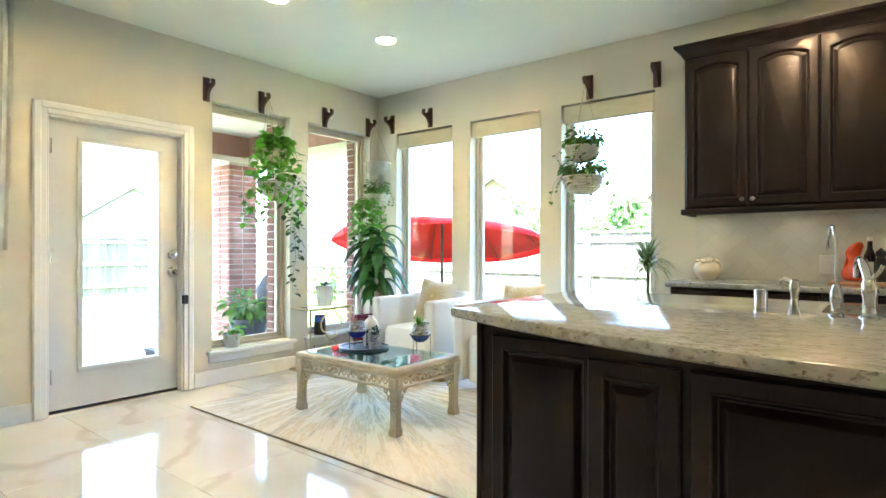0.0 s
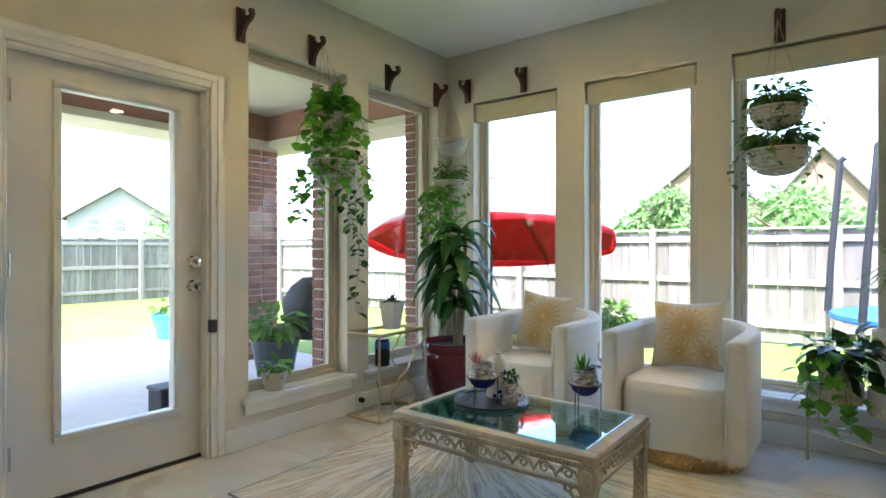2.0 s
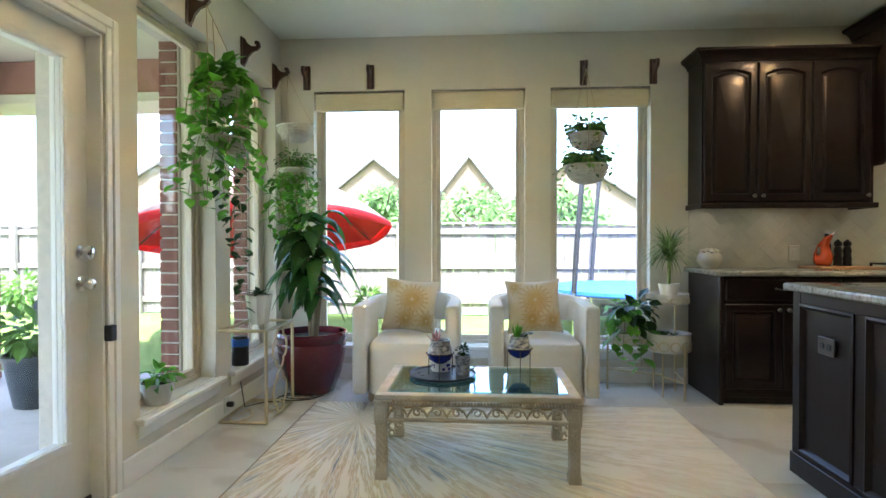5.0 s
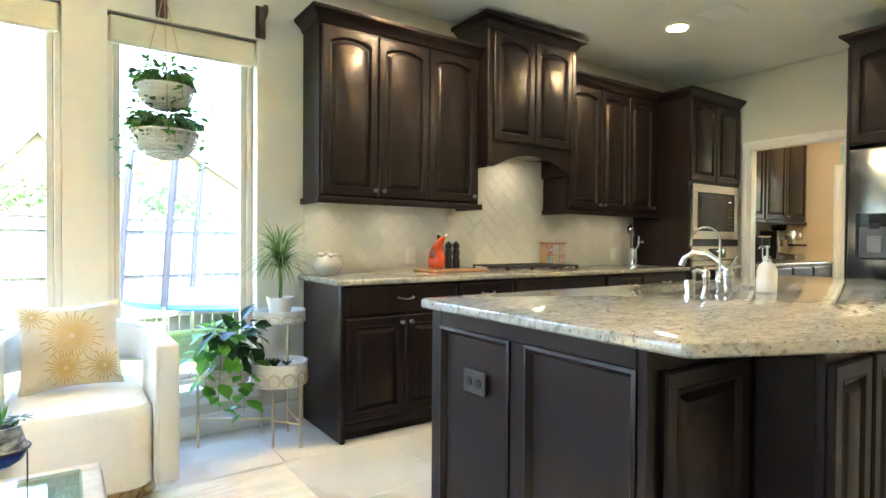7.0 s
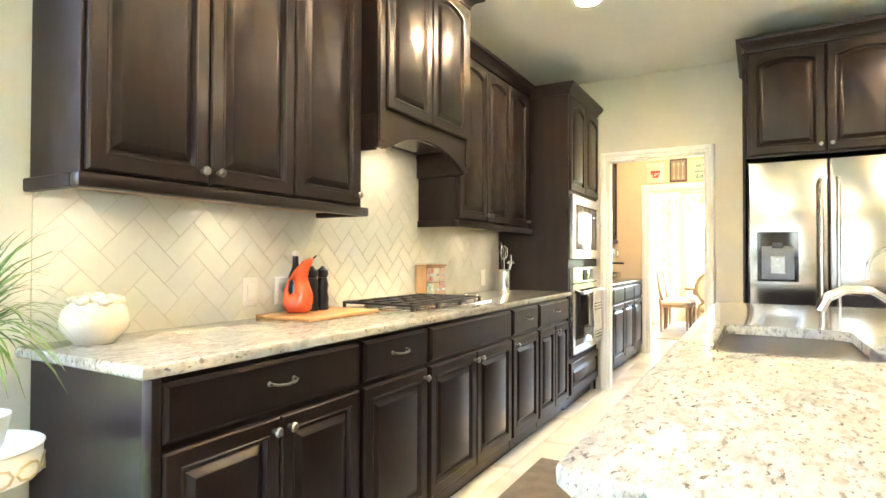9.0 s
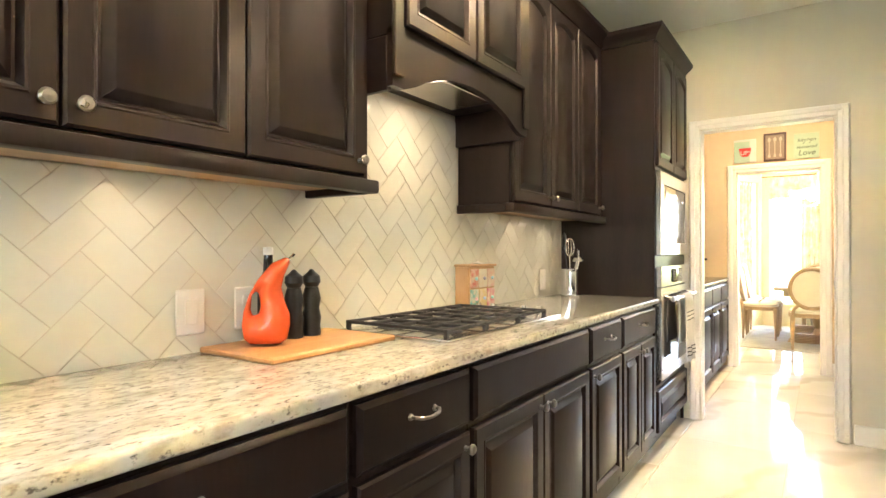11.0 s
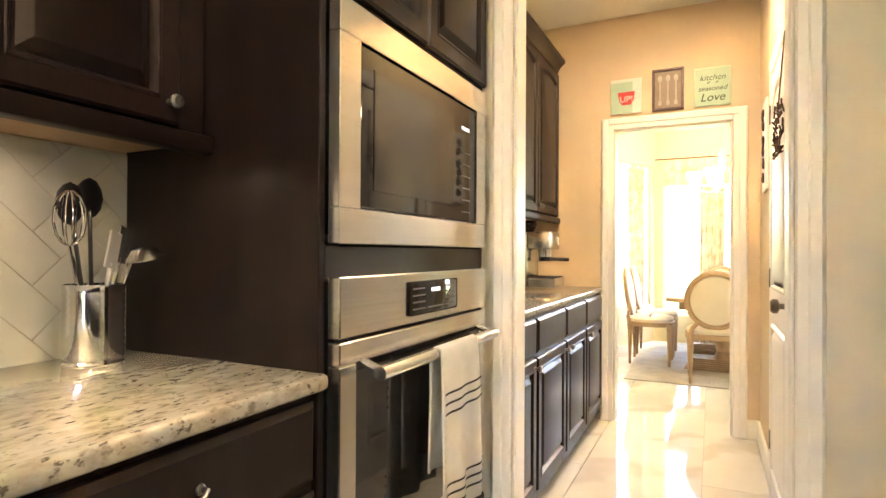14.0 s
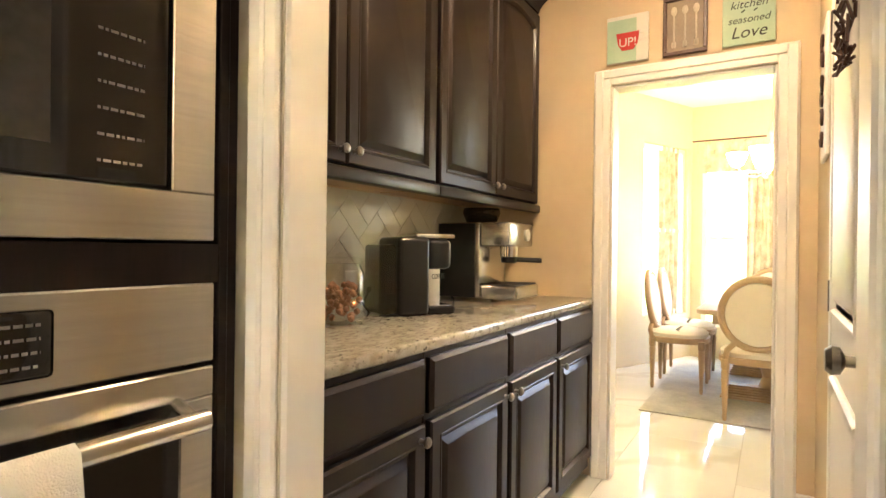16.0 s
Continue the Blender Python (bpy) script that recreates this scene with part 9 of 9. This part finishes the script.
solid("dining_rug", B(7.86, 10.35, 2.75, 4.70, 0.0005, 0.010, bevel=0.003), surface("muted_rug", (0.46, 0.44, 0.38), (0.34, 0.33, 0.30), 0.95, scale=5, bump=0.3, bump_scale=150), "muted grey and cream dining rug", "rug")


def chandelier():
    t = thing("chandelier", "pale metal chandelier with glowing glass shades", "chandelier", at=pose(9.05, 3.86, 0))
    bm = bmesh.new()
    lathe(bm, [(0.06, CEIL - 0.03), (0.05, CEIL - 0.001), (0.0, CEIL - 0.001)], 22)
    part("canopy", bm, PALE_GOLD, t)
    bm = bmesh.new()
    tube(bm, [(0, 0, CEIL - 0.02), (0, 0, 2.30)], 0.006, 8)
    part("chain", bm, PALE_GOLD, t)
    bm = bmesh.new()
    lathe(bm, [(0.0, 1.84), (0.02, 1.86), (0.03, 1.90), (0.012, 1.96), (0.02, 2.10), (0.045, 2.20), (0.03, 2.28), (0.0, 2.32)], 20)
    part("stem", bm, PALE_GOLD, t)
    for k in range(5):
        a = 2 * math.pi * k / 5 + 0.3
        c, s = math.cos(a), math.sin(a)
        bm = bmesh.new()
        tube(bm, [(0.02 * c, 0.02 * s, 1.90), (0.12 * c, 0.12 * s, 1.84), (0.22 * c, 0.22 * s, 1.86), (0.27 * c, 0.27 * s, 1.94)], 0.008, 8)
        arm = part("arm", bm, PALE_GOLD, t)
        bm = bmesh.new()
        lathe(bm, [(0.02, 1.94), (0.05, 1.96), (0.075, 2.02), (0.085, 2.06), (0.08, 2.06), (0.045, 1.97), (0.0, 1.955)], 22, pose(0.27 * c, 0.27 * s, 0))
        part("shade", bm, SHADE_GLOW, arm, "glowing frosted glass shade")


SHADE_GLOW = glow("frosted_shade", (1.0, 0.80, 0.52), 2.0)
chandelier()
bulb("chandelier_lamp", 9.05, 3.86, 2.15, 0.8, WARM, 0.12)
DRAPE = surface("floral_drape", (0.68, 0.64, 0.54), (0.45, 0.37, 0.25), 0.9, scale=9, fine=0.15)


def drape(x0, y0, x1, y1, z0, z1, folds, label):
    t = thing("drape", label, "curtain", "drapes at the bay window", at=pose(x0, y0, 0, 0, 0, math.degrees(math.atan2(y1 - y0, x1 - x0))))
    L = math.hypot(x1 - x0, y1 - y0)
    bm = bmesh.new()
    loops = []
    for i in range(10):
        z = z1 + (z0 - z1) * i / 9
        loops.append([(L * q / 60, 0.03 * math.sin(q / 60 * folds * 6.283) + 0.008 * math.sin(i + q), z) for q in range(61)])
    loft(bm, loops, closed=False)
    p = part("cloth", bm, DRAPE, t, smooth=70)
    p.modifiers.new("thickness", 'SOLIDIFY').thickness = 0.003
    return t


drape(9.97, 4.93, 10.29, 4.79, 0.03, 2.43, 4, "cream and gold patterned drape at the bay")
drape(10.46, 4.10, 10.46, 3.80, 0.03, 2.07, 4, "cream and gold patterned drape at the bay")
drape(10.46, 2.75, 10.46, 2.45, 0.03, 2.43, 4, "cream and gold patterned drape at the bay")
drape(10.44, 4.60, 10.44, 2.50, 2.08, 2.43, 16, "cream and gold patterned valance at the bay")
t = thing("curtain_rod", "dark bronze curtain rod round the bay", "curtain rod")
for p, q in (((9.36, 5.20, 2.45), (10.46, 4.68, 2.45)), ((10.46, 4.68, 2.45), (10.46, 2.42, 2.45))):
    bm = bmesh.new()
    tube(bm, [p, q], 0.014, 10)
    part("rod", bm, MAHOGANY, t)
for p in ((9.40, 5.19), (10.30, 4.76), (10.46, 4.3), (10.46, 3.5)):
    bm = bmesh.new()
    lathe(bm, [(0.03, 0), (0.03, 0.01), (0.01, 0.014), (0.01, 0.09), (0, 0.09)], 14, pose(p[0] + 0.10, p[1] + 0.02, 2.45, 0, -90, 0))
    part("bracket", bm, MAHOGANY, t)
t = thing("wall_art", "narrow decorative plaques on the dining room wall", "wall art", at=pose(7.4, 5.345, 1.62))
for k in range(3):
    part("plaque", B(-0.06 + 0.01 * k, 0.06 + 0.01 * k, -0.016, 0.0, -0.30 + 0.2 * k, -0.14 + 0.2 * k, bevel=0.006), surface("muted_plaque", (0.45, 0.38, 0.34), (0.30, 0.24, 0.22), 0.6, scale=25), t)


# ---- tiles: backsplash and floor ----
def clip(poly, x0, x1, z0, z1):
    for ax, lim, sgn in ((0, x0, 1), (0, x1, -1), (1, z0, 1), (1, z1, -1)):
        out = []
        for k, p in enumerate(poly):
            q = poly[(k + 1) % len(poly)]
            pin, qin = (p[ax] - lim) * sgn >= 0, (q[ax] - lim) * sgn >= 0
            if pin:
                out.append(p)
            if pin != qin:
                u = (lim - p[ax]) / (q[ax] - p[ax])
                out.append((p[0] + u * (q[0] - p[0]), p[1] + u * (q[1] - p[1])))
        poly = out
        if len(poly) < 3:
            return []
    return poly


def tile_mesh(poly):
    bm = bmesh.new()
    cx, cz = sum(p[0] for p in poly) / len(poly), sum(p[1] for p in poly) / len(poly)
    loops = []
    for y, k in ((0, 0.0), (-0.0008, 0.0), (-0.0012, 0.0005)):
        row = []
        for x, z in poly:
            d = Vector((cx - x, cz - z))
            d = d.normalized() * k if d.length > 1e-6 else d
            row.append((x + d.x, y, z + d.y))
        loops.append(row)
    r = loft(bm, loops)
    bm.faces.new(r[-1])
    return mesh_of("tile", bm, BACKSPLASH, 0)


def herringbone(name, regions, y, label):
    """Herringbone tiles, each its own piece, on a grout panel."""
    bm = bmesh.new()
    for x0, x1, z0, z1 in regions:
        box(bm, x0, x1, y + 0.0005, y + 0.004, z0, z1)
    base = structure(name, bm, SPLASH_GROUT, label)
    W, g = 0.082, 0.0012
    c = math.sqrt(0.5)
    full = {}
    X0, X1 = min(r[0] for r in regions), max(r[1] for r in regions)
    Z0, Z1 = min(r[2] for r in regions), max(r[3] for r in regions)
    n = int((X1 - X0 + Z1 - Z0) / W) + 6
    for i in range(-n, n):
        for j in range(-n, n):
            ox, oz = i + 2 * j, i - 2 * j
            for kind, (tx, tz, w, h) in enumerate(((ox, oz, 2, 1), (ox + 2, oz - 1, 1, 2))):
                rect = [(tx * W + g, tz * W + g), ((tx + w) * W - g, tz * W + g), ((tx + w) * W - g, (tz + h) * W - g), (tx * W + g, (tz + h) * W - g)]
                poly = [((a - b) * c + X0 + 0.02, (a + b) * c + Z0 + 0.013) for a, b in rect]
                cx, cz = sum(p[0] for p in poly) / 4, sum(p[1] for p in poly) / 4
                if not (X0 - 0.2 < cx < X1 + 0.2 and Z0 - 0.2 < cz < Z1 + 0.2):
                    continue
                for rx0, rx1, rz0, rz1 in regions:
                    p = clip(poly, rx0, rx1, rz0, rz1)
                    if len(p) < 3:
                        continue
                    area = abs(sum(p[k][0] * p[(k + 1) % len(p)][1] - p[(k + 1) % len(p)][0] * p[k][1] for k in range(len(p)))) / 2
                    if area < 4e-5:
                        continue
                    if area > 2 * W * W * 0.93:
                        if kind not in full:
                            full[kind] = tile_mesh([(a - cx, b - cz) for a, b in poly])
                        ob = new("tile", full[kind])
                        ob.matrix_basis = pose(cx, y, cz)
                    else:
                        ob = new("tile", tile_mesh([(a - cx, b - cz) for a, b in p]))
                        ob.matrix_basis = pose(cx, y, cz)
                    ob.parent = base


herringbone("backsplash", [(-0.10, 3.335, 0.915, 1.413), (1.137, 2.048, 1.413, 1.82)], YN - 0.006, "cream glazed herringbone tile backsplash")
herringbone("backsplash_pantry", [(4.362, 6.46, 0.915, 1.41)], YN - 0.012, "cream glazed herringbone tile backsplash in the pantry")

# floor tiles
floor_ob = bpy.data.objects["floor"]
TW, TH, G = 1.20, 0.60, 0.0012
tiles = {}


def floor_tile(x0, x1, y0, y1):
    key = (round(x1 - x0, 3), round(y1 - y0, 3))
    if key not in tiles:
        w, d = key
        bm = bmesh.new()
        r = loft(bm, [[(i, i, z), (w - i, i, z), (w - i, d - i, z), (i, d - i, z)] for z, i in ((-0.006, G), (-0.001, G), (0.0, G + 0.0012))])
        bm.faces.new(r[-1])
        tiles[key] = mesh_of("tile", bm, MARBLE, 0)
    ob = new("tile", tiles[key])
    ob.parent = floor_ob
    ob.matrix_basis = pose(x0, y0, 0)


row = 0
y = YS
while y < 6.6 - 1e-6:
    y1 = min(y + TH, 6.6)
    x = XW - (TW / 2 if row % 2 else 0)
    while x < XD - 1e-6:
        a, b = max(x, XW), min(x + TW, XD)
        if b - a > 0.01 and not (y > 5.3 and b < XP):
            floor_tile(a, b, y, y1)
        x += TW
    y = y1
    row += 1
